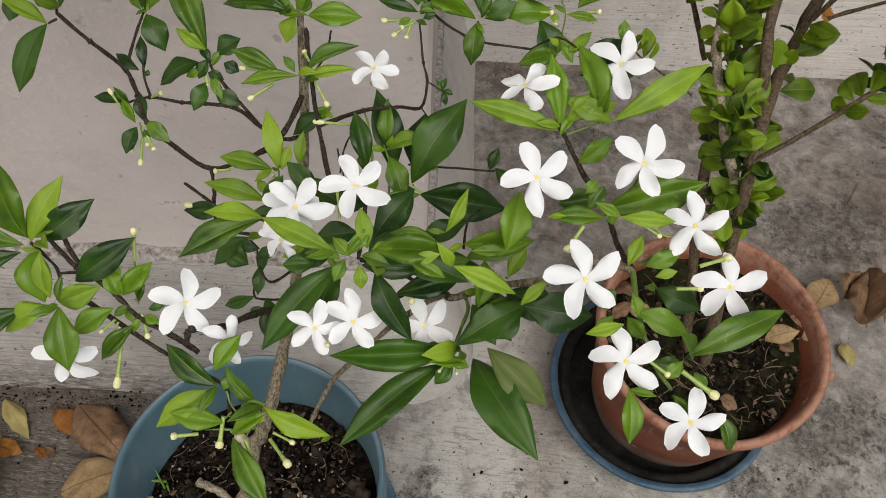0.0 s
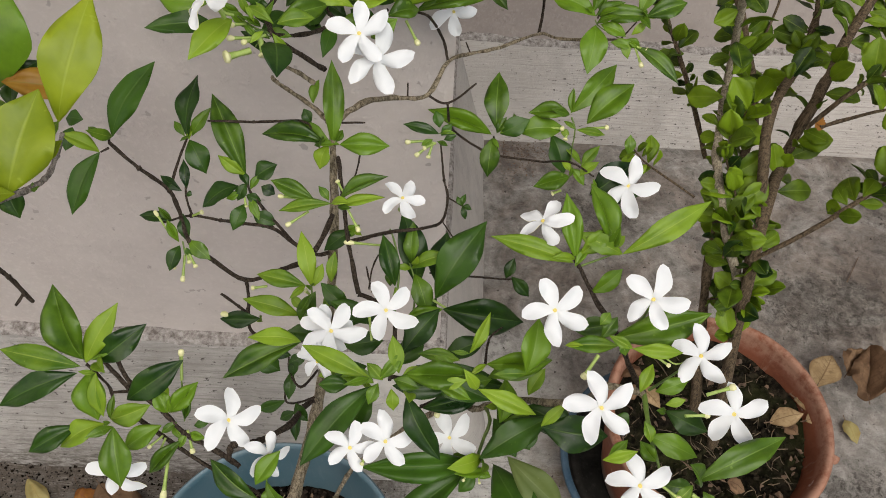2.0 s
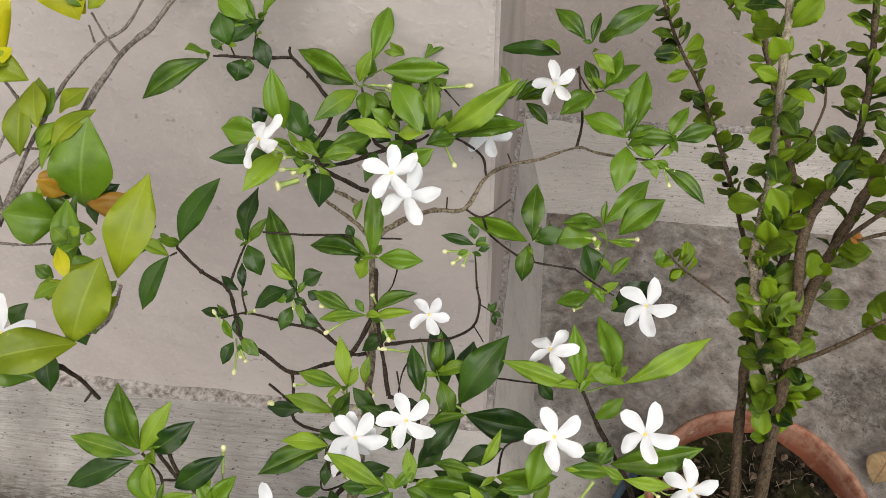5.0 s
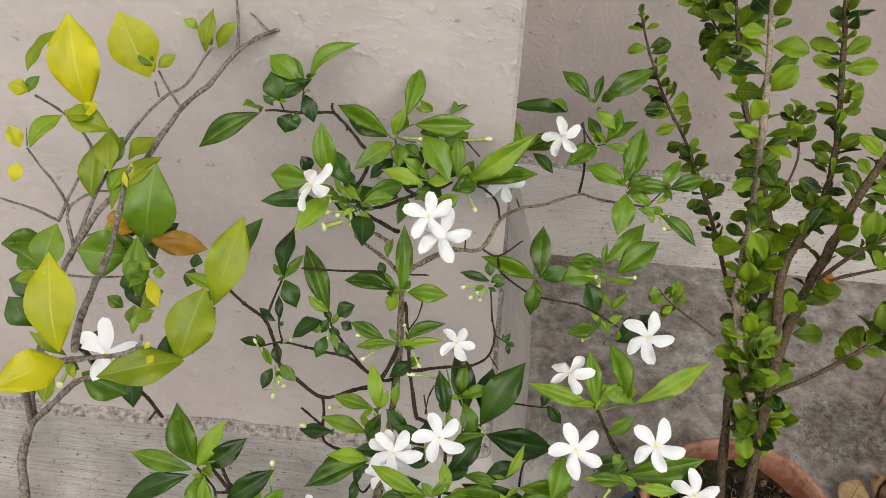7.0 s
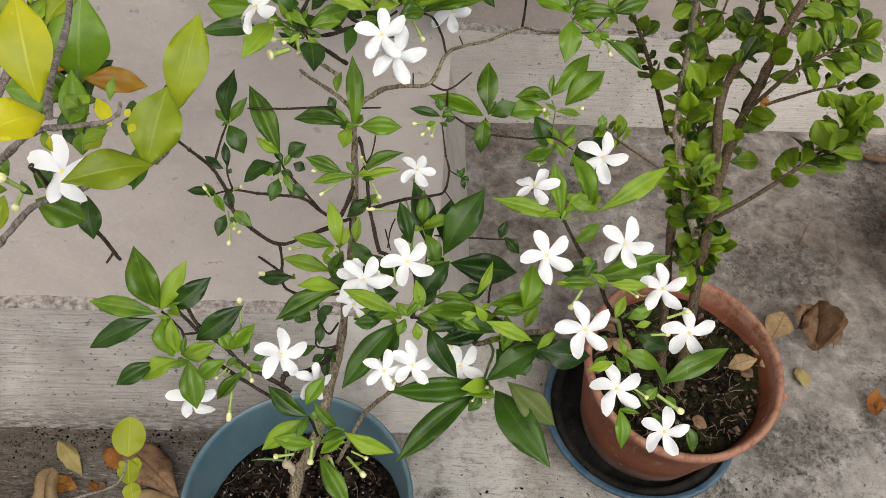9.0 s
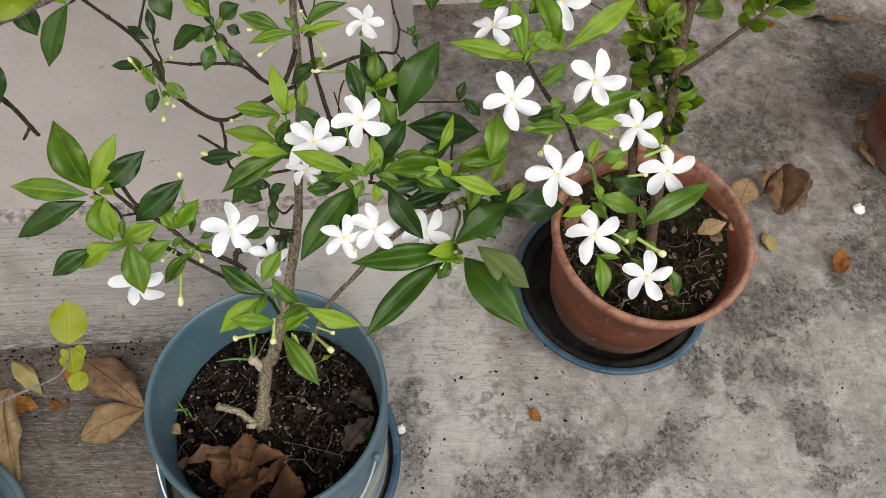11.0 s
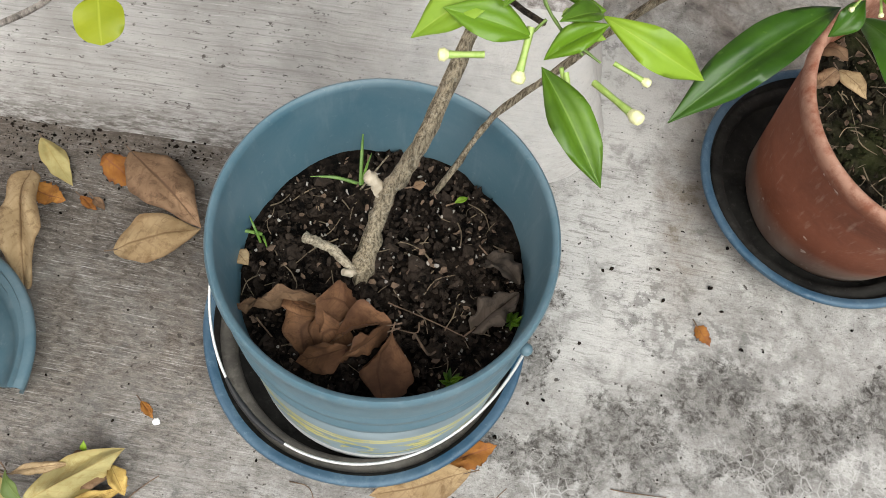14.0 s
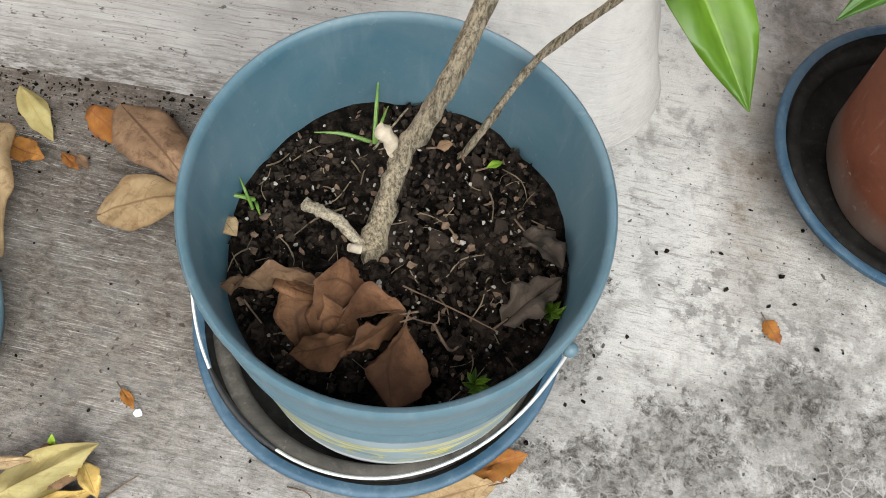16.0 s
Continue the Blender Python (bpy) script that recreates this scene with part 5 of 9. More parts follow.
limb(jasmine, [(-0.058, 0.657, 0.779), (-0.061, 0.668, 0.788), (-0.069, 0.675, 0.794), (-0.083, 0.682, 0.800), (-0.108, 0.691, 0.810), (-0.117, 0.706, 0.802)], 0.0036, 0.0022, BARK)
limb(jasmine, [(-0.058, 0.657, 0.779), (-0.054, 0.673, 0.792), (-0.034, 0.687, 0.802), (-0.020, 0.746, 0.755), (0.010, 0.751, 0.758), (0.024, 0.792, 0.764), (0.042, 0.856, 0.724), (0.071, 0.864, 0.729), (0.109, 0.879, 0.739), (0.132, 0.877, 0.737), (0.182, 0.828, 0.780)], 0.0042, 0.0020, BARK)
limb(jasmine, [(0.109, 0.879, 0.739), (0.111, 0.901, 0.757), (0.105, 0.874, 0.821), (0.100, 0.892, 0.836)], 0.0022, 0.0016)
limb(jasmine, [(0.024, 0.792, 0.764), (0.018, 0.806, 0.777), (0.010, 0.763, 0.833), (-0.002, 0.766, 0.836)], 0.0020, 0.0016)
limb(jasmine, [(0.010, 0.751, 0.758), (0.029, 0.747, 0.754), (0.053, 0.764, 0.766)], 0.0020, 0.0013)
limb(jasmine, [(0.042, 0.856, 0.724), (0.036, 0.864, 0.732)], 0.0015, 0.0010)
limb(jasmine, [(-0.008, 0.748, 0.757), (-0.009, 0.758, 0.764)], 0.0013, 0.0010)
limb(jasmine, [(0.029, 0.746, 0.753), (0.033, 0.778, 0.691), (0.064, 0.766, 0.679), (0.082, 0.763, 0.676), (0.126, 0.763, 0.674)], 0.0018, 0.0018)
limb(jasmine, [(0.082, 0.763, 0.676), (0.074, 0.778, 0.688)], 0.0014, 0.0012)
limb(jasmine, [(-0.052, 0.649, 0.773), (-0.039, 0.602, 0.782), (-0.035, 0.590, 0.733), (-0.023, 0.560, 0.709)], 0.0024, 0.0030)
limb(jasmine, [(-0.015, 0.564, 0.711), (-0.014, 0.577, 0.722), (-0.010, 0.587, 0.729)], 0.0010, 0.0010)
limb(jasmine, [(-0.019, 0.578, 0.723), (-0.012, 0.562, 0.710)], 0.0010, 0.0010)
limb(jasmine, [(0.026, 0.720, 0.732), (0.033, 0.693, 0.710), (0.038, 0.681, 0.700), (0.035, 0.664, 0.686), (0.023, 0.607, 0.744), (-0.003, 0.602, 0.741), (-0.040, 0.614, 0.706)], 0.0014, 0.0024)
leaf(jasmine, "dark", (0.024, 0.725, 0.736), (-0.009, 0.725, 0.744), 0.011)
leaf(jasmine, "dark", (0.024, 0.729, 0.740), (0.019, 0.739, 0.751), 0.011)
leaf(jasmine, "dark", (0.029, 0.721, 0.733), (0.040, 0.724, 0.737), 0.007)
leaf(jasmine, "dark", (0.026, 0.724, 0.735), (0.035, 0.732, 0.743), 0.009)
bud(jasmine, (0.020, 0.719, 0.731), (0.004, 0.707, 0.722), 0.0080)
bud(jasmine, (0.016, 0.719, 0.732), (-0.006, 0.713, 0.733), 0.0080)
bud(jasmine, (0.019, 0.717, 0.730), (0.016, 0.707, 0.721), 0.0080)
bud(jasmine, (0.022, 0.718, 0.731), (0.011, 0.712, 0.728), 0.0080)
leaf(jasmine, "mid", (0.019, 0.720, 0.733), (0.009, 0.714, 0.730), 0.006)
leaf(jasmine, "mid", (0.023, 0.719, 0.732), (0.033, 0.718, 0.729), 0.005)
limb(jasmine, [(0.038, 0.681, 0.700), (0.052, 0.676, 0.696)], 0.0010, 0.0010)
leaf(jasmine, "dark", (0.052, 0.676, 0.696), (0.054, 0.685, 0.703), 0.006)
leaf(jasmine, "dark", (0.052, 0.676, 0.696), (0.061, 0.674, 0.695), 0.006)
leaf(jasmine, "dark", (0.052, 0.676, 0.696), (0.056, 0.667, 0.688), 0.006)
leaf(jasmine, "dark", (0.052, 0.676, 0.696), (0.046, 0.683, 0.701), 0.005)
limb(jasmine, [(0.035, 0.664, 0.686), (0.047, 0.653, 0.677)], 0.0010, 0.0010)
leaf(jasmine, "mid", (0.072, 0.779, 0.689), (0.007, 0.783, 0.710), 0.020)
leaf(jasmine, "mid", (0.077, 0.782, 0.692), (0.073, 0.832, 0.724), 0.025)
leaf(jasmine, "dark", (0.080, 0.780, 0.690), (0.108, 0.790, 0.704), 0.020)
leaf(jasmine, "mid", (0.073, 0.776, 0.687), (0.072, 0.747, 0.661), 0.020)
leaf(jasmine, "mid", (0.095, 0.783, 0.691), (0.144, 0.794, 0.693), 0.025)
leaf(jasmine, "mid", (0.077, 0.780, 0.690), (0.085, 0.791, 0.703), 0.010)
leaf(jasmine, "mid", (0.148, 0.804, 0.705), (0.189, 0.849, 0.734), 0.023)
leaf(jasmine, "mid", (0.165, 0.797, 0.699), (0.207, 0.829, 0.728), 0.030)
leaf(jasmine, "mid", (0.147, 0.802, 0.704), (0.106, 0.799, 0.704), 0.019)
leaf(jasmine, "mid", (0.149, 0.804, 0.705), (0.148, 0.820, 0.724), 0.008)
bud(jasmine, (0.125, 0.790, 0.695), (0.143, 0.788, 0.698), 0.0087)
bud(jasmine, (0.168, 0.794, 0.696), (0.187, 0.795, 0.699), 0.0087)
leaf(jasmine, "young", (0.155, 0.791, 0.695), (0.185, 0.793, 0.690), 0.009)
limb(jasmine, [(0.149, 0.800, 0.703), (0.154, 0.791, 0.695), (0.153, 0.776, 0.683), (0.141, 0.673, 0.759)], 0.0014, 0.0010, STALK)
bud(jasmine, (0.147, 0.789, 0.693), (0.145, 0.780, 0.690), 0.0087)
leaf(jasmine, "young", (0.149, 0.787, 0.692), (0.140, 0.788, 0.693), 0.008)
leaf(jasmine, "dark", (0.131, 0.785, 0.691), (0.148, 0.759, 0.664), 0.027)
leaf(jasmine, "young", (0.144, 0.777, 0.684), (0.164, 0.767, 0.672), 0.009)
leaf(jasmine, "young", (0.164, 0.763, 0.672), (0.180, 0.780, 0.687), 0.012)
limb(jasmine, [(0.126, 0.763, 0.674), (0.140, 0.679, 0.764), (0.161, 0.672, 0.757)], 0.0014, 0.0012)
leaf(jasmine, "mid", (0.141, 0.670, 0.756), (0.111, 0.658, 0.752), 0.016)
leaf(jasmine, "dark", (0.162, 0.673, 0.732), (0.197, 0.698, 0.752), 0.028)
leaf(jasmine, "dark", (0.164, 0.681, 0.739), (0.206, 0.679, 0.732), 0.025)
leaf(jasmine, "young", (0.148, 0.670, 0.757), (0.164, 0.680, 0.767), 0.009)
leaf(jasmine, "mid", (0.140, 0.675, 0.761), (0.154, 0.666, 0.751), 0.010)
bud(jasmine, (0.135, 0.660, 0.749), (0.127, 0.658, 0.745), 0.0074)
leaf(jasmine, "young", (0.141, 0.673, 0.759), (0.133, 0.679, 0.763), 0.007)
flower(jasmine, (0.191, 0.669, 0.753), (-0.170, -0.643, 0.747), (-0.728, 0.593, 0.345), 0.052, 0)
leaf(jasmine, "mid", (0.209, 0.778, 0.681), (0.209, 0.791, 0.696), 0.012)
leaf(jasmine, "mid", (0.157, 0.843, 0.793), (0.111, 0.858, 0.802), 0.023)
leaf(jasmine, "mid", (0.158, 0.836, 0.788), (0.154, 0.794, 0.764), 0.026)
leaf(jasmine, "mid", (0.160, 0.843, 0.793), (0.207, 0.845, 0.797), 0.019)
leaf(jasmine, "mid", (0.160, 0.847, 0.796), (0.167, 0.897, 0.836), 0.027)
leaf(jasmine, "mid", (0.154, 0.845, 0.795), (0.156, 0.876, 0.815), 0.016)
leaf(jasmine, "mid", (0.187, 0.831, 0.782), (0.162, 0.835, 0.790), 0.014)
leaf(jasmine, "mid", (0.198, 0.847, 0.794), (0.213, 0.877, 0.813), 0.016)
leaf(jasmine, "mid", (0.204, 0.847, 0.794), (0.241, 0.861, 0.804), 0.020)
leaf(jasmine, "mid", (0.197, 0.824, 0.776), (0.240, 0.799, 0.759), 0.018)
leaf(jasmine, "young", (0.185, 0.827, 0.779), (0.191, 0.814, 0.770), 0.009)
leaf(jasmine, "young", (0.192, 0.833, 0.783), (0.205, 0.842, 0.793), 0.008)
bud(jasmine, (0.195, 0.825, 0.777), (0.209, 0.820, 0.777), 0.0082)
bud(jasmine, (0.196, 0.826, 0.777), (0.205, 0.808, 0.766), 0.0082)
leaf(jasmine, "mid", (0.187, 0.829, 0.780), (0.202, 0.825, 0.775), 0.009)
limb(jasmine, [(0.159, 0.841, 0.792), (0.162, 0.852, 0.800)], 0.0012, 0.0010)
limb(jasmine, [(0.182, 0.828, 0.780), (0.196, 0.843, 0.791)], 0.0012, 0.0010)
limb(jasmine, [(0.157, 0.840, 0.791), (0.162, 0.835, 0.787), (0.184, 0.828, 0.780)], 0.0010, 0.0010, STALK)
leaf(jasmine, "mid", (0.128, 0.876, 0.821), (0.179, 0.873, 0.808), 0.016)
leaf(jasmine, "mid", (0.128, 0.877, 0.823), (0.160, 0.896, 0.843), 0.019)
leaf(jasmine, "mid", (0.120, 0.872, 0.819), (0.088, 0.847, 0.809), 0.023)
leaf(jasmine, "mid", (0.122, 0.876, 0.822), (0.105, 0.901, 0.838), 0.014)
leaf(jasmine, "young", (0.043, 0.911, 0.769), (0.081, 0.925, 0.779), 0.015)
bud(jasmine, (0.121, 0.869, 0.816), (0.113, 0.880, 0.827), 0.0082)
leaf(jasmine, "mid", (0.129, 0.878, 0.823), (0.139, 0.906, 0.851), 0.016)
limb(jasmine, [(0.098, 0.890, 0.835), (0.114, 0.875, 0.821), (0.128, 0.876, 0.822)], 0.0014, 0.0010)
limb(jasmine, [(0.130, 0.876, 0.822), (0.151, 0.872, 0.817)], 0.0010, 0.0008, STALK)
flower(jasmine, (0.079, 0.866, 0.832), (-0.233, -0.687, 0.689), (-0.059, 0.717, 0.695), 0.045, 0)
leaf(jasmine, "mid", (-0.061, 0.597, 0.779), (-0.096, 0.605, 0.787), 0.014)
leaf(jasmine, "young", (-0.047, 0.596, 0.777), (-0.088, 0.589, 0.770), 0.011)
leaf(jasmine, "mid", (-0.041, 0.598, 0.779), (-0.005, 0.616, 0.793), 0.014)
leaf(jasmine, "young", (-0.042, 0.594, 0.776), (-0.006, 0.603, 0.783), 0.010)
leaf(jasmine, "young", (-0.049, 0.597, 0.779), (-0.058, 0.604, 0.787), 0.007)
bud(jasmine, (-0.068, 0.596, 0.779), (-0.090, 0.598, 0.777), 0.0068)
bud(jasmine, (-0.064, 0.589, 0.773), (-0.080, 0.576, 0.768), 0.0068)
bud(jasmine, (-0.034, 0.594, 0.775), (-0.023, 0.581, 0.764), 0.0068)
bud(jasmine, (-0.039, 0.604, 0.783), (-0.045, 0.612, 0.787), 0.0068)
flower(jasmine, (0.009, 0.596, 0.792), (0.109, -0.118, 0.987), (0.229, -0.963, -0.141), 0.037, 0)
bud(jasmine, (-0.002, 0.593, 0.734), (-0.039, 0.590, 0.737), 0.0071)
leaf(jasmine, "dark", (-0.037, 0.623, 0.712), (-0.062, 0.607, 0.699), 0.015)
leaf(jasmine, "mid", (-0.033, 0.627, 0.715), (-0.047, 0.619, 0.707), 0.010)
leaf(jasmine, "young", (-0.062, 0.561, 0.711), (-0.075, 0.595, 0.739), 0.015)
leaf(jasmine, "young", (-0.067, 0.561, 0.711), (-0.108, 0.565, 0.714), 0.015)
leaf(jasmine, "young", (-0.069, 0.541, 0.696), (-0.115, 0.543, 0.709), 0.016)
leaf(jasmine, "mid", (-0.066, 0.535, 0.690), (-0.058, 0.557, 0.710), 0.016)
leaf(jasmine, "young", (-0.046, 0.565, 0.714), (-0.045, 0.583, 0.733), 0.010)
leaf(jasmine, "young", (-0.060, 0.561, 0.711), (-0.055, 0.577, 0.722), 0.010)
bud(jasmine, (-0.045, 0.557, 0.707), (-0.052, 0.545, 0.700), 0.0071)
bud(jasmine, (-0.043, 0.563, 0.712), (-0.035, 0.558, 0.708), 0.0071)
bud(jasmine, (-0.059, 0.553, 0.705), (-0.068, 0.560, 0.706), 0.0071)
leaf(jasmine, "young", (-0.067, 0.545, 0.699), (-0.078, 0.554, 0.705), 0.008)
leaf(jasmine, "young", (-0.051, 0.547, 0.699), (-0.041, 0.564, 0.709), 0.009)
bud(jasmine, (-0.098, 0.557, 0.710), (-0.111, 0.554, 0.709), 0.0071)
leaf(jasmine, "dark", (0.040, 0.564, 0.708), (0.075, 0.616, 0.751), 0.032)
leaf(jasmine, "dark", (0.041, 0.583, 0.697), (0.043, 0.621, 0.725), 0.025)
leaf(jasmine, "dark", (0.023, 0.581, 0.697), (0.004, 0.628, 0.739), 0.025)
leaf(jasmine, "mid", (0.018, 0.584, 0.725), (0.016, 0.609, 0.750), 0.013)
leaf(jasmine, "young", (0.018, 0.581, 0.723), (0.047, 0.592, 0.733), 0.014)
leaf(jasmine, "young", (0.008, 0.576, 0.719), (-0.007, 0.590, 0.736), 0.010)
leaf(jasmine, "mid", (0.021, 0.578, 0.720), (0.035, 0.552, 0.702), 0.018)
leaf(jasmine, "young", (0.006, 0.568, 0.713), (0.012, 0.557, 0.701), 0.010)
leaf(jasmine, "dark", (0.047, 0.558, 0.703), (0.114, 0.561, 0.692), 0.030)
bud(jasmine, (0.037, 0.563, 0.708), (0.057, 0.557, 0.700), 0.0071)
leaf(jasmine, "dark", (0.020, 0.540, 0.664), (0.040, 0.575, 0.693), 0.025)
leaf(jasmine, "mid", (0.002, 0.568, 0.713), (0.005, 0.578, 0.723), 0.010)
leaf(jasmine, "dark", (0.006, 0.569, 0.675), (-0.023, 0.563, 0.678), 0.023)
leaf(jasmine, "dark", (-0.023, 0.558, 0.668), (-0.043, 0.562, 0.675), 0.020)
leaf(jasmine, "dark", (-0.037, 0.546, 0.646), (-0.003, 0.554, 0.649), 0.022)
leaf(jasmine, "mid", (0.021, 0.546, 0.669), (0.039, 0.563, 0.679), 0.015)
limb(jasmine, [(0.008, 0.553, 0.701), (0.008, 0.576, 0.719), (0.003, 0.594, 0.734), (-0.003, 0.604, 0.743)], 0.0018, 0.0010, STALK)
limb(jasmine, [(0.023, 0.555, 0.702), (0.023, 0.570, 0.714), (0.016, 0.584, 0.726)], 0.0015, 0.0010, STALK)
limb(jasmine, [(-0.059, 0.542, 0.696), (-0.062, 0.561, 0.711), (-0.069, 0.575, 0.723)], 0.0016, 0.0010, STALK)
limb(jasmine, [(-0.023, 0.560, 0.709), (0.004, 0.553, 0.701), (0.017, 0.499, 0.760), (0.019, 0.459, 0.758)], 0.0028, 0.0020)
limb(jasmine, [(0.069, 0.632, 0.649), (0.099, 0.634, 0.648), (0.107, 0.635, 0.649)], 0.0016, 0.0010)
leaf(jasmine, "dark", (0.099, 0.634, 0.649), (0.105, 0.649, 0.662), 0.011)
leaf(jasmine, "dark", (0.104, 0.636, 0.650), (0.122, 0.624, 0.638), 0.013)
limb(jasmine, [(0.028, 0.636, 0.642), (0.050, 0.631, 0.649), (0.069, 0.632, 0.649)], 0.0016, 0.0014)
limb(jasmine, [(0.085, 0.501, 0.720), (0.086, 0.517, 0.732), (0.095, 0.525, 0.738)], 0.0014, 0.0010)
flower(jasmine, (0.009, 0.509, 0.769), (0.097, -0.500, 0.860), (-0.374, 0.783, 0.497), 0.046, 0)
flower(jasmine, (-0.027, 0.488, 0.767), (0.157, -0.469, 0.869), (0.536, 0.780, 0.324), 0.046, 0)
flower(jasmine, (-0.033, 0.494, 0.757), (-0.015, -0.655, 0.755), (-0.020, 0.755, 0.655), 0.039, 0)
flower(jasmine, (-0.034, 0.470, 0.754), (-0.273, -0.762, 0.587), (0.166, 0.564, 0.809), 0.029, 0)
bud(jasmine, (0.001, 0.491, 0.755), (-0.004, 0.511, 0.768), 0.0063)
limb(jasmine, [(-0.170, 0.738, 0.925), (-0.171, 0.758, 0.944)], 0.0014, 0.0010)
limb(jasmine, [(-0.186, 0.736, 0.926), (-0.193, 0.744, 0.934)], 0.0013, 0.0010)
leaf(jasmine, "mid", (-0.209, 0.731, 0.924), (-0.263, 0.699, 0.899), 0.023)
leaf(jasmine, "mid", (-0.176, 0.759, 0.945), (-0.208, 0.773, 0.961), 0.023)
leaf(jasmine, "mid", (-0.171, 0.760, 0.946), (-0.187, 0.776, 0.960), 0.013)
leaf(jasmine, "mid", (-0.166, 0.761, 0.946), (-0.123, 0.791, 0.974), 0.022)
leaf(jasmine, "mid", (-0.168, 0.758, 0.943), (-0.209, 0.753, 0.942), 0.011)
leaf(jasmine, "dark", (-0.192, 0.742, 0.932), (-0.203, 0.759, 0.953), 0.022)
leaf(jasmine, "dark", (-0.193, 0.743, 0.933), (-0.164, 0.761, 0.948), 0.017)
leaf(jasmine, "dark", (-0.169, 0.751, 0.937), (-0.157, 0.734, 0.918), 0.016)
leaf(jasmine, "dark", (-0.180, 0.736, 0.924), (-0.183, 0.722, 0.911), 0.021)
leaf(jasmine, "dark", (-0.197, 0.738, 0.929), (-0.208, 0.743, 0.936), 0.007)
leaf(jasmine, "dark", (-0.175, 0.737, 0.925), (-0.171, 0.729, 0.915), 0.009)
leaf(jasmine, "mid", (-0.179, 0.757, 0.944), (-0.197, 0.762, 0.951), 0.011)
limb(jasmine, [(-0.069, 0.698, 0.823), (-0.071, 0.691, 0.831), (-0.082, 0.682, 0.849), (-0.097, 0.671, 0.872)], 0.0032, 0.0028)
limb(jasmine, [(-0.055, 0.738, 0.842), (-0.063, 0.729, 0.843), (-0.072, 0.716, 0.848), (-0.084, 0.693, 0.859), (-0.097, 0.672, 0.874)], 0.0030, 0.0024)
limb(jasmine, [(-0.097, 0.671, 0.873), (-0.101, 0.675, 0.878), (-0.107, 0.688, 0.879), (-0.105, 0.710, 0.878), (-0.104, 0.726, 0.879), (-0.106, 0.738, 0.885), (-0.114, 0.744, 0.889), (-0.130, 0.754, 0.901), (-0.143, 0.758, 0.912), (-0.145, 0.758, 0.914), (-0.157, 0.749, 0.919), (-0.171, 0.739, 0.924), (-0.191, 0.732, 0.929), (-0.201, 0.727, 0.931)], 0.0030, 0.0016)
limb(jasmine, [(-0.144, 0.758, 0.913), (-0.146, 0.759, 0.918), (-0.146, 0.761, 0.923)], 0.0022, 0.0016)
limb(jasmine, [(-0.130, 0.754, 0.901), (-0.131, 0.751, 0.899)], 0.0018, 0.0014)
limb(jasmine, [(-0.107, 0.687, 0.878), (-0.109, 0.685, 0.885)], 0.0016, 0.0012)
limb(jasmine, [(-0.076, 0.688, 0.816), (-0.087, 0.683, 0.830), (-0.099, 0.676, 0.843), (-0.104, 0.674, 0.846)], 0.0030, 0.0016, BARK)
limb(jasmine, [(-0.055, 0.738, 0.842), (-0.050, 0.745, 0.840), (-0.037, 0.757, 0.834), (-0.027, 0.767, 0.835)], 0.0026, 0.0016)
limb(jasmine, [(-0.058, 0.731, 0.844), (-0.070, 0.734, 0.851), (-0.075, 0.741, 0.868), (-0.080, 0.751, 0.881), (-0.084, 0.758, 0.890)], 0.0024, 0.0015)
limb(jasmine, [(-0.084, 0.758, 0.890), (-0.080, 0.764, 0.896), (-0.067, 0.768, 0.904)], 0.0014, 0.0010, STALK)
limb(jasmine, [(-0.083, 0.760, 0.892), (-0.075, 0.760, 0.889), (-0.065, 0.766, 0.883), (-0.058, 0.770, 0.887)], 0.0015, 0.0010, STALK)
limb(jasmine, [(-0.084, 0.758, 0.890), (-0.088, 0.758, 0.892), (-0.091, 0.762, 0.894)], 0.0012, 0.0008, STALK)
limb(jasmine, [(-0.084, 0.757, 0.889), (-0.080, 0.777, 0.903), (-0.078, 0.783, 0.907)], 0.0014, 0.0010, STALK)
leaf(jasmine, "mid", (-0.128, 0.683, 0.900), (-0.139, 0.705, 0.944), 0.022, (0.12, -0.91, 0.79))
leaf(jasmine, "dark", (-0.113, 0.692, 0.883), (-0.137, 0.713, 0.907), 0.022, (-0.06, -0.73, 1.12))
leaf(jasmine, "dark", (-0.151, 0.694, 0.893), (-0.159, 0.696, 0.908), 0.014, (0.62, -0.83, 0.86))
leaf(jasmine, "mid", (-0.145, 0.686, 0.889), (-0.189, 0.688, 0.887), 0.026, (0.08, -0.90, 0.68))
leaf(jasmine, "dark", (-0.139, 0.672, 0.877), (-0.189, 0.657, 0.881), 0.018, (0.75, -0.45, 1.06))
leaf(jasmine, "young", (-0.124, 0.664, 0.891), (-0.143, 0.618, 0.889), 0.020, (0.08, -0.76, 0.95))
leaf(jasmine, "dark", (-0.096, 0.664, 0.873), (-0.084, 0.625, 0.875), 0.023, (0.52, -0.43, 1.13))
leaf(jasmine, "young", (-0.094, 0.672, 0.884), (-0.068, 0.683, 0.884), 0.015, (-0.06, -0.60, 0.99))
leaf(jasmine, "mid", (-0.098, 0.688, 0.875), (-0.065, 0.715, 0.873), 0.018, (0.02, -0.68, 0.63))
leaf(jasmine, "young", (-0.095, 0.668, 0.887), (-0.118, 0.678, 0.893), 0.009, (0.64, -0.63, 0.76))
leaf(jasmine, "young", (-0.101, 0.673, 0.885), (-0.110, 0.680, 0.896), 0.006, (0.38, -0.43, 1.09))
leaf(jasmine, "young", (-0.115, 0.673, 0.889), (-0.121, 0.675, 0.907), 0.006, (0.26, -0.60, 0.83))
leaf(jasmine, "mid", (-0.107, 0.673, 0.879), (-0.118, 0.665, 0.894), 0.005, (0.15, -0.47, 0.61))
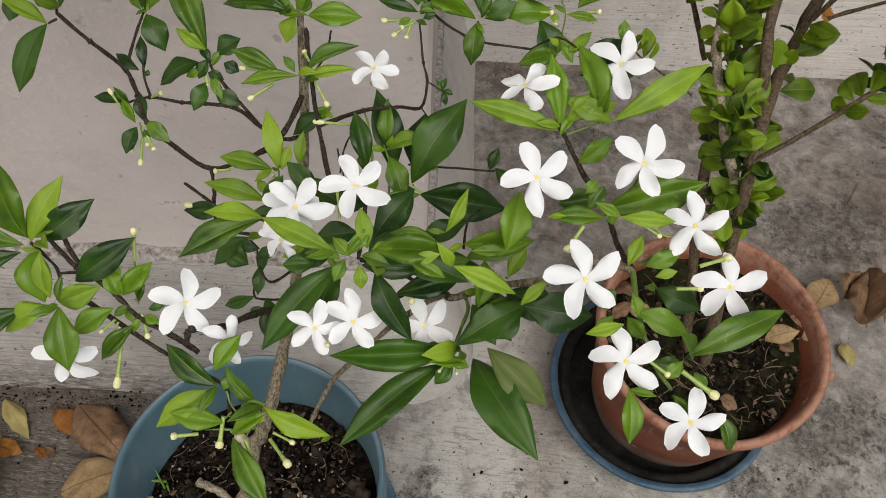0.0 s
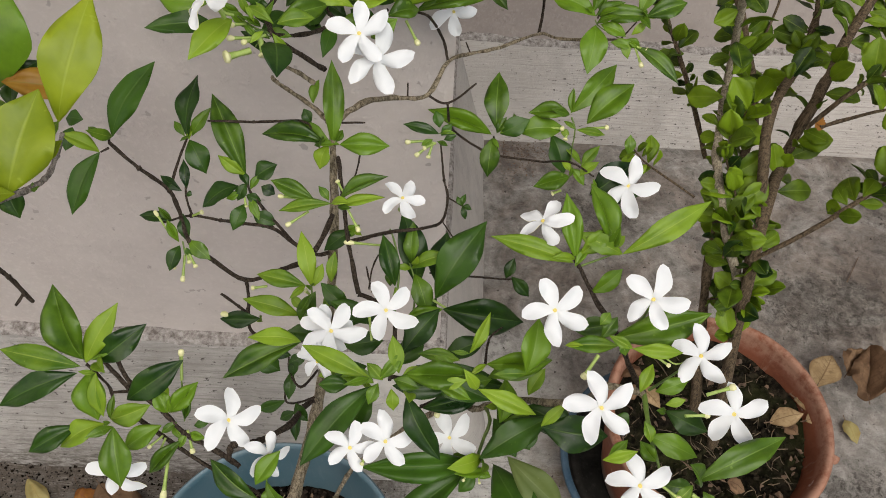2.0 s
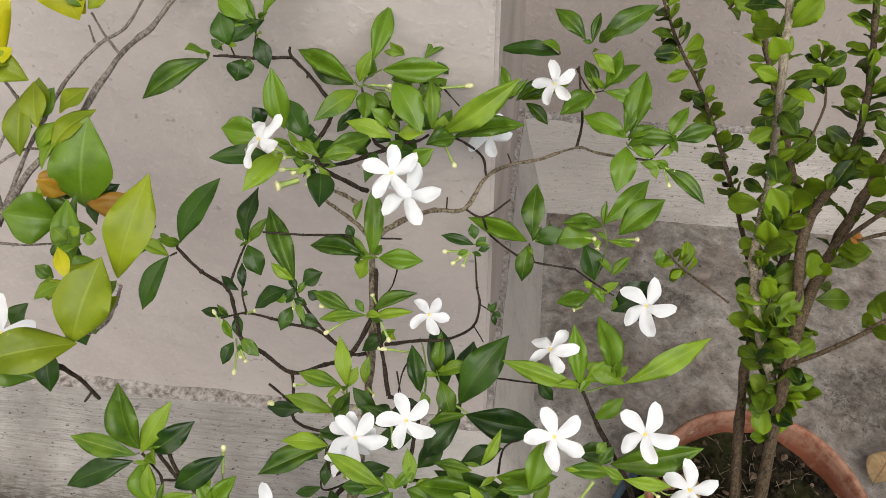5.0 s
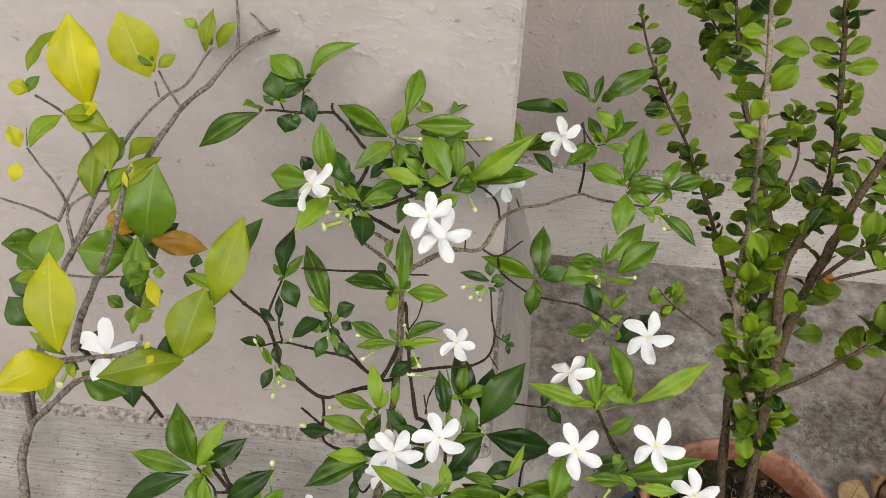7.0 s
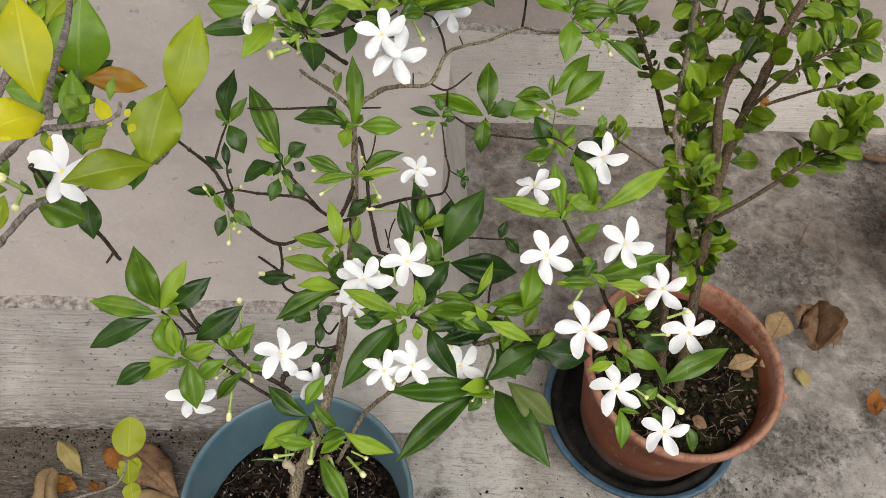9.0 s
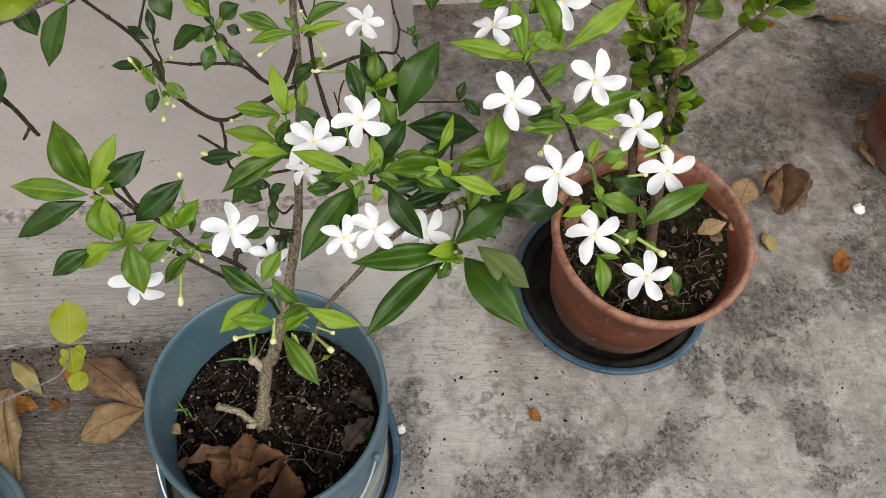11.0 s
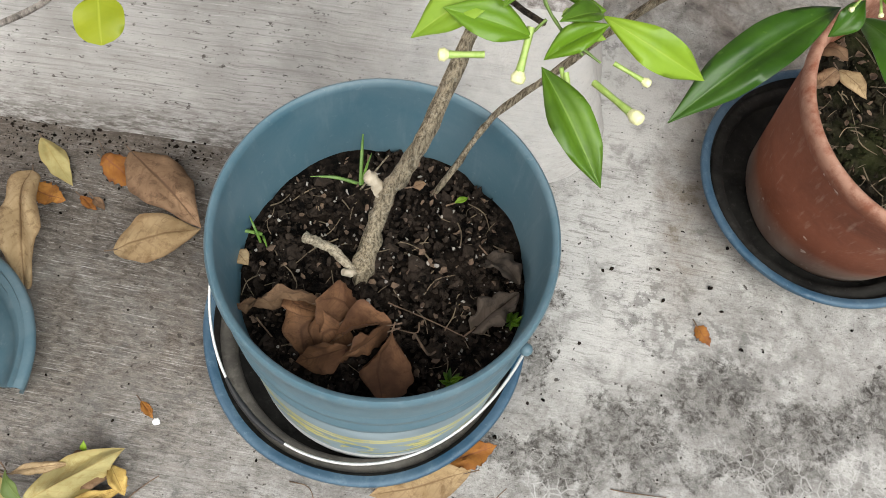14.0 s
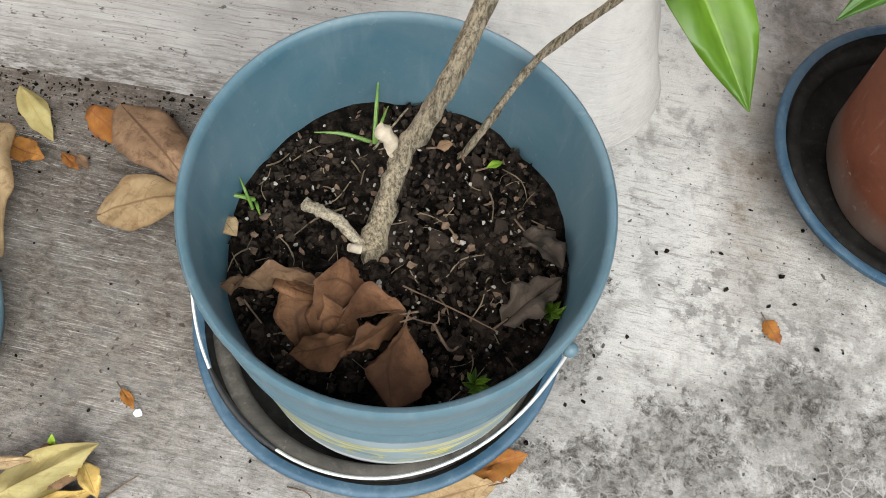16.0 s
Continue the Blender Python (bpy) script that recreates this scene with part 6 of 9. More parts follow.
leaf(jasmine, "young", (-0.109, 0.667, 0.887), (-0.117, 0.675, 0.899), 0.004, (0.44, -0.79, 0.90))
leaf(jasmine, "mid", (-0.100, 0.669, 0.872), (-0.112, 0.668, 0.880), 0.006, (0.17, -0.35, 0.71))
leaf(jasmine, "mid", (-0.120, 0.671, 0.884), (-0.107, 0.664, 0.875), 0.005, (0.08, -0.57, 0.74))
leaf(jasmine, "dark", (-0.114, 0.691, 0.885), (-0.115, 0.706, 0.887), 0.009, (0.55, -0.78, 0.90))
leaf(jasmine, "young", (-0.096, 0.665, 0.881), (-0.086, 0.664, 0.867), 0.007, (-0.05, -0.92, 0.73))
limb(jasmine, [(-0.098, 0.672, 0.874), (-0.112, 0.671, 0.880), (-0.117, 0.658, 0.899)], 0.0013, 0.0010, STALK)
bud(jasmine, (-0.105, 0.662, 0.877), (-0.100, 0.651, 0.870), 0.0142)
bud(jasmine, (-0.111, 0.654, 0.872), (-0.127, 0.641, 0.874), 0.0164)
bud(jasmine, (-0.105, 0.665, 0.876), (-0.127, 0.653, 0.882), 0.0077)
bud(jasmine, (-0.102, 0.667, 0.877), (-0.117, 0.654, 0.878), 0.0077)
bud(jasmine, (-0.113, 0.671, 0.883), (-0.126, 0.662, 0.887), 0.0077)
limb(jasmine, [(-0.100, 0.671, 0.873), (-0.104, 0.665, 0.876), (-0.108, 0.657, 0.873)], 0.0011, 0.0008, STALK)
leaf(jasmine, "dark", (-0.109, 0.698, 0.861), (-0.122, 0.704, 0.885), 0.014, (0.42, -0.82, 0.78))
leaf(jasmine, "dark", (-0.115, 0.693, 0.858), (-0.098, 0.717, 0.860), 0.015, (0.28, -0.93, 1.00))
leaf(jasmine, "mid", (-0.119, 0.676, 0.874), (-0.130, 0.672, 0.892), 0.009, (0.75, -0.51, 1.16))
leaf(jasmine, "dark", (-0.128, 0.685, 0.864), (-0.103, 0.677, 0.848), 0.010, (0.15, -0.37, 1.04))
leaf(jasmine, "mid", (-0.106, 0.679, 0.870), (-0.086, 0.679, 0.868), 0.009, (0.72, -0.58, 1.08))
leaf(jasmine, "young", (-0.102, 0.664, 0.883), (-0.110, 0.652, 0.880), 0.005, (0.04, -0.69, 0.67))
leaf(jasmine, "young", (-0.107, 0.673, 0.885), (-0.095, 0.678, 0.901), 0.005, (0.74, -0.76, 0.58))
leaf(jasmine, "mid", (-0.124, 0.680, 0.880), (-0.138, 0.678, 0.893), 0.008, (0.05, -0.49, 0.79))
leaf(jasmine, "mid", (-0.091, 0.762, 0.890), (-0.147, 0.779, 0.907), 0.019, (-0.08, -0.45, 0.77))
leaf(jasmine, "mid", (-0.094, 0.766, 0.885), (-0.142, 0.785, 0.900), 0.023, (0.02, -1.00, 0.55))
leaf(jasmine, "young", (-0.085, 0.756, 0.897), (-0.074, 0.768, 0.924), 0.013, (-0.02, -0.63, 0.61))
leaf(jasmine, "mid", (-0.080, 0.771, 0.891), (-0.076, 0.776, 0.910), 0.011, (0.25, -0.89, 1.11))
leaf(jasmine, "mid", (-0.074, 0.767, 0.913), (-0.068, 0.813, 0.939), 0.019, (0.29, -0.59, 0.75))
leaf(jasmine, "young", (-0.068, 0.782, 0.913), (-0.051, 0.783, 0.911), 0.007, (0.69, -0.78, 0.64))
leaf(jasmine, "young", (-0.065, 0.792, 0.916), (-0.053, 0.795, 0.901), 0.010, (-0.18, -0.82, 0.63))
leaf(jasmine, "mid", (-0.065, 0.764, 0.907), (-0.007, 0.774, 0.908), 0.022, (0.55, -0.75, 0.53))
leaf(jasmine, "mid", (-0.037, 0.802, 0.894), (-0.017, 0.848, 0.899), 0.018, (-0.03, -0.95, 0.64))
leaf(jasmine, "dark", (-0.027, 0.811, 0.886), (-0.017, 0.814, 0.870), 0.007, (0.52, -0.99, 0.53))
leaf(jasmine, "young", (-0.083, 0.746, 0.896), (-0.111, 0.704, 0.893), 0.019, (0.33, -0.44, 0.77))
leaf(jasmine, "mid", (-0.081, 0.756, 0.887), (-0.076, 0.733, 0.875), 0.020, (0.63, -0.64, 1.00))
leaf(jasmine, "mid", (-0.054, 0.759, 0.899), (-0.022, 0.722, 0.878), 0.027, (0.45, -0.75, 0.58))
leaf(jasmine, "mid", (-0.066, 0.767, 0.875), (-0.071, 0.759, 0.852), 0.015, (-0.02, -0.51, 1.07))
leaf(jasmine, "mid", (-0.063, 0.775, 0.870), (-0.042, 0.768, 0.850), 0.012, (0.09, -0.64, 1.01))
leaf(jasmine, "young", (-0.047, 0.722, 0.868), (-0.090, 0.724, 0.879), 0.016, (0.51, -0.69, 0.97))
leaf(jasmine, "mid", (-0.052, 0.739, 0.865), (-0.071, 0.737, 0.885), 0.015, (0.02, -0.46, 1.14))
leaf(jasmine, "young", (-0.045, 0.729, 0.866), (-0.020, 0.728, 0.874), 0.015, (0.64, -0.43, 0.97))
leaf(jasmine, "young", (-0.019, 0.746, 0.862), (-0.025, 0.777, 0.893), 0.015, (0.54, -0.95, 1.15))
leaf(jasmine, "mid", (-0.061, 0.760, 0.861), (-0.052, 0.752, 0.847), 0.013, (-0.16, -0.92, 0.93))
leaf(jasmine, "dark", (-0.085, 0.754, 0.868), (-0.099, 0.733, 0.865), 0.012, (0.49, -0.46, 0.68))
leaf(jasmine, "dark", (-0.091, 0.757, 0.861), (-0.109, 0.746, 0.844), 0.013, (-0.17, -0.46, 0.55))
leaf(jasmine, "dark", (-0.085, 0.765, 0.860), (-0.069, 0.772, 0.847), 0.016, (-0.08, -0.53, 1.01))
leaf(jasmine, "dark", (-0.073, 0.737, 0.848), (-0.100, 0.707, 0.858), 0.018, (0.30, -0.47, 0.69))
leaf(jasmine, "dark", (-0.066, 0.724, 0.846), (-0.067, 0.689, 0.842), 0.013, (0.40, -0.79, 1.12))
leaf(jasmine, "mid", (-0.034, 0.721, 0.840), (-0.013, 0.727, 0.857), 0.017, (0.45, -0.70, 0.91))
leaf(jasmine, "mid", (-0.023, 0.739, 0.849), (0.001, 0.755, 0.847), 0.020, (-0.23, -0.65, 0.88))
leaf(jasmine, "dark", (-0.059, 0.736, 0.841), (-0.037, 0.743, 0.833), 0.014, (0.33, -0.91, 0.80))
leaf(jasmine, "young", (-0.012, 0.767, 0.861), (-0.014, 0.760, 0.842), 0.018, (0.19, -1.03, 1.06))
leaf(jasmine, "mid", (-0.042, 0.797, 0.873), (-0.021, 0.797, 0.856), 0.015, (-0.17, -0.73, 0.75))
leaf(jasmine, "mid", (-0.036, 0.790, 0.863), (-0.018, 0.812, 0.866), 0.014, (0.02, -0.91, 0.83))
leaf(jasmine, "dark", (-0.078, 0.741, 0.850), (-0.086, 0.734, 0.833), 0.012, (-0.11, -0.93, 0.94))
leaf(jasmine, "dark", (-0.096, 0.730, 0.843), (-0.077, 0.736, 0.832), 0.011, (0.29, -0.72, 1.09))
leaf(jasmine, "dark", (-0.046, 0.777, 0.844), (-0.067, 0.779, 0.860), 0.021, (-0.18, -0.50, 0.67))
leaf(jasmine, "dark", (-0.066, 0.779, 0.853), (-0.083, 0.756, 0.845), 0.021, (0.54, -0.77, 1.02))
leaf(jasmine, "dark", (-0.041, 0.775, 0.832), (-0.024, 0.793, 0.848), 0.021, (0.54, -0.91, 0.66))
leaf(jasmine, "mid", (-0.045, 0.780, 0.862), (-0.020, 0.797, 0.867), 0.016, (0.06, -0.71, 1.08))
leaf(jasmine, "dark", (-0.058, 0.760, 0.837), (-0.035, 0.754, 0.824), 0.019, (-0.22, -0.82, 0.90))
leaf(jasmine, "young", (-0.013, 0.756, 0.848), (0.054, 0.784, 0.899), 0.024, (0.36, -0.73, 0.62))
leaf(jasmine, "mid", (-0.044, 0.782, 0.872), (-0.061, 0.794, 0.882), 0.013, (-0.02, -0.54, 0.75))
leaf(jasmine, "young", (-0.024, 0.742, 0.867), (-0.040, 0.748, 0.874), 0.011, (0.63, -0.65, 0.97))
leaf(jasmine, "mid", (-0.015, 0.755, 0.848), (-0.007, 0.779, 0.858), 0.012, (0.00, -0.47, 0.85))
leaf(jasmine, "young", (-0.044, 0.732, 0.865), (-0.058, 0.740, 0.874), 0.008, (0.04, -0.49, 1.04))
leaf(jasmine, "mid", (-0.046, 0.745, 0.844), (-0.059, 0.730, 0.838), 0.013, (0.16, -0.92, 1.04))
leaf(jasmine, "mid", (-0.064, 0.784, 0.881), (-0.042, 0.786, 0.889), 0.013, (0.38, -0.97, 0.57))
leaf(jasmine, "dark", (-0.083, 0.758, 0.843), (-0.060, 0.753, 0.834), 0.017, (0.54, -0.90, 1.10))
leaf(jasmine, "mid", (-0.075, 0.765, 0.879), (-0.058, 0.753, 0.875), 0.013, (0.32, -0.82, 0.90))
bud(jasmine, (-0.062, 0.759, 0.890), (-0.048, 0.754, 0.886), 0.0082)
bud(jasmine, (-0.053, 0.741, 0.872), (-0.049, 0.746, 0.882), 0.0093)
bud(jasmine, (-0.076, 0.759, 0.893), (-0.056, 0.760, 0.893), 0.0071)
flower(jasmine, (-0.131, 0.644, 0.923), (-0.62, -0.36, 0.69), (0.66, 0.5, 0.55), 0.047, 12)
limb(jasmine, [(-0.132, 0.648, 0.917), (-0.128, 0.656, 0.903), (-0.119, 0.657, 0.900)], 0.0021, 0.0017, BUD_TUBE)
leaf(jasmine, "mid", (-0.004, 0.767, 0.835), (0.060, 0.791, 0.840), 0.020)
bud(jasmine, (-0.025, 0.797, 0.866), (0.008, 0.807, 0.866), 0.0089)
bud(jasmine, (-0.011, 0.761, 0.830), (0.002, 0.747, 0.816), 0.0089)
leaf(jasmine, "mid", (0.020, 0.822, 0.814), (0.007, 0.858, 0.848), 0.013)
leaf(jasmine, "mid", (0.039, 0.839, 0.828), (0.018, 0.865, 0.852), 0.015)
leaf(jasmine, "dark", (-0.048, 0.840, 0.853), (-0.029, 0.843, 0.857), 0.009)
limb(jasmine, [(-0.023, 0.801, 0.868), (-0.002, 0.789, 0.855)], 0.0012, 0.0010)
limb(jasmine, [(0.021, 0.793, 0.855), (0.046, 0.803, 0.862)], 0.0014, 0.0010)
leaf(jasmine, "mid", (0.037, 0.905, 0.772), (0.075, 0.927, 0.784), 0.018)
leaf(jasmine, "young", (0.043, 0.909, 0.775), (0.092, 0.926, 0.785), 0.015)
leaf(jasmine, "mid", (0.048, 0.905, 0.771), (0.075, 0.892, 0.755), 0.015)
flower(jasmine, (0.027, 0.790, 0.822), (0.25, -0.75, 0.6), (0.1, -0.55, -0.8), 0.046, 10)
flower(jasmine, (-0.027, 0.644, 0.905), (0.127, -0.702, 0.700), (0.003, 0.706, 0.708), 0.046, 0)
flower(jasmine, (-0.015, 0.644, 0.885), (0.109, -0.690, 0.715), (0.420, 0.684, 0.596), 0.051, 0)
leaf(jasmine, "mid", (-0.200, 0.454, 0.747), (-0.222, 0.488, 0.788), 0.027)
leaf(jasmine, "young", (-0.198, 0.452, 0.746), (-0.179, 0.487, 0.775), 0.017)
leaf(jasmine, "dark", (-0.190, 0.454, 0.746), (-0.157, 0.477, 0.767), 0.020)
leaf(jasmine, "young", (-0.202, 0.450, 0.744), (-0.260, 0.453, 0.750), 0.018)
leaf(jasmine, "dark", (-0.204, 0.446, 0.741), (-0.257, 0.422, 0.724), 0.021)
leaf(jasmine, "mid", (-0.194, 0.449, 0.743), (-0.184, 0.420, 0.724), 0.024)
leaf(jasmine, "young", (-0.186, 0.443, 0.751), (-0.179, 0.421, 0.729), 0.014)
leaf(jasmine, "young", (-0.177, 0.423, 0.721), (-0.148, 0.432, 0.733), 0.017)
leaf(jasmine, "young", (-0.181, 0.420, 0.719), (-0.210, 0.403, 0.709), 0.019)
leaf(jasmine, "dark", (-0.200, 0.417, 0.717), (-0.231, 0.397, 0.708), 0.017)
leaf(jasmine, "mid", (-0.164, 0.409, 0.742), (-0.154, 0.377, 0.718), 0.021)
leaf(jasmine, "dark", (-0.167, 0.435, 0.730), (-0.127, 0.458, 0.756), 0.021)
limb(jasmine, [(-0.198, 0.452, 0.745), (-0.188, 0.446, 0.740), (-0.178, 0.438, 0.733), (-0.178, 0.424, 0.722)], 0.0018, 0.0014)
limb(jasmine, [(-0.188, 0.456, 0.748), (-0.167, 0.442, 0.736), (-0.162, 0.439, 0.733)], 0.0022, 0.0024)
limb(jasmine, [(-0.178, 0.438, 0.733), (-0.165, 0.440, 0.734)], 0.0016, 0.0016)
limb(jasmine, [(-0.180, 0.462, 0.751), (-0.165, 0.444, 0.739), (-0.140, 0.431, 0.727), (-0.123, 0.420, 0.719), (-0.101, 0.413, 0.713), (-0.090, 0.409, 0.710), (-0.081, 0.405, 0.707)], 0.0022, 0.0030)
limb(jasmine, [(-0.090, 0.409, 0.710), (-0.087, 0.417, 0.716), (-0.074, 0.429, 0.699), (-0.060, 0.453, 0.678), (-0.080, 0.533, 0.543), (-0.075, 0.548, 0.528)], 0.0030, 0.0042)
leaf(jasmine, "mid", (-0.124, 0.416, 0.716), (-0.145, 0.395, 0.700), 0.012)
leaf(jasmine, "mid", (-0.140, 0.423, 0.721), (-0.164, 0.405, 0.713), 0.016)
leaf(jasmine, "mid", (-0.137, 0.430, 0.726), (-0.146, 0.442, 0.738), 0.013)
leaf(jasmine, "mid", (-0.135, 0.431, 0.726), (-0.118, 0.451, 0.739), 0.014)
leaf(jasmine, "mid", (-0.124, 0.428, 0.724), (-0.123, 0.443, 0.738), 0.006)
leaf(jasmine, "dark", (-0.117, 0.425, 0.722), (-0.106, 0.428, 0.724), 0.006)
leaf(jasmine, "mid", (-0.129, 0.426, 0.723), (-0.139, 0.418, 0.719), 0.006)
leaf(jasmine, "mid", (-0.121, 0.421, 0.719), (-0.125, 0.411, 0.713), 0.006)
bud(jasmine, (-0.121, 0.422, 0.720), (-0.116, 0.410, 0.708), 0.0070)
bud(jasmine, (-0.132, 0.407, 0.711), (-0.133, 0.380, 0.690), 0.0085)
limb(jasmine, [(-0.124, 0.416, 0.716), (-0.132, 0.407, 0.710)], 0.0010, 0.0008, STALK)
bud(jasmine, (-0.131, 0.452, 0.736), (-0.134, 0.470, 0.749), 0.0080)
leaf(jasmine, "young", (-0.140, 0.437, 0.731), (-0.140, 0.447, 0.737), 0.006)
bud(jasmine, (-0.138, 0.417, 0.717), (-0.148, 0.409, 0.711), 0.0056)
bud(jasmine, (-0.136, 0.416, 0.716), (-0.139, 0.406, 0.711), 0.0056)
limb(jasmine, [(-0.131, 0.452, 0.736), (-0.127, 0.439, 0.731), (-0.124, 0.427, 0.723)], 0.0010, 0.0010, STALK)
leaf(jasmine, "mid", (-0.119, 0.421, 0.719), (-0.107, 0.418, 0.719), 0.007)
flower(jasmine, (-0.093, 0.431, 0.725), (0.322, -0.443, 0.837), (0.060, 0.892, 0.449), 0.045, 0)
flower(jasmine, (-0.062, 0.414, 0.712), (0.460, -0.524, 0.717), (0.341, 0.850, 0.402), 0.033, 0)
flower(jasmine, (-0.163, 0.389, 0.711), (0.130, -0.731, 0.670), (0.578, -0.493, -0.650), 0.041, 8)
leaf(jasmine, "mid", (-0.047, 0.479, 0.763), (-0.099, 0.452, 0.747), 0.020)
bud(jasmine, (-0.118, 0.563, 0.645), (-0.151, 0.564, 0.647), 0.0090)
leaf(jasmine, "dark", (-0.115, 0.564, 0.646), (-0.152, 0.562, 0.641), 0.016)
leaf(jasmine, "dark", (-0.094, 0.547, 0.634), (-0.122, 0.527, 0.616), 0.019)
leaf(jasmine, "dark", (-0.112, 0.537, 0.628), (-0.092, 0.528, 0.621), 0.019)
leaf(jasmine, "dark", (-0.082, 0.529, 0.621), (-0.081, 0.507, 0.609), 0.011)
leaf(jasmine, "dark", (-0.084, 0.507, 0.607), (-0.109, 0.499, 0.599), 0.011)
leaf(jasmine, "dark", (-0.075, 0.506, 0.606), (-0.062, 0.493, 0.600), 0.013)
leaf(jasmine, "dark", (-0.084, 0.540, 0.629), (-0.103, 0.541, 0.633), 0.011)
leaf(jasmine, "dark", (-0.080, 0.525, 0.618), (-0.079, 0.541, 0.629), 0.010)
leaf(jasmine, "dark", (-0.070, 0.503, 0.603), (-0.071, 0.479, 0.587), 0.011)
leaf(jasmine, "dark", (-0.087, 0.493, 0.597), (-0.074, 0.499, 0.604), 0.009)
leaf(jasmine, "dark", (-0.086, 0.534, 0.625), (-0.070, 0.542, 0.629), 0.011)
limb(jasmine, [(-0.075, 0.572, 0.545), (-0.072, 0.518, 0.614), (-0.084, 0.529, 0.621), (-0.087, 0.540, 0.629), (-0.104, 0.546, 0.633)], 0.0020, 0.0010)
limb(jasmine, [(-0.075, 0.550, 0.530), (-0.077, 0.506, 0.605), (-0.085, 0.509, 0.608), (-0.083, 0.529, 0.621)], 0.0018, 0.0010)
leaf(jasmine, "young", (0.008, 0.447, 0.782), (-0.040, 0.462, 0.789), 0.014)
leaf(jasmine, "young", (0.026, 0.456, 0.776), (0.019, 0.476, 0.791), 0.011)
leaf(jasmine, "mid", (0.013, 0.451, 0.773), (0.028, 0.468, 0.785), 0.009)
leaf(jasmine, "young", (0.010, 0.449, 0.771), (-0.005, 0.455, 0.779), 0.008)
leaf(jasmine, "mid", (0.030, 0.456, 0.776), (0.079, 0.458, 0.781), 0.019)
leaf(jasmine, "young", (0.035, 0.486, 0.752), (0.066, 0.487, 0.748), 0.011)
leaf(jasmine, "young", (0.072, 0.490, 0.754), (0.084, 0.515, 0.772), 0.009)
leaf(jasmine, "mid", (0.050, 0.454, 0.774), (0.076, 0.448, 0.765), 0.011)
leaf(jasmine, "young", (0.080, 0.453, 0.772), (0.121, 0.445, 0.760), 0.013)
leaf(jasmine, "mid", (0.085, 0.485, 0.750), (0.130, 0.491, 0.753), 0.018)
leaf(jasmine, "young", (0.117, 0.470, 0.739), (0.127, 0.486, 0.752), 0.011)
leaf(jasmine, "young", (0.022, 0.447, 0.770), (0.025, 0.436, 0.760), 0.009)
leaf(jasmine, "dark", (0.033, 0.443, 0.773), (0.060, 0.409, 0.751), 0.019)
leaf(jasmine, "dark", (0.007, 0.456, 0.753), (-0.036, 0.404, 0.724), 0.024)
leaf(jasmine, "dark", (0.007, 0.458, 0.742), (-0.006, 0.431, 0.727), 0.019)
leaf(jasmine, "dark", (0.021, 0.458, 0.753), (0.064, 0.465, 0.751), 0.018)
leaf(jasmine, "dark", (0.037, 0.471, 0.749), (0.091, 0.461, 0.742), 0.021)
leaf(jasmine, "mid", (0.013, 0.449, 0.772), (0.008, 0.436, 0.765), 0.009)
leaf(jasmine, "young", (0.016, 0.451, 0.773), (0.004, 0.459, 0.780), 0.009)
leaf(jasmine, "mid", (0.023, 0.452, 0.774), (0.041, 0.448, 0.773), 0.011)
leaf(jasmine, "young", (0.028, 0.454, 0.774), (0.043, 0.461, 0.778), 0.008)
leaf(jasmine, "dark", (-0.010, 0.460, 0.744), (-0.032, 0.457, 0.744), 0.013)
leaf(jasmine, "mid", (0.004, 0.455, 0.764), (-0.014, 0.454, 0.766), 0.009)
leaf(jasmine, "dark", (0.042, 0.463, 0.713), (0.087, 0.479, 0.719), 0.018)
leaf(jasmine, "young", (-0.034, 0.465, 0.741), (-0.020, 0.472, 0.744), 0.008)
leaf(jasmine, "young", (0.055, 0.447, 0.781), (0.072, 0.451, 0.787), 0.008)
leaf(jasmine, "mid", (0.064, 0.466, 0.769), (0.048, 0.473, 0.775), 0.009)
leaf(jasmine, "dark", (0.098, 0.477, 0.705), (0.128, 0.462, 0.698), 0.016)
leaf(jasmine, "mid", (0.068, 0.471, 0.741), (0.090, 0.478, 0.742), 0.011)
bud(jasmine, (0.096, 0.484, 0.749), (0.122, 0.488, 0.748), 0.0080)
bud(jasmine, (0.060, 0.478, 0.713), (0.052, 0.461, 0.704), 0.0080)
flower(jasmine, (0.022, 0.418, 0.750), (0.130, -0.463, 0.877), (0.188, 0.880, 0.437), 0.039, 0)
flower(jasmine, (-0.001, 0.412, 0.747), (0.088, -0.550, 0.831), (0.318, 0.806, 0.499), 0.034, 0)
flower(jasmine, (0.064, 0.451, 0.694), (0.042, -0.471, 0.881), (-0.417, 0.793, 0.444), 0.044, 0)
bud(jasmine, (0.011, 0.411, 0.746), (0.008, 0.402, 0.743), 0.0053)
leaf(jasmine, "dark", (0.086, 0.441, 0.681), (0.001, 0.423, 0.687), 0.023)
leaf(jasmine, "dark", (0.080, 0.440, 0.660), (0.013, 0.377, 0.639), 0.025)
leaf(jasmine, "dark", (0.101, 0.458, 0.637), (0.153, 0.382, 0.644), 0.034)
leaf(jasmine, "pale", (0.110, 0.454, 0.665), (0.158, 0.424, 0.643), 0.026)
leaf(jasmine, "mid", (0.118, 0.454, 0.689), (0.097, 0.474, 0.705), 0.020)
leaf(jasmine, "mid", (0.089, 0.442, 0.688), (0.133, 0.478, 0.709), 0.023)
leaf(jasmine, "dark", (0.124, 0.435, 0.764), (0.169, 0.435, 0.761), 0.026)
leaf(jasmine, "mid", (0.081, 0.440, 0.681), (0.065, 0.442, 0.682), 0.009)
leaf(jasmine, "mid", (0.085, 0.437, 0.679), (0.098, 0.431, 0.677), 0.009)
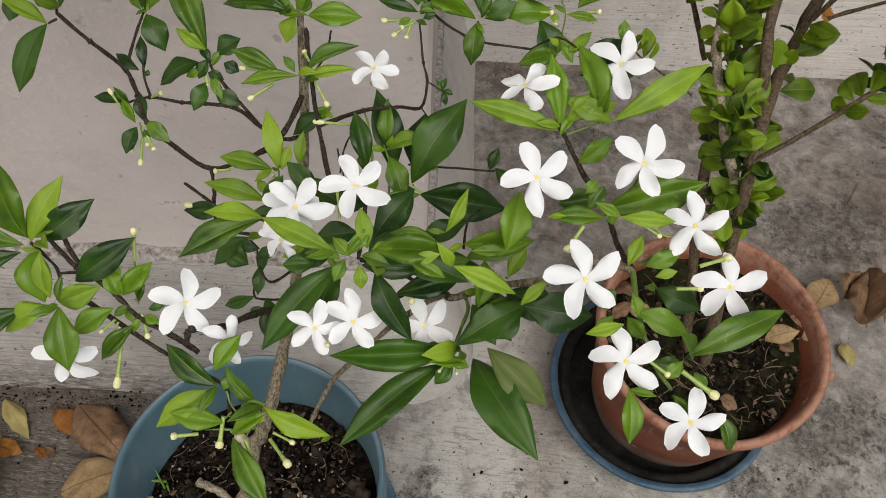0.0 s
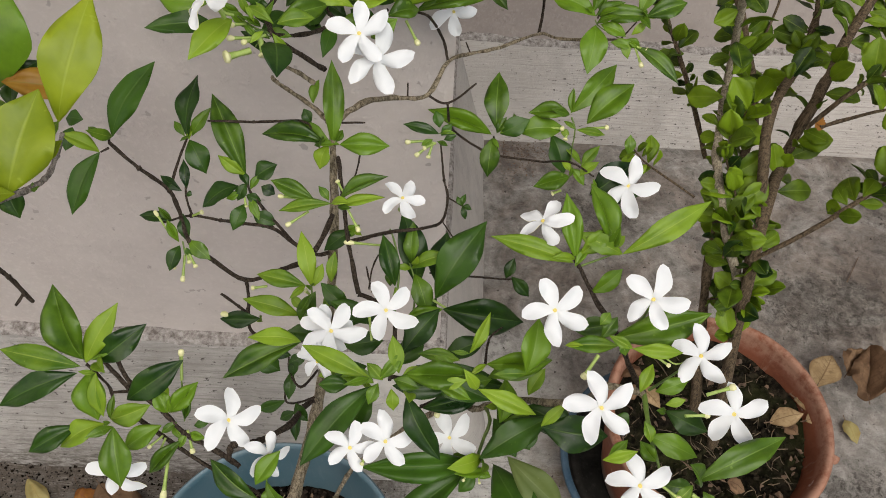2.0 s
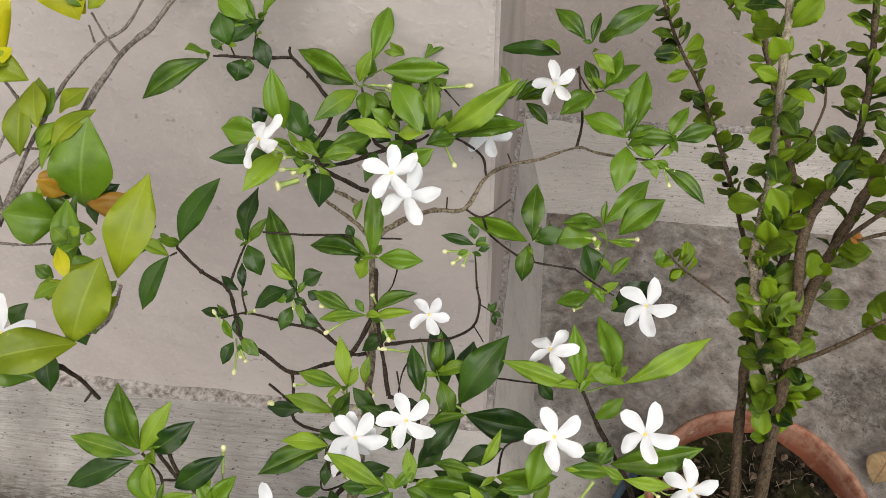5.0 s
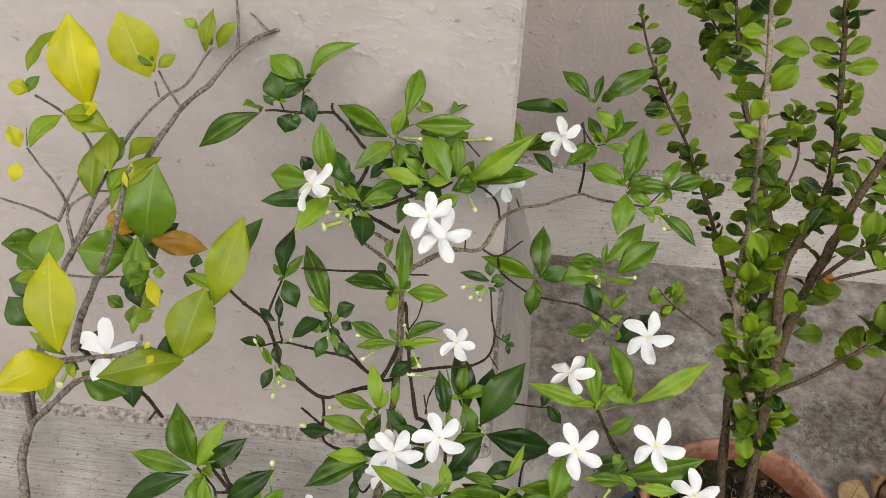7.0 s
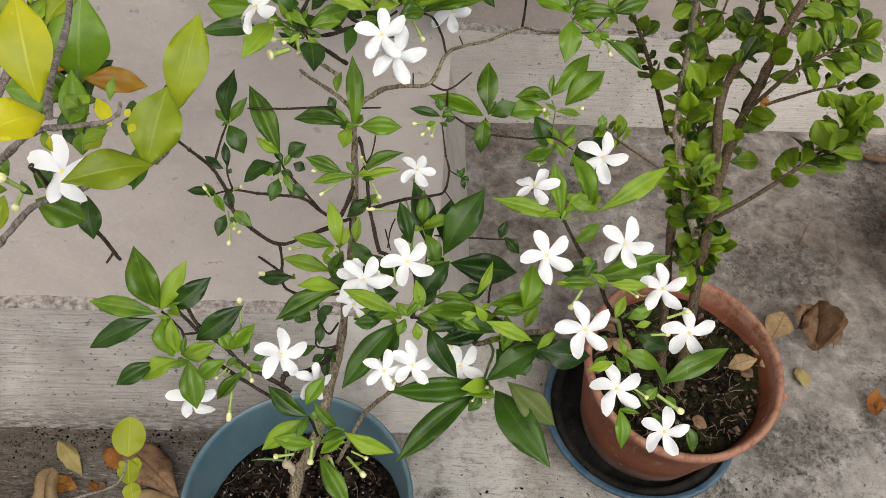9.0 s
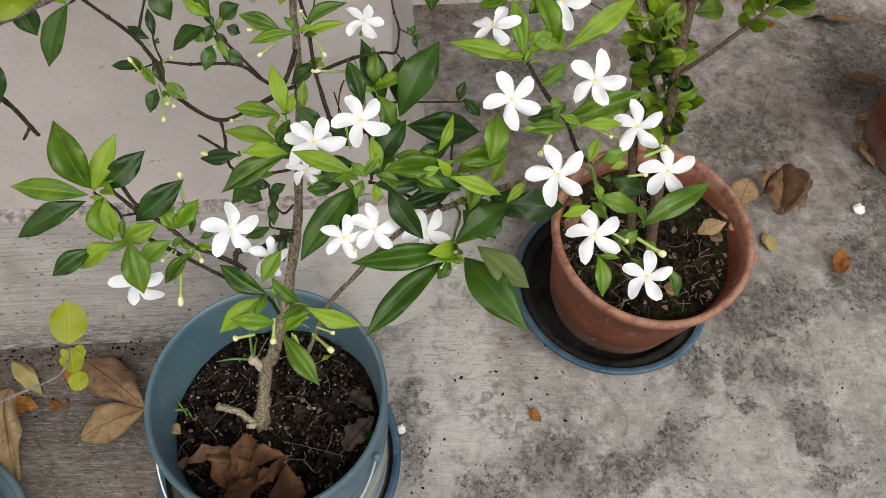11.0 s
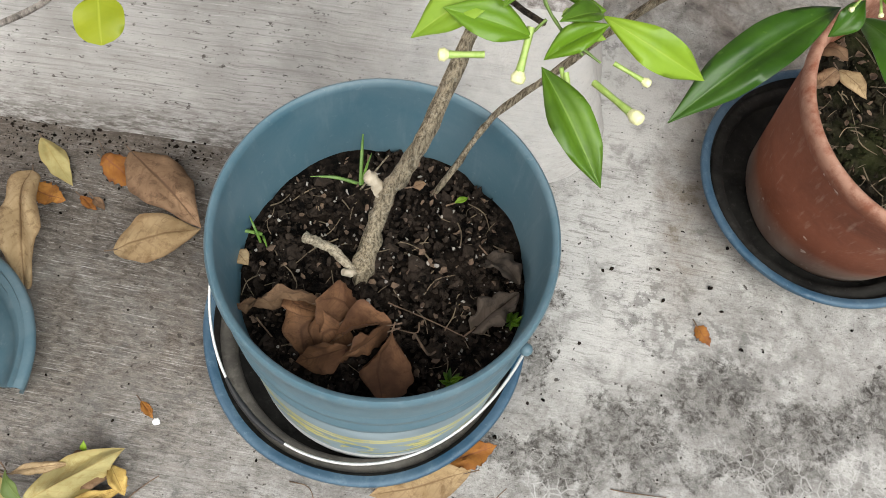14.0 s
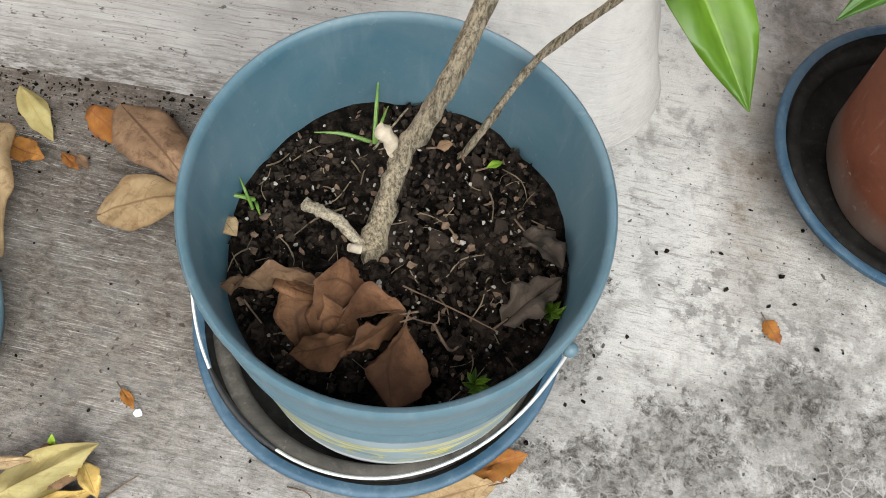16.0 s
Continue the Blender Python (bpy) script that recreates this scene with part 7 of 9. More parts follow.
leaf(jasmine, "young", (0.086, 0.434, 0.677), (0.080, 0.444, 0.683), 0.006)
bud(jasmine, (0.088, 0.434, 0.677), (0.090, 0.426, 0.673), 0.0040)
bud(jasmine, (0.082, 0.434, 0.677), (0.077, 0.427, 0.672), 0.0040)
leaf(jasmine, "dark", (0.075, 0.424, 0.658), (0.086, 0.438, 0.669), 0.012)
leaf(jasmine, "dark", (0.116, 0.458, 0.673), (0.131, 0.472, 0.685), 0.014)
leaf(jasmine, "dark", (0.127, 0.460, 0.668), (0.115, 0.474, 0.679), 0.010)
limb(jasmine, [(0.085, 0.437, 0.679), (0.089, 0.453, 0.689), (0.093, 0.467, 0.698), (0.088, 0.484, 0.687)], 0.0018, 0.0024, STALK)
leaf(jasmine, "young", (0.137, 0.538, 0.811), (0.078, 0.545, 0.822), 0.015)
leaf(jasmine, "mid", (0.138, 0.540, 0.813), (0.127, 0.575, 0.841), 0.015)
leaf(jasmine, "mid", (0.162, 0.549, 0.818), (0.144, 0.586, 0.841), 0.019)
leaf(jasmine, "young", (0.170, 0.546, 0.816), (0.228, 0.583, 0.839), 0.017)
leaf(jasmine, "young", (0.141, 0.543, 0.815), (0.160, 0.557, 0.830), 0.014)
leaf(jasmine, "young", (0.150, 0.552, 0.820), (0.168, 0.544, 0.817), 0.010)
leaf(jasmine, "mid", (0.151, 0.522, 0.800), (0.171, 0.537, 0.811), 0.013)
leaf(jasmine, "mid", (0.138, 0.535, 0.810), (0.147, 0.550, 0.817), 0.007)
leaf(jasmine, "young", (0.162, 0.547, 0.817), (0.171, 0.558, 0.822), 0.007)
limb(jasmine, [(0.141, 0.536, 0.810), (0.155, 0.542, 0.813), (0.165, 0.546, 0.816)], 0.0014, 0.0010, STALK)
flower(jasmine, (0.113, 0.557, 0.829), (-0.493, -0.118, 0.862), (0.424, 0.833, 0.356), 0.04, 4)
bud(jasmine, (0.126, 0.542, 0.814), (0.116, 0.550, 0.820), 0.0050)
leaf(jasmine, "mid", (0.166, 0.489, 0.797), (0.227, 0.503, 0.818), 0.023)
leaf(jasmine, "mid", (0.112, 0.470, 0.770), (0.117, 0.503, 0.790), 0.021)
leaf(jasmine, "young", (0.134, 0.478, 0.799), (0.169, 0.481, 0.801), 0.012)
leaf(jasmine, "young", (0.174, 0.469, 0.819), (0.206, 0.470, 0.819), 0.010)
leaf(jasmine, "young", (0.154, 0.486, 0.816), (0.160, 0.494, 0.820), 0.008)
leaf(jasmine, "mid", (0.141, 0.498, 0.788), (0.167, 0.504, 0.791), 0.016)
bud(jasmine, (0.155, 0.470, 0.805), (0.146, 0.456, 0.796), 0.0085)
leaf(jasmine, "young", (0.166, 0.472, 0.822), (0.170, 0.465, 0.816), 0.007)
leaf(jasmine, "mid", (0.157, 0.483, 0.805), (0.166, 0.495, 0.814), 0.010)
bud(jasmine, (0.189, 0.470, 0.812), (0.200, 0.465, 0.809), 0.0050)
limb(jasmine, [(0.195, 0.478, 0.805), (0.206, 0.472, 0.801), (0.220, 0.476, 0.809)], 0.0009, 0.0008, BUD_TUBE)
flower(jasmine, (0.124, 0.491, 0.820), (-0.074, -0.634, 0.770), (-0.416, 0.722, 0.554), 0.043, 0)
flower(jasmine, (0.184, 0.496, 0.837), (-0.198, -0.646, 0.737), (0.368, 0.648, 0.666), 0.042, 0)
flower(jasmine, (0.219, 0.473, 0.813), (-0.264, -0.583, 0.768), (0.204, 0.744, 0.636), 0.040, 0)
flower(jasmine, (0.156, 0.431, 0.808), (-0.145, -0.533, 0.833), (-0.020, 0.844, 0.537), 0.045, 0)
flower(jasmine, (0.239, 0.439, 0.804), (-0.307, -0.522, 0.796), (0.138, 0.803, 0.579), 0.040, 0)
flower(jasmine, (0.182, 0.391, 0.791), (-0.203, -0.448, 0.871), (-0.050, 0.893, 0.448), 0.041, 0)
flower(jasmine, (0.222, 0.368, 0.771), (-0.279, -0.384, 0.880), (0.293, 0.839, 0.459), 0.038, 0)
leaf(jasmine, "young", (0.183, 0.451, 0.796), (0.190, 0.468, 0.805), 0.009)
leaf(jasmine, "mid", (0.194, 0.455, 0.792), (0.214, 0.462, 0.800), 0.011)
leaf(jasmine, "dark", (0.204, 0.450, 0.777), (0.232, 0.441, 0.772), 0.017)
leaf(jasmine, "mid", (0.187, 0.425, 0.790), (0.221, 0.418, 0.781), 0.015)
leaf(jasmine, "young", (0.158, 0.401, 0.799), (0.178, 0.406, 0.806), 0.008)
leaf(jasmine, "mid", (0.214, 0.396, 0.794), (0.268, 0.426, 0.807), 0.017)
leaf(jasmine, "mid", (0.200, 0.401, 0.774), (0.220, 0.401, 0.772), 0.012)
leaf(jasmine, "young", (0.203, 0.385, 0.787), (0.213, 0.394, 0.794), 0.008)
leaf(jasmine, "mid", (0.185, 0.378, 0.783), (0.188, 0.352, 0.769), 0.013)
leaf(jasmine, "mid", (0.237, 0.374, 0.774), (0.246, 0.357, 0.761), 0.012)
leaf(jasmine, "mid", (0.195, 0.412, 0.781), (0.184, 0.422, 0.787), 0.010)
leaf(jasmine, "young", (0.196, 0.439, 0.806), (0.208, 0.442, 0.810), 0.006)
leaf(jasmine, "mid", (0.176, 0.421, 0.788), (0.165, 0.411, 0.782), 0.008)
leaf(jasmine, "dark", (0.180, 0.437, 0.774), (0.169, 0.441, 0.778), 0.014)
leaf(jasmine, "mid", (0.229, 0.404, 0.762), (0.237, 0.396, 0.757), 0.008)
leaf(jasmine, "young", (0.188, 0.417, 0.797), (0.183, 0.427, 0.805), 0.008)
bud(jasmine, (0.221, 0.447, 0.810), (0.238, 0.452, 0.816), 0.0080)
bud(jasmine, (0.214, 0.391, 0.787), (0.236, 0.381, 0.779), 0.0090)
bud(jasmine, (0.209, 0.435, 0.802), (0.225, 0.438, 0.801), 0.0070)
bud(jasmine, (0.195, 0.392, 0.792), (0.206, 0.385, 0.791), 0.0060)
leaf(jasmine, "mid", (0.213, 0.384, 0.770), (0.222, 0.373, 0.765), 0.007)
limb(jasmine, [(-0.163, 0.429, 0.717), (-0.109, 0.406, 0.702), (-0.089, 0.405, 0.679), (-0.067, 0.396, 0.675), (-0.053, 0.370, 0.696)], 0.0026, 0.0018)
leaf(jasmine, "mid", (-0.063, 0.384, 0.706), (-0.100, 0.404, 0.717), 0.018)
leaf(jasmine, "mid", (-0.066, 0.392, 0.711), (-0.052, 0.414, 0.723), 0.014)
leaf(jasmine, "young", (-0.065, 0.382, 0.705), (-0.100, 0.358, 0.688), 0.017)
leaf(jasmine, "mid", (-0.056, 0.365, 0.693), (-0.090, 0.364, 0.701), 0.015)
leaf(jasmine, "mid", (-0.059, 0.395, 0.713), (-0.036, 0.377, 0.699), 0.012)
leaf(jasmine, "young", (-0.032, 0.376, 0.699), (0.012, 0.367, 0.685), 0.015)
leaf(jasmine, "mid", (-0.050, 0.358, 0.686), (-0.020, 0.320, 0.672), 0.017)
leaf(jasmine, "mid", (-0.047, 0.373, 0.698), (-0.031, 0.378, 0.700), 0.009)
leaf(jasmine, "young", (-0.041, 0.370, 0.696), (-0.029, 0.368, 0.696), 0.005)
leaf(jasmine, "mid", (-0.059, 0.382, 0.704), (-0.055, 0.392, 0.710), 0.007)
bud(jasmine, (-0.072, 0.357, 0.688), (-0.089, 0.353, 0.688), 0.0085)
bud(jasmine, (-0.057, 0.368, 0.695), (-0.058, 0.351, 0.682), 0.0095)
bud(jasmine, (-0.046, 0.375, 0.699), (-0.034, 0.372, 0.692), 0.0090)
bud(jasmine, (-0.041, 0.357, 0.687), (-0.030, 0.336, 0.671), 0.0080)
bud(jasmine, (-0.028, 0.363, 0.676), (-0.010, 0.344, 0.684), 0.0090)
bud(jasmine, (-0.024, 0.363, 0.690), (-0.009, 0.358, 0.688), 0.0060)
bud(jasmine, (-0.043, 0.358, 0.688), (-0.038, 0.351, 0.678), 0.0060)
limb(jasmine, [(-0.057, 0.382, 0.704), (-0.052, 0.374, 0.699), (-0.043, 0.367, 0.694), (-0.036, 0.363, 0.691)], 0.0014, 0.0010, STALK)
limb(jasmine, [(-0.043, 0.367, 0.694), (-0.029, 0.362, 0.690)], 0.0010, 0.0008, STALK)
limb(jasmine, [(-0.052, 0.371, 0.697), (-0.057, 0.366, 0.693)], 0.0010, 0.0008, STALK)

# ---- lime shrub with sunlit-gold leaves in the side pot ----
shrub = tagged(empty("lime_shrub"), "young shrub with lime leaves, some coloured sunlit gold, and grey branches in the side pot", "shrub")
limb(shrub, [(-0.660, 0.305, 0.170), (-0.605, 0.330, 0.320), (-0.520, 0.385, 0.500), (-0.292, 0.353, 0.802), (-0.290, 0.389, 0.845), (-0.285, 0.397, 0.860), (-0.279, 0.405, 0.874)], 0.0061, 0.0041, GREY_BARK, "trunk", 11)
limb(shrub, [(-0.279, 0.405, 0.874), (-0.250, 0.404, 0.909), (-0.229, 0.413, 0.930), (-0.206, 0.418, 0.940), (-0.176, 0.422, 0.954), (-0.152, 0.429, 0.962), (-0.139, 0.435, 0.968), (-0.135, 0.445, 0.974), (-0.134, 0.455, 0.980)], 0.0038, 0.0016, GREY_BARK)
limb(shrub, [(-0.279, 0.405, 0.874), (-0.257, 0.398, 0.937), (-0.219, 0.368, 1.003), (-0.173, 0.347, 1.055), (-0.145, 0.336, 1.086), (-0.134, 0.335, 1.093), (-0.126, 0.339, 1.091), (-0.114, 0.345, 1.089), (-0.108, 0.350, 1.090), (-0.107, 0.354, 1.094)], 0.0036, 0.0011, GREY_BARK)
limb(shrub, [(-0.131, 0.337, 1.098), (-0.137, 0.351, 1.097), (-0.144, 0.377, 1.093), (-0.150, 0.404, 1.089), (-0.155, 0.431, 1.095), (-0.157, 0.445, 1.101), (-0.155, 0.452, 1.107)], 0.0029, 0.0020, GREY_BARK)
limb(shrub, [(-0.279, 0.405, 0.874), (-0.317, 0.454, 0.849), (-0.349, 0.532, 0.831), (-0.349, 0.508, 0.849), (-0.345, 0.540, 0.854), (-0.340, 0.579, 0.866), (-0.330, 0.614, 0.881), (-0.312, 0.648, 0.892), (-0.295, 0.679, 0.913), (-0.277, 0.715, 0.934), (-0.259, 0.740, 0.944), (-0.239, 0.771, 0.963), (-0.214, 0.794, 0.972), (-0.182, 0.820, 0.972), (-0.142, 0.849, 0.980)], 0.0055, 0.0025, GREY_BARK)
limb(shrub, [(-0.342, 0.570, 0.860), (-0.339, 0.601, 0.877), (-0.334, 0.633, 0.894), (-0.324, 0.656, 0.910), (-0.315, 0.684, 0.925), (-0.297, 0.715, 0.939), (-0.278, 0.732, 0.947), (-0.265, 0.752, 0.964), (-0.258, 0.761, 0.971)], 0.0032, 0.0015, GREY_BARK)
limb(shrub, [(-0.280, 0.714, 0.934), (-0.287, 0.715, 0.949), (-0.297, 0.722, 0.966)], 0.0019, 0.0014, GREY_BARK)
limb(shrub, [(-0.300, 0.715, 0.941), (-0.301, 0.718, 0.956)], 0.0015, 0.0011, GREY_BARK)
limb(shrub, [(-0.239, 0.772, 0.964), (-0.237, 0.779, 0.984), (-0.240, 0.792, 1.006)], 0.0026, 0.0021, GREY_BARK)
limb(shrub, [(-0.214, 0.795, 0.972), (-0.227, 0.798, 0.985), (-0.240, 0.800, 0.998)], 0.0019, 0.0015, GREY_BARK)
limb(shrub, [(-0.339, 0.577, 0.864), (-0.349, 0.598, 0.889), (-0.344, 0.610, 0.896), (-0.330, 0.624, 0.898), (-0.317, 0.633, 0.889)], 0.0025, 0.0014, GREY_BARK)
limb(shrub, [(-0.354, 0.590, 0.887), (-0.348, 0.616, 0.904), (-0.339, 0.639, 0.921), (-0.338, 0.650, 0.932)], 0.0022, 0.0015, GREY_BARK)
limb(shrub, [(-0.331, 0.639, 0.907), (-0.337, 0.647, 0.927), (-0.342, 0.648, 0.950), (-0.352, 0.644, 0.972), (-0.362, 0.636, 0.991)], 0.0021, 0.0014, GREY_BARK)
limb(shrub, [(-0.349, 0.604, 0.894), (-0.355, 0.607, 0.918), (-0.365, 0.611, 0.932), (-0.370, 0.611, 0.953)], 0.0020, 0.0012, GREY_BARK)
limb(shrub, [(-0.355, 0.591, 0.888), (-0.365, 0.584, 0.906), (-0.375, 0.575, 0.922), (-0.389, 0.571, 0.931)], 0.0019, 0.0012, GREY_BARK)
limb(shrub, [(-0.370, 0.612, 0.954), (-0.372, 0.622, 0.966)], 0.0010, 0.0007, GREY_BARK)
limb(shrub, [(-0.333, 0.592, 0.872), (-0.306, 0.600, 0.875), (-0.288, 0.594, 0.872), (-0.277, 0.577, 0.865), (-0.266, 0.543, 0.860)], 0.0019, 0.0012, GREY_BARK)
limb(shrub, [(-0.336, 0.555, 0.858), (-0.311, 0.558, 0.857), (-0.288, 0.569, 0.852)], 0.0017, 0.0011, GREY_BARK)
limb(shrub, [(-0.221, 0.423, 0.961), (-0.224, 0.435, 0.915), (-0.232, 0.460, 0.856), (-0.231, 0.469, 0.822), (-0.226, 0.469, 0.794)], 0.0030, 0.0024, TWIG)
limb(shrub, [(-0.229, 0.470, 0.802), (-0.235, 0.464, 0.795)], 0.0019, 0.0013)
leaf(shrub, "sunlit_gold", (-0.119, 0.319, 1.125), (-0.129, 0.348, 1.154), 0.0205, up=(0.25, -0.60, 0.75))
leaf(shrub, "sunlit_gold", (-0.119, 0.319, 1.118), (-0.135, 0.295, 1.127), 0.018, up=(0.10, -0.50, 0.85))
leaf(shrub, "sunlit_gold", (-0.132, 0.334, 1.091), (-0.131, 0.329, 1.085), 0.003)
leaf(shrub, "young", (-0.137, 0.338, 1.089), (-0.134, 0.332, 1.082), 0.005)
leaf(shrub, "olive", (-0.146, 0.345, 1.079), (-0.162, 0.347, 1.092), 0.006)
leaf(shrub, "young", (-0.111, 0.353, 1.095), (-0.110, 0.361, 1.102), 0.004)
leaf(shrub, "sunlit_gold", (-0.105, 0.350, 1.089), (-0.103, 0.353, 1.091), 0.003)
leaf(shrub, "sunlit_gold", (-0.103, 0.345, 1.084), (-0.101, 0.349, 1.086), 0.004)
leaf(shrub, "sunlit_gold", (-0.155, 0.447, 1.102), (-0.155, 0.454, 1.109), 0.003)
leaf(shrub, "sunlit_gold", (-0.153, 0.440, 1.102), (-0.156, 0.446, 1.109), 0.003)
leaf(shrub, "olive", (-0.132, 0.453, 0.989), (-0.121, 0.499, 1.029), 0.026, up=(0.25, -0.60, 0.75))
leaf(shrub, "olive", (-0.139, 0.410, 0.985), (-0.131, 0.449, 1.013), 0.031, up=(0.25, -0.60, 0.75))
leaf(shrub, "olive", (-0.134, 0.409, 0.988), (-0.174, 0.380, 1.001), 0.024, up=(0.00, -0.45, 0.90))
leaf(shrub, "young", (-0.131, 0.438, 0.990), (-0.127, 0.447, 0.996), 0.010)
leaf(shrub, "olive", (-0.133, 0.430, 0.984), (-0.125, 0.441, 0.990), 0.010)
leaf(shrub, "mid", (-0.141, 0.432, 0.966), (-0.145, 0.430, 0.965), 0.005)
leaf(shrub, "mid", (-0.283, 0.604, 0.858), (-0.275, 0.643, 0.925), 0.050, up=(0.25, -0.60, 0.75))
leaf(shrub, "olive", (-0.303, 0.620, 0.905), (-0.275, 0.655, 0.922), 0.023, up=(0.00, -0.20, 0.95))
leaf(shrub, "dark", (-0.274, 0.613, 0.861), (-0.260, 0.627, 0.867), 0.011)
leaf(shrub, "rust", (-0.277, 0.601, 0.867), (-0.230, 0.614, 0.852), 0.024, up=(0.00, -0.50, 0.85))
leaf(shrub, "rust", (-0.301, 0.619, 0.888), (-0.308, 0.597, 0.873), 0.023)
leaf(shrub, "mid", (-0.286, 0.577, 0.871), (-0.323, 0.564, 0.886), 0.042, up=(0.05, -0.70, 0.70))
leaf(shrub, "olive", (-0.316, 0.593, 0.875), (-0.302, 0.608, 0.879), 0.013)
leaf(shrub, "mid", (-0.348, 0.564, 0.889), (-0.378, 0.546, 0.900), 0.024)
leaf(shrub, "dark", (-0.300, 0.488, 0.927), (-0.318, 0.484, 0.938), 0.020)
leaf(shrub, "dark", (-0.287, 0.457, 0.924), (-0.305, 0.465, 0.943), 0.023)
leaf(shrub, "olive", (-0.279, 0.476, 0.960), (-0.292, 0.466, 0.963), 0.012)
leaf(shrub, "young", (-0.246, 0.448, 1.002), (-0.243, 0.475, 1.022), 0.022, up=(0.25, -0.60, 0.75))
leaf(shrub, "young", (-0.244, 0.444, 0.998), (-0.249, 0.432, 0.993), 0.010)
leaf(shrub, "olive", (-0.328, 0.612, 0.901), (-0.329, 0.646, 0.937), 0.024)
leaf(shrub, "olive", (-0.320, 0.649, 0.916), (-0.325, 0.666, 0.939), 0.018)
leaf(shrub, "mid", (-0.327, 0.641, 0.913), (-0.315, 0.666, 0.930), 0.020)
leaf(shrub, "olive", (-0.305, 0.648, 0.919), (-0.286, 0.671, 0.930), 0.020, up=(0.00, -0.20, 0.95))
leaf(shrub, "young", (-0.316, 0.621, 0.901), (-0.306, 0.643, 0.915), 0.016)
leaf(shrub, "mid", (-0.263, 0.544, 0.859), (-0.272, 0.581, 0.895), 0.023, up=(0.25, -0.60, 0.75))
leaf(shrub, "mid", (-0.265, 0.563, 0.861), (-0.272, 0.593, 0.890), 0.013)
leaf(shrub, "young", (-0.257, 0.548, 0.886), (-0.268, 0.551, 0.895), 0.013)
leaf(shrub, "young", (-0.255, 0.551, 0.887), (-0.251, 0.558, 0.891), 0.013)
leaf(shrub, "young", (-0.248, 0.552, 0.884), (-0.239, 0.556, 0.882), 0.011)
leaf(shrub, "mid", (-0.248, 0.527, 0.879), (-0.233, 0.539, 0.879), 0.013)
leaf(shrub, "olive", (-0.218, 0.475, 0.920), (-0.208, 0.488, 0.923), 0.014)
leaf(shrub, "young", (-0.223, 0.478, 0.911), (-0.225, 0.491, 0.921), 0.013)
leaf(shrub, "dark", (-0.273, 0.548, 0.854), (-0.280, 0.562, 0.870), 0.013)
leaf(shrub, "mid", (-0.273, 0.532, 0.856), (-0.286, 0.534, 0.866), 0.012)
leaf(shrub, "sunlit_gold", (-0.316, 0.637, 0.985), (-0.332, 0.674, 1.050), 0.041, up=(0.25, -0.60, 0.75))
leaf(shrub, "olive", (-0.305, 0.628, 0.983), (-0.326, 0.618, 0.989), 0.019, up=(0.00, -0.20, 0.95))
leaf(shrub, "sunlit_gold", (-0.316, 0.622, 0.986), (-0.306, 0.636, 0.992), 0.016)
leaf(shrub, "young", (-0.357, 0.600, 0.964), (-0.338, 0.630, 0.979), 0.019, up=(0.00, -0.30, 0.95))
leaf(shrub, "sunlit_gold", (-0.294, 0.701, 0.973), (-0.319, 0.722, 1.025), 0.044, up=(0.25, -0.60, 0.75))
leaf(shrub, "sunlit_gold", (-0.295, 0.713, 0.971), (-0.319, 0.716, 0.997), 0.029, up=(0.25, -0.60, 0.75))
leaf(shrub, "olive", (-0.288, 0.709, 0.979), (-0.275, 0.722, 0.986), 0.012)
leaf(shrub, "young", (-0.290, 0.709, 0.980), (-0.305, 0.710, 0.995), 0.013)
leaf(shrub, "olive", (-0.362, 0.639, 1.013), (-0.345, 0.669, 1.035), 0.017)
leaf(shrub, "sunlit_gold", (-0.360, 0.630, 1.000), (-0.374, 0.625, 1.008), 0.014)
leaf(shrub, "young", (-0.361, 0.629, 0.999), (-0.354, 0.641, 1.008), 0.011)
leaf(shrub, "sunlit_gold", (-0.369, 0.603, 0.960), (-0.377, 0.611, 0.977), 0.014)
leaf(shrub, "sunlit_gold", (-0.370, 0.582, 0.940), (-0.369, 0.594, 0.952), 0.012)
leaf(shrub, "olive", (-0.264, 0.755, 0.968), (-0.259, 0.780, 1.001), 0.016)
leaf(shrub, "young", (-0.258, 0.762, 0.973), (-0.271, 0.763, 0.984), 0.012)
leaf(shrub, "olive", (-0.253, 0.762, 0.970), (-0.240, 0.781, 0.988), 0.020)
leaf(shrub, "young", (-0.271, 0.765, 0.987), (-0.283, 0.764, 0.996), 0.010)
leaf(shrub, "mid", (-0.232, 0.424, 0.925), (-0.202, 0.423, 0.908), 0.024, up=(0.10, -0.50, 0.85))
leaf(shrub, "dark", (-0.216, 0.453, 0.897), (-0.210, 0.430, 0.876), 0.017, up=(0.25, -0.60, 0.75))
leaf(shrub, "dark", (-0.181, 0.458, 0.937), (-0.173, 0.444, 0.922), 0.016)
leaf(shrub, "olive", (-0.243, 0.414, 0.940), (-0.244, 0.395, 0.927), 0.013)
leaf(shrub, "mid", (-0.242, 0.418, 0.941), (-0.255, 0.410, 0.945), 0.010)
leaf(shrub, "young", (-0.204, 0.455, 0.948), (-0.190, 0.468, 0.951), 0.010)
leaf(shrub, "mid", (-0.235, 0.425, 0.943), (-0.228, 0.420, 0.935), 0.007)
leaf(shrub, "mid", (-0.251, 0.436, 0.933), (-0.261, 0.444, 0.946), 0.013)
leaf(shrub, "dark", (-0.286, 0.460, 0.919), (-0.297, 0.468, 0.933), 0.019)
flower(shrub, (-0.203, 0.424, 0.957), (-0.10, -0.70, 0.70), (0.10, 0.75, 0.65), 0.046, 6)
bud(shrub, (-0.226, 0.413, 0.949), (-0.232, 0.406, 0.969), 0.0110)
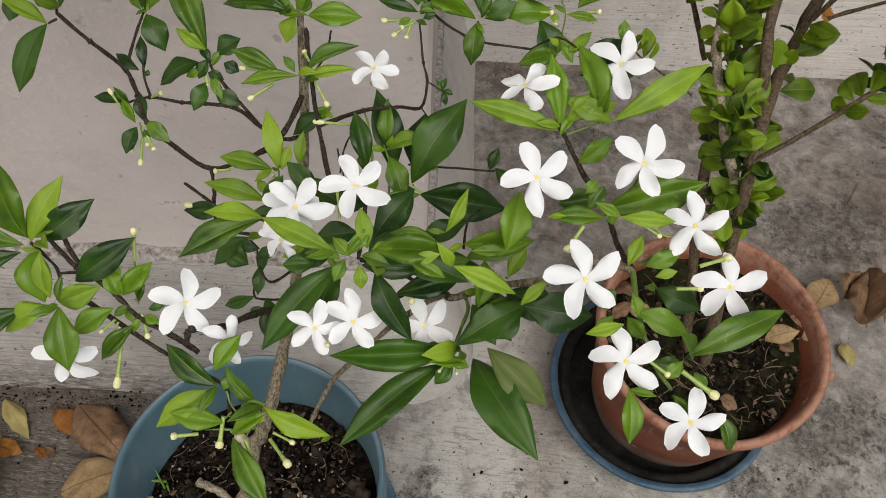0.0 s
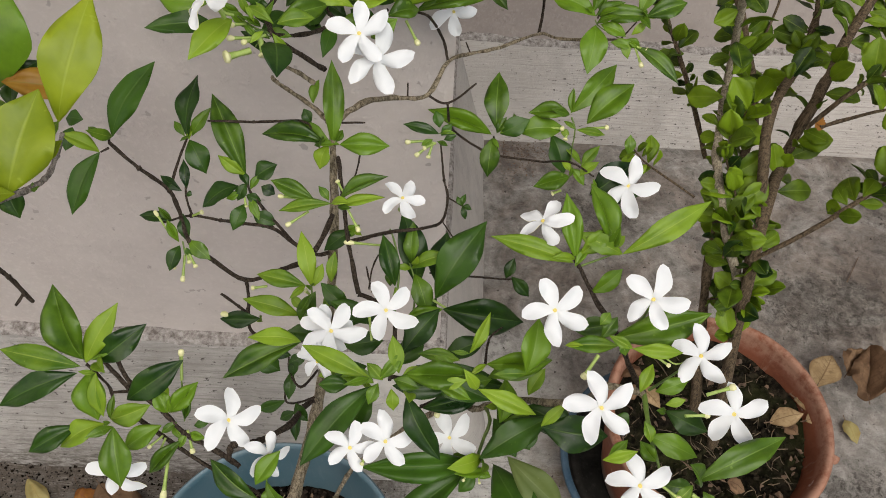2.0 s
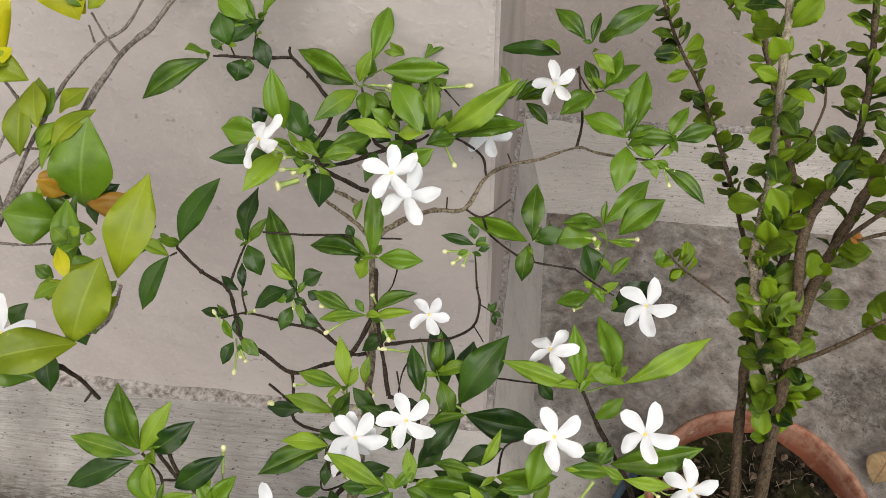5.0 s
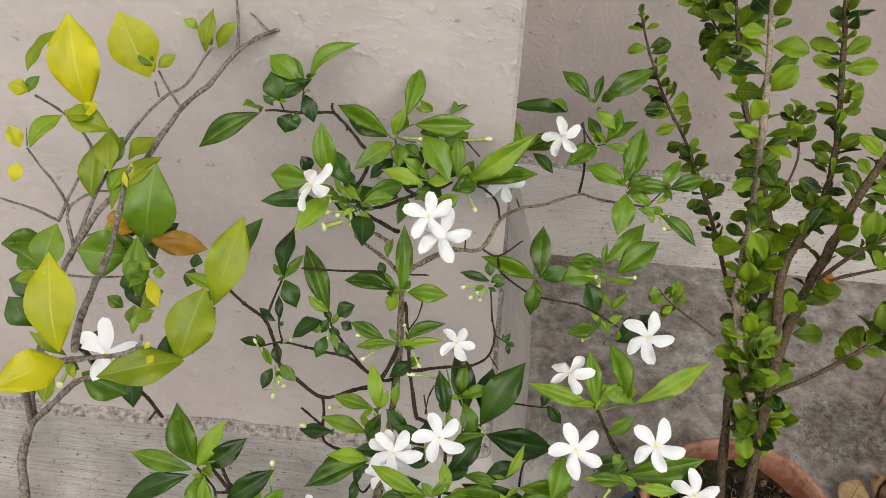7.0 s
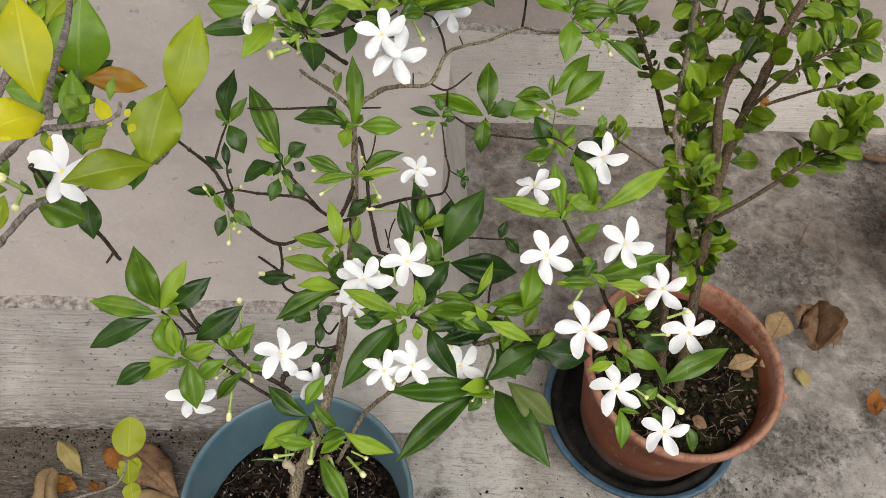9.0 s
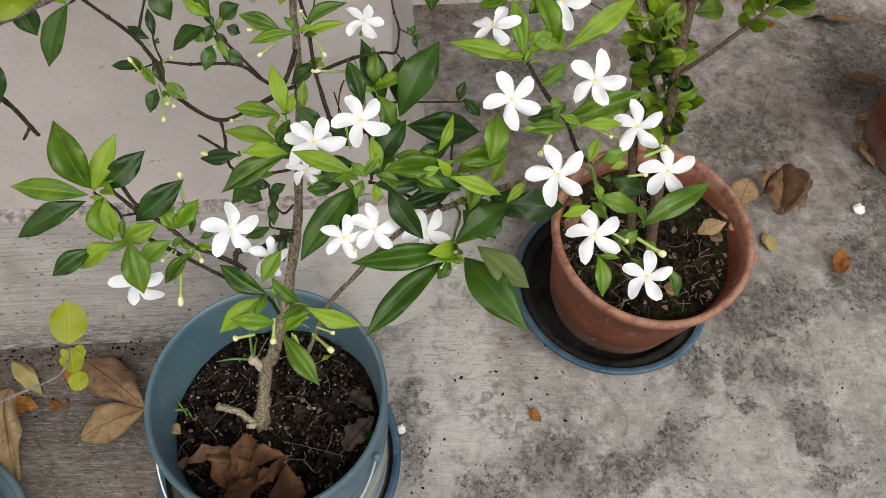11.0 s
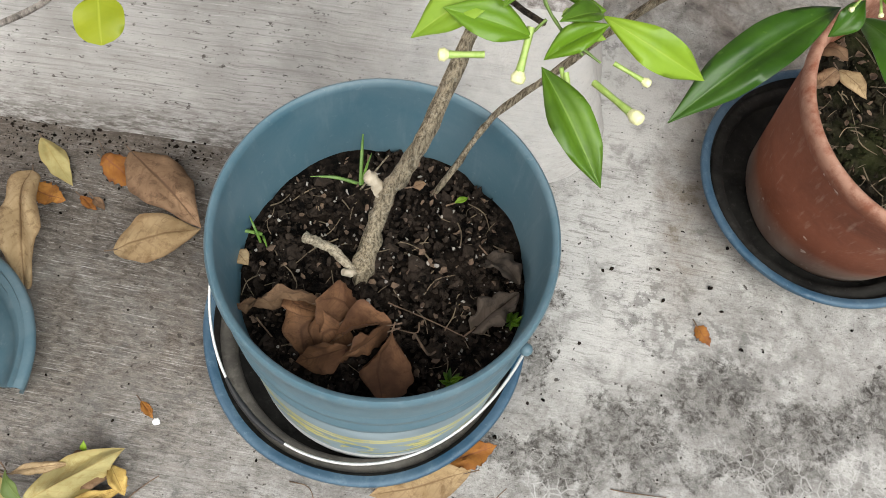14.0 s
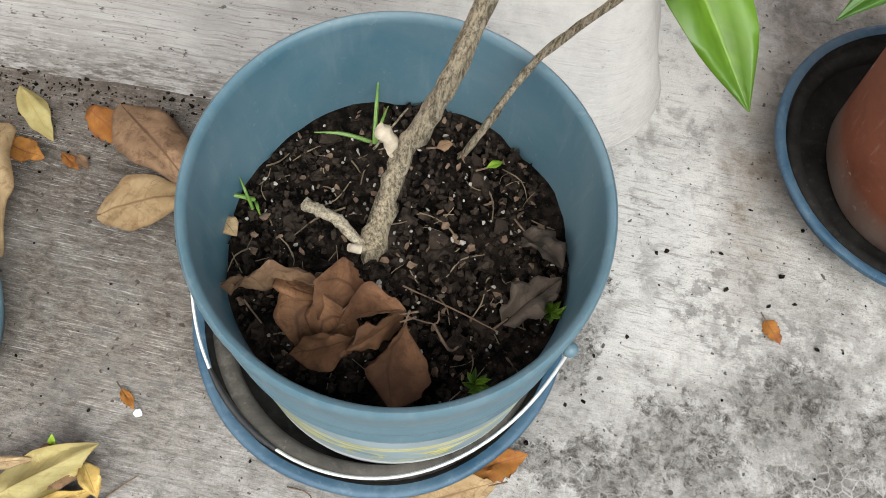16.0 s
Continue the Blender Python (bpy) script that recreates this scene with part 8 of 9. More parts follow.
bud(shrub, (-0.230, 0.413, 0.944), (-0.228, 0.399, 0.946), 0.0090)
limb(shrub, [(-0.208, 0.428, 0.948), (-0.219, 0.425, 0.932), (-0.221, 0.423, 0.961)], 0.0014, 0.0014, STALK)
leaf(shrub, "dark", (-0.273, 0.646, 0.780), (-0.276, 0.629, 0.769), 0.014)
leaf(shrub, "dark", (-0.265, 0.652, 0.784), (-0.280, 0.652, 0.783), 0.015)
leaf(shrub, "lime", (-0.178, 0.312, 0.771), (-0.181, 0.338, 0.783), 0.024)
leaf(shrub, "lime", (-0.177, 0.310, 0.770), (-0.175, 0.295, 0.761), 0.018)
leaf(shrub, "lime", (-0.173, 0.296, 0.763), (-0.169, 0.284, 0.759), 0.014)
leaf(shrub, "lime", (-0.179, 0.308, 0.769), (-0.183, 0.305, 0.768), 0.007)
leaf(shrub, "lime", (-0.175, 0.310, 0.770), (-0.167, 0.305, 0.769), 0.010)
leaf(shrub, "olive", (-0.295, 0.625, 0.972), (-0.332, 0.626, 0.987), 0.024)
leaf(shrub, "olive", (-0.313, 0.628, 0.920), (-0.322, 0.656, 0.943), 0.022)
leaf(shrub, "young", (-0.309, 0.607, 0.894), (-0.301, 0.641, 0.909), 0.014)
leaf(shrub, "rust", (-0.306, 0.594, 0.896), (-0.290, 0.601, 0.876), 0.017)
leaf(shrub, "mid", (-0.283, 0.596, 0.867), (-0.309, 0.587, 0.860), 0.028)
leaf(shrub, "mid", (-0.266, 0.559, 0.882), (-0.254, 0.572, 0.872), 0.014)
leaf(shrub, "sunlit_gold", (-0.189, 0.472, 0.949), (-0.203, 0.490, 0.958), 0.010)
leaf(shrub, "dark", (-0.269, 0.550, 0.832), (-0.287, 0.576, 0.851), 0.021)
leaf(shrub, "olive", (-0.236, 0.506, 0.891), (-0.228, 0.527, 0.889), 0.012)
leaf(shrub, "olive", (-0.243, 0.431, 0.978), (-0.253, 0.451, 0.988), 0.011)
leaf(shrub, "mid", (-0.309, 0.600, 0.857), (-0.304, 0.629, 0.866), 0.019)
leaf(shrub, "dark", (-0.284, 0.607, 0.833), (-0.290, 0.634, 0.846), 0.017)
leaf(shrub, "mid", (-0.291, 0.493, 0.946), (-0.313, 0.500, 0.954), 0.021)
leaf(shrub, "dark", (-0.290, 0.468, 0.910), (-0.312, 0.485, 0.925), 0.021)
leaf(shrub, "young", (-0.299, 0.619, 0.884), (-0.295, 0.612, 0.859), 0.015)
leaf(shrub, "mid", (-0.265, 0.538, 0.877), (-0.255, 0.556, 0.873), 0.011)
leaf(shrub, "dark", (-0.255, 0.488, 0.887), (-0.268, 0.475, 0.872), 0.015)
leaf(shrub, "olive", (-0.298, 0.645, 0.911), (-0.312, 0.630, 0.889), 0.013)
limb(shrub, [(-0.392, 0.259, 0.613), (-0.294, 0.278, 0.689), (-0.219, 0.289, 0.738), (-0.183, 0.294, 0.763), (-0.178, 0.310, 0.770)], 0.0021, 0.0010, GREY_BARK)

# ---- small-leaved hedge plant in the clay pot ----
hedge = tagged(empty("hedge_plant"), "upright hedge plant with small serrated green leaves in the terracotta pot", "shrub")
twig(hedge, [(0.425, 0.700, 0.205), (0.389, 0.772, 0.451), (0.347, 0.798, 0.555), (0.330, 0.873, 0.601), (0.341, 0.970, 0.646), (0.300, 0.919, 0.826), (0.295, 0.987, 0.888), (0.285, 1.026, 0.951)], 0.0064, 0.0034, 28, 0.036, 0.22, PALE_BARK)
twig(hedge, [(0.400, 0.715, 0.205), (0.354, 0.791, 0.444), (0.351, 0.845, 0.543), (0.387, 0.950, 0.584), (0.360, 1.017, 0.659), (0.317, 1.099, 0.738), (0.293, 1.173, 0.806), (0.281, 1.218, 0.848)], 0.0066, 0.0026, 34, 0.034, 0.35)
twig(hedge, [(0.425, 0.700, 0.205), (0.382, 0.791, 0.546), (0.421, 0.906, 0.581), (0.435, 0.932, 0.662), (0.467, 0.997, 0.704), (0.520, 1.077, 0.758), (0.572, 1.135, 0.819)], 0.0078, 0.0044, 26, 0.034, 0.30)
twig(hedge, [(0.384, 0.825, 0.576), (0.373, 0.885, 0.652), (0.433, 1.009, 0.646), (0.444, 1.070, 0.699), (0.439, 1.134, 0.758), (0.432, 1.204, 0.821), (0.427, 1.245, 0.858)], 0.0062, 0.0030, 28, 0.036, 0.30)
twig(hedge, [(0.347, 0.946, 0.520), (0.318, 1.001, 0.573), (0.288, 1.049, 0.619), (0.255, 1.097, 0.665), (0.219, 1.136, 0.703), (0.186, 1.184, 0.749), (0.166, 1.224, 0.788)], 0.0050, 0.0024, 22, 0.032, 0.15)
twig(hedge, [(0.386, 0.781, 0.536), (0.429, 0.783, 0.596), (0.481, 0.816, 0.622), (0.508, 0.836, 0.637), (0.516, 0.840, 0.697)], 0.0045, 0.0028, 12, 0.034, 0.40)
twig(hedge, [(0.415, 0.882, 0.646), (0.430, 0.859, 0.723), (0.468, 0.879, 0.738), (0.519, 0.903, 0.755)], 0.0042, 0.0026, 14, 0.036, 0.45)
twig(hedge, [(0.430, 0.884, 0.647), (0.489, 0.904, 0.659), (0.560, 0.921, 0.668)], 0.0034, 0.0020, 4, 0.030, 0.50)
twig(hedge, [(0.306, 0.822, 0.581), (0.270, 0.835, 0.596), (0.244, 0.845, 0.607), (0.229, 0.855, 0.618)], 0.0022, 0.0012, 3, 0.028, 0.60)
twig(hedge, [(0.374, 1.001, 0.644), (0.396, 1.057, 0.693), (0.384, 1.100, 0.732), (0.392, 1.107, 0.738)], 0.0026, 0.0014, 6, 0.030, 0.60)
twig(hedge, [(0.489, 0.795, 0.660), (0.505, 0.823, 0.683), (0.524, 0.835, 0.693)], 0.0030, 0.0020, 10, 0.038, 0.00)
twig(hedge, [(0.498, 1.011, 0.687), (0.538, 1.051, 0.719), (0.579, 1.079, 0.741)], 0.0040, 0.0030, 14, 0.036, 0.00)
twig(hedge, [(0.275, 1.177, 0.736), (0.291, 1.205, 0.759), (0.265, 1.232, 0.786), (0.253, 1.255, 0.808)], 0.0030, 0.0020, 12, 0.034, 0.00)
twig(hedge, [(0.347, 0.775, 0.535), (0.355, 0.821, 0.575), (0.340, 0.880, 0.606), (0.367, 0.924, 0.643)], 0.0020, 0.0015, 20, 0.038, 0.00)
twig(hedge, [(0.353, 0.774, 0.456), (0.392, 0.779, 0.457), (0.422, 0.789, 0.463)], 0.0020, 0.0010, 6, 0.036, 0.00)
leaf(hedge, "orange", (0.434, 0.883, 0.646), (0.417, 0.888, 0.654), 0.018)
leaf(jasmine, "mid", (0.116, 0.902, 0.861), (0.169, 0.936, 0.886), 0.024)
leaf(jasmine, "mid", (0.103, 0.901, 0.862), (0.069, 0.922, 0.880), 0.019)
leaf(jasmine, "dark", (0.080, 0.887, 0.851), (0.020, 0.881, 0.855), 0.018)
leaf(jasmine, "mid", (0.110, 0.900, 0.860), (0.114, 0.925, 0.879), 0.010)
leaf(jasmine, "young", (0.112, 0.892, 0.853), (0.136, 0.880, 0.841), 0.015)
leaf(jasmine, "young", (-0.241, 0.645, 0.774), (-0.251, 0.630, 0.795), 0.010)
leaf(jasmine, "young", (-0.250, 0.634, 0.766), (-0.277, 0.633, 0.785), 0.014)
leaf(jasmine, "young", (-0.189, 0.672, 0.751), (-0.188, 0.683, 0.759), 0.006)
leaf(jasmine, "mid", (-0.187, 0.675, 0.753), (-0.195, 0.666, 0.754), 0.004)
leaf(jasmine, "mid", (-0.197, 0.616, 0.707), (-0.208, 0.620, 0.719), 0.006)
leaf(jasmine, "young", (-0.131, 0.640, 0.750), (-0.154, 0.646, 0.764), 0.011)
leaf(jasmine, "mid", (-0.058, 0.657, 0.779), (-0.092, 0.676, 0.782), 0.015)
leaf(jasmine, "mid", (-0.064, 0.657, 0.780), (-0.062, 0.634, 0.798), 0.010)
leaf(jasmine, "mid", (-0.052, 0.658, 0.779), (-0.070, 0.654, 0.780), 0.006)
leaf(jasmine, "mid", (0.024, 0.725, 0.736), (0.040, 0.726, 0.737), 0.005)
leaf(jasmine, "young", (0.080, 0.780, 0.690), (0.091, 0.786, 0.701), 0.006)
leaf(jasmine, "mid", (0.073, 0.776, 0.687), (0.081, 0.763, 0.687), 0.005)
leaf(jasmine, "mid", (0.095, 0.783, 0.691), (0.092, 0.802, 0.699), 0.007)
leaf(jasmine, "mid", (0.147, 0.802, 0.704), (0.127, 0.794, 0.717), 0.009)
leaf(jasmine, "young", (0.155, 0.791, 0.695), (0.142, 0.799, 0.698), 0.005)
leaf(jasmine, "young", (0.131, 0.785, 0.691), (0.116, 0.783, 0.693), 0.004)
leaf(jasmine, "mid", (0.141, 0.670, 0.756), (0.141, 0.670, 0.769), 0.004)
leaf(jasmine, "mid", (0.162, 0.673, 0.732), (0.162, 0.675, 0.751), 0.007)
leaf(jasmine, "mid", (0.157, 0.843, 0.793), (0.183, 0.853, 0.804), 0.012)
leaf(jasmine, "mid", (0.158, 0.836, 0.788), (0.179, 0.831, 0.804), 0.010)
leaf(jasmine, "mid", (0.160, 0.843, 0.793), (0.176, 0.835, 0.809), 0.008)
leaf(jasmine, "mid", (0.154, 0.845, 0.795), (0.146, 0.840, 0.804), 0.005)
leaf(jasmine, "mid", (0.198, 0.847, 0.794), (0.207, 0.828, 0.795), 0.008)
leaf(jasmine, "mid", (0.204, 0.847, 0.794), (0.198, 0.839, 0.806), 0.006)
leaf(jasmine, "mid", (0.197, 0.824, 0.776), (0.173, 0.826, 0.778), 0.010)
leaf(jasmine, "young", (0.128, 0.877, 0.823), (0.114, 0.871, 0.842), 0.007)
leaf(jasmine, "mid", (0.122, 0.876, 0.822), (0.108, 0.879, 0.834), 0.007)
leaf(jasmine, "mid", (0.043, 0.911, 0.769), (0.059, 0.917, 0.781), 0.007)
leaf(jasmine, "young", (0.129, 0.878, 0.823), (0.113, 0.873, 0.837), 0.008)
leaf(jasmine, "young", (-0.047, 0.596, 0.777), (-0.030, 0.589, 0.789), 0.008)
leaf(jasmine, "mid", (-0.042, 0.594, 0.776), (-0.029, 0.588, 0.784), 0.005)
leaf(jasmine, "young", (-0.037, 0.623, 0.712), (-0.029, 0.614, 0.717), 0.005)
leaf(jasmine, "mid", (-0.062, 0.561, 0.711), (-0.059, 0.548, 0.725), 0.007)
leaf(jasmine, "young", (-0.067, 0.561, 0.711), (-0.077, 0.546, 0.712), 0.006)
leaf(jasmine, "mid", (-0.069, 0.541, 0.696), (-0.059, 0.550, 0.717), 0.009)
leaf(jasmine, "young", (-0.066, 0.535, 0.690), (-0.051, 0.541, 0.697), 0.007)
leaf(jasmine, "young", (0.041, 0.583, 0.697), (0.059, 0.577, 0.715), 0.008)
leaf(jasmine, "young", (0.018, 0.584, 0.725), (0.023, 0.582, 0.740), 0.006)
leaf(jasmine, "young", (0.018, 0.581, 0.723), (0.005, 0.577, 0.728), 0.006)
leaf(jasmine, "mid", (0.047, 0.558, 0.703), (0.016, 0.543, 0.704), 0.012)
leaf(jasmine, "young", (0.006, 0.569, 0.675), (-0.007, 0.574, 0.682), 0.005)
leaf(jasmine, "mid", (-0.209, 0.731, 0.924), (-0.211, 0.704, 0.953), 0.014)
leaf(jasmine, "mid", (-0.176, 0.759, 0.945), (-0.165, 0.746, 0.955), 0.006)
leaf(jasmine, "mid", (-0.166, 0.761, 0.946), (-0.155, 0.752, 0.962), 0.007)
leaf(jasmine, "young", (-0.192, 0.742, 0.932), (-0.181, 0.735, 0.938), 0.005)
leaf(jasmine, "young", (-0.193, 0.743, 0.933), (-0.196, 0.727, 0.938), 0.007)
leaf(jasmine, "young", (-0.169, 0.751, 0.937), (-0.160, 0.743, 0.947), 0.006)
leaf(jasmine, "mid", (0.020, 0.822, 0.814), (0.015, 0.793, 0.820), 0.010)
leaf(jasmine, "young", (0.039, 0.839, 0.828), (0.053, 0.854, 0.843), 0.008)
leaf(jasmine, "mid", (-0.200, 0.454, 0.747), (-0.173, 0.465, 0.756), 0.010)
leaf(jasmine, "young", (-0.190, 0.454, 0.746), (-0.174, 0.438, 0.763), 0.010)
leaf(jasmine, "young", (-0.186, 0.443, 0.751), (-0.196, 0.440, 0.756), 0.004)
leaf(jasmine, "mid", (-0.177, 0.423, 0.721), (-0.176, 0.437, 0.733), 0.006)
leaf(jasmine, "mid", (-0.181, 0.420, 0.719), (-0.173, 0.418, 0.728), 0.004)
leaf(jasmine, "mid", (-0.164, 0.409, 0.742), (-0.176, 0.396, 0.750), 0.007)
leaf(jasmine, "young", (-0.124, 0.416, 0.716), (-0.134, 0.428, 0.719), 0.006)
leaf(jasmine, "mid", (-0.135, 0.431, 0.726), (-0.134, 0.435, 0.740), 0.004)
leaf(jasmine, "young", (-0.047, 0.479, 0.763), (-0.082, 0.472, 0.773), 0.014)
leaf(jasmine, "mid", (-0.115, 0.564, 0.646), (-0.109, 0.554, 0.658), 0.007)
leaf(jasmine, "young", (-0.094, 0.547, 0.634), (-0.077, 0.540, 0.649), 0.007)
leaf(jasmine, "mid", (0.008, 0.447, 0.782), (-0.007, 0.435, 0.791), 0.006)
leaf(jasmine, "young", (0.072, 0.490, 0.754), (0.059, 0.489, 0.756), 0.004)
leaf(jasmine, "young", (0.080, 0.453, 0.772), (0.069, 0.456, 0.792), 0.008)
leaf(jasmine, "young", (0.085, 0.485, 0.750), (0.074, 0.473, 0.752), 0.005)
leaf(jasmine, "young", (0.033, 0.443, 0.773), (0.037, 0.428, 0.791), 0.009)
leaf(jasmine, "young", (0.007, 0.458, 0.742), (-0.004, 0.466, 0.752), 0.005)
leaf(jasmine, "young", (0.098, 0.477, 0.705), (0.088, 0.470, 0.714), 0.006)
leaf(jasmine, "mid", (0.086, 0.441, 0.681), (0.090, 0.422, 0.706), 0.011)
leaf(jasmine, "mid", (0.093, 0.435, 0.677), (0.070, 0.423, 0.695), 0.009)
leaf(jasmine, "young", (0.118, 0.454, 0.689), (0.104, 0.459, 0.691), 0.006)
leaf(jasmine, "young", (0.089, 0.442, 0.688), (0.065, 0.422, 0.706), 0.014)
leaf(jasmine, "young", (0.124, 0.435, 0.764), (0.139, 0.447, 0.779), 0.008)
leaf(jasmine, "young", (0.138, 0.540, 0.813), (0.121, 0.533, 0.821), 0.007)
leaf(jasmine, "mid", (0.162, 0.549, 0.818), (0.164, 0.550, 0.841), 0.008)
leaf(jasmine, "young", (0.170, 0.546, 0.816), (0.137, 0.553, 0.826), 0.014)
leaf(jasmine, "young", (0.112, 0.470, 0.770), (0.090, 0.466, 0.771), 0.008)
leaf(jasmine, "young", (0.134, 0.478, 0.799), (0.145, 0.476, 0.805), 0.004)
leaf(jasmine, "young", (0.174, 0.469, 0.819), (0.158, 0.473, 0.825), 0.007)
leaf(jasmine, "mid", (0.204, 0.450, 0.777), (0.196, 0.446, 0.784), 0.005)
leaf(jasmine, "mid", (0.214, 0.396, 0.794), (0.203, 0.393, 0.825), 0.013)
leaf(jasmine, "mid", (0.185, 0.378, 0.783), (0.199, 0.373, 0.789), 0.005)
leaf(jasmine, "young", (-0.063, 0.384, 0.706), (-0.069, 0.361, 0.710), 0.007)
leaf(jasmine, "mid", (-0.032, 0.376, 0.699), (-0.049, 0.358, 0.713), 0.009)
leaf(jasmine, "mid", (-0.050, 0.359, 0.689), (-0.029, 0.372, 0.700), 0.011)
leaf(jasmine, "mid", (0.116, 0.902, 0.861), (0.135, 0.890, 0.885), 0.013)
leaf(jasmine, "young", (0.080, 0.887, 0.851), (0.062, 0.868, 0.878), 0.012)
leaf(jasmine, "mid", (0.110, 0.900, 0.860), (0.100, 0.896, 0.864), 0.005)
leaf(jasmine, "young", (0.112, 0.892, 0.853), (0.117, 0.886, 0.863), 0.005)

leaf(jasmine, "dark", (0.033, 0.494, 0.720), (0.104, 0.487, 0.716), 0.021)
leaf(jasmine, "dark", (0.087, 0.432, 0.706), (0.135, 0.463, 0.724), 0.022)
leaf(jasmine, "dark", (0.117, 0.473, 0.715), (0.156, 0.458, 0.713), 0.025)
leaf(jasmine, "dark", (-0.004, 0.518, 0.732), (-0.038, 0.528, 0.743), 0.016)
leaf(jasmine, "dark", (0.021, 0.500, 0.724), (0.046, 0.533, 0.742), 0.020)
leaf(jasmine, "dark", (-0.023, 0.531, 0.730), (-0.048, 0.544, 0.743), 0.015)
leaf(jasmine, "dark", (0.008, 0.557, 0.730), (-0.006, 0.589, 0.754), 0.016)
leaf(jasmine, "dark", (-0.004, 0.491, 0.716), (-0.037, 0.478, 0.715), 0.018)
leaf(jasmine, "dark", (0.051, 0.507, 0.709), (0.085, 0.525, 0.719), 0.017)
leaf(jasmine, "dark", (0.095, 0.463, 0.710), (0.114, 0.439, 0.700), 0.019)
leaf(jasmine, "dark", (-0.043, 0.509, 0.721), (-0.069, 0.507, 0.726), 0.014)
leaf(jasmine, "dark", (0.036, 0.524, 0.719), (0.017, 0.499, 0.707), 0.018)
leaf(jasmine, "mid", (0.087, 0.480, 0.740), (0.132, 0.494, 0.751), 0.020)
leaf(jasmine, "mid", (0.099, 0.454, 0.722), (0.100, 0.483, 0.737), 0.017)

for plant, foot in ((jasmine, (-0.139, 0.432, 0.205)), (shrub, (-0.66, 0.305, 0.19)), (hedge, (0.42, 0.705, 0.21))):
    plant.location = foot
    for piece in plant.children:
        piece.matrix_parent_inverse = Matrix.Translation(foot).inverted()

# ---- litter ----
pick.seed(5)
fallen("tan", (-0.457, 0.479, 0.012), (-0.362, 0.524, 0.012), 0.065, "dry tan leaf lying on the concrete")
fallen("brown", (-0.480, 0.613, 0.014), (-0.360, 0.524, 0.020), 0.071, "large dry brown leaf on the concrete by the pail")
fallen("orange", (-0.510, 0.596, 0.008), (-0.456, 0.570, 0.008), 0.037, "small crumpled orange dry leaf on the floor")
fallen("yellow", (-0.590, 0.606, 0.008), (-0.533, 0.552, 0.008), 0.030, "yellowed fallen leaf on the concrete")
fallen("orange", (-0.588, 0.539, 0.010), (-0.531, 0.529, 0.010), 0.038, "small crumpled orange dry leaf on the floor")
fallen("ribbon", (-0.583, 0.558, 0.014), (-0.544, 0.411, 0.010), 0.056, "long curled tan dry leaf on the floor")
fallen("orange", (-0.519, 0.541, 0.006), (-0.494, 0.527, 0.006), 0.016, "small crumpled orange dry leaf on the floor")
fallen("brown", (-0.504, 0.543, 0.006), (-0.485, 0.529, 0.006), 0.012, "curled dry brown leaf on the concrete")
fallen("brown", (-0.452, 0.190, 0.003), (-0.368, 0.237, 0.005), 0.044, "dark rotting leaf under the heap of dry leaves", (0, 0, 1))
fallen("tan", (-0.471, 0.210, 0.030), (-0.414, 0.230, 0.028), 0.016, "pale brown leaf strip at the back of the heap", (0, 0.5, 0.8))
fallen("curled", (-0.448, 0.185, 0.026), (-0.362, 0.255, 0.038), 0.044, "yellowed folded leaf on top of the heap", (0, -0.3, 0.95))
fallen("yellow", (-0.482, 0.206, 0.020), (-0.471, 0.179, 0.012), 0.024, "yellowing leaf end sticking out of the heap", (-0.5, -0.3, 0.8))
fallen("pale", (-0.473, 0.213, 0.036), (-0.445, 0.184, 0.026), 0.020, "dull green half-dry leaf in the heap", (-0.3, -0.5, 0.8))
fallen("amber", (-0.448, 0.178, 0.014), (-0.351, 0.213, 0.022), 0.022, "amber crumpled dry leaf edge in the heap", (0, -0.6, 0.8))
fallen("amber", (-0.375, 0.239, 0.022), (-0.352, 0.210, 0.016), 0.020, "amber crumpled dry leaf edge in the heap", (0.5, -0.2, 0.8))
fallen("amber", (-0.410, 0.166, 0.012), (-0.346, 0.204, 0.018), 0.034, "amber folded dry leaf in the heap", (0, -0.4, 0.9))
fallen("amber", (-0.422, 0.173, 0.010), (-0.382, 0.175, 0.012), 0.024, "amber folded dry leaf in the heap", (0.2, -0.3, 0.9))
fallen("crumpled", (-0.420, 0.235, 0.024), (-0.392, 0.245, 0.026), 0.018, "small crumpled brown leaf behind the heap", (0, -0.3, 0.9))
fallen("orange", (-0.409, 0.232, 0.020), (-0.390, 0.242, 0.018), 0.012, "small crumpled orange leaf behind the heap", (0, 0, 1))
fallen("young", (-0.402, 0.245, 0.026), (-0.404, 0.256, 0.040), 0.008, "tiny green leaf tip at the heap", (0, -0.8, 0.5))
fallen("orange", (-0.369, 0.312, 0.006), (-0.350, 0.296, 0.006), 0.012, "tiny yellow-orange leaf scrap on the concrete")
fallen("tan", (0.008, 0.302, 0.026), (-0.097, 0.258, 0.010), 0.046, "broad dry brown leaf beside the saucer", (0.1, -0.3, 0.95))
fallen("orange", (-0.019, 0.307, 0.030), (0.030, 0.335, 0.030), 0.034, "crumpled rust-orange leaf beside the saucer", (-0.2, -0.3, 0.9))
fallen("orange", (0.256, 0.530, 0.006), (0.275, 0.507, 0.006), 0.017, "small curled orange leaf on the concrete")
fallen("tan", (0.682, 0.928, 0.020), (0.714, 0.986, 0.030), 0.054, "dry tan leaf lying on the concrete")
fallen("crumpled", (0.732, 0.951, 0.030), (0.766, 0.999, 0.040), 0.052, "curled dry brown leaf on the concrete")
fallen("crumpled", (0.764, 0.908, 0.025), (0.769, 0.999, 0.040), 0.064, "curled dry brown leaf on the concrete")
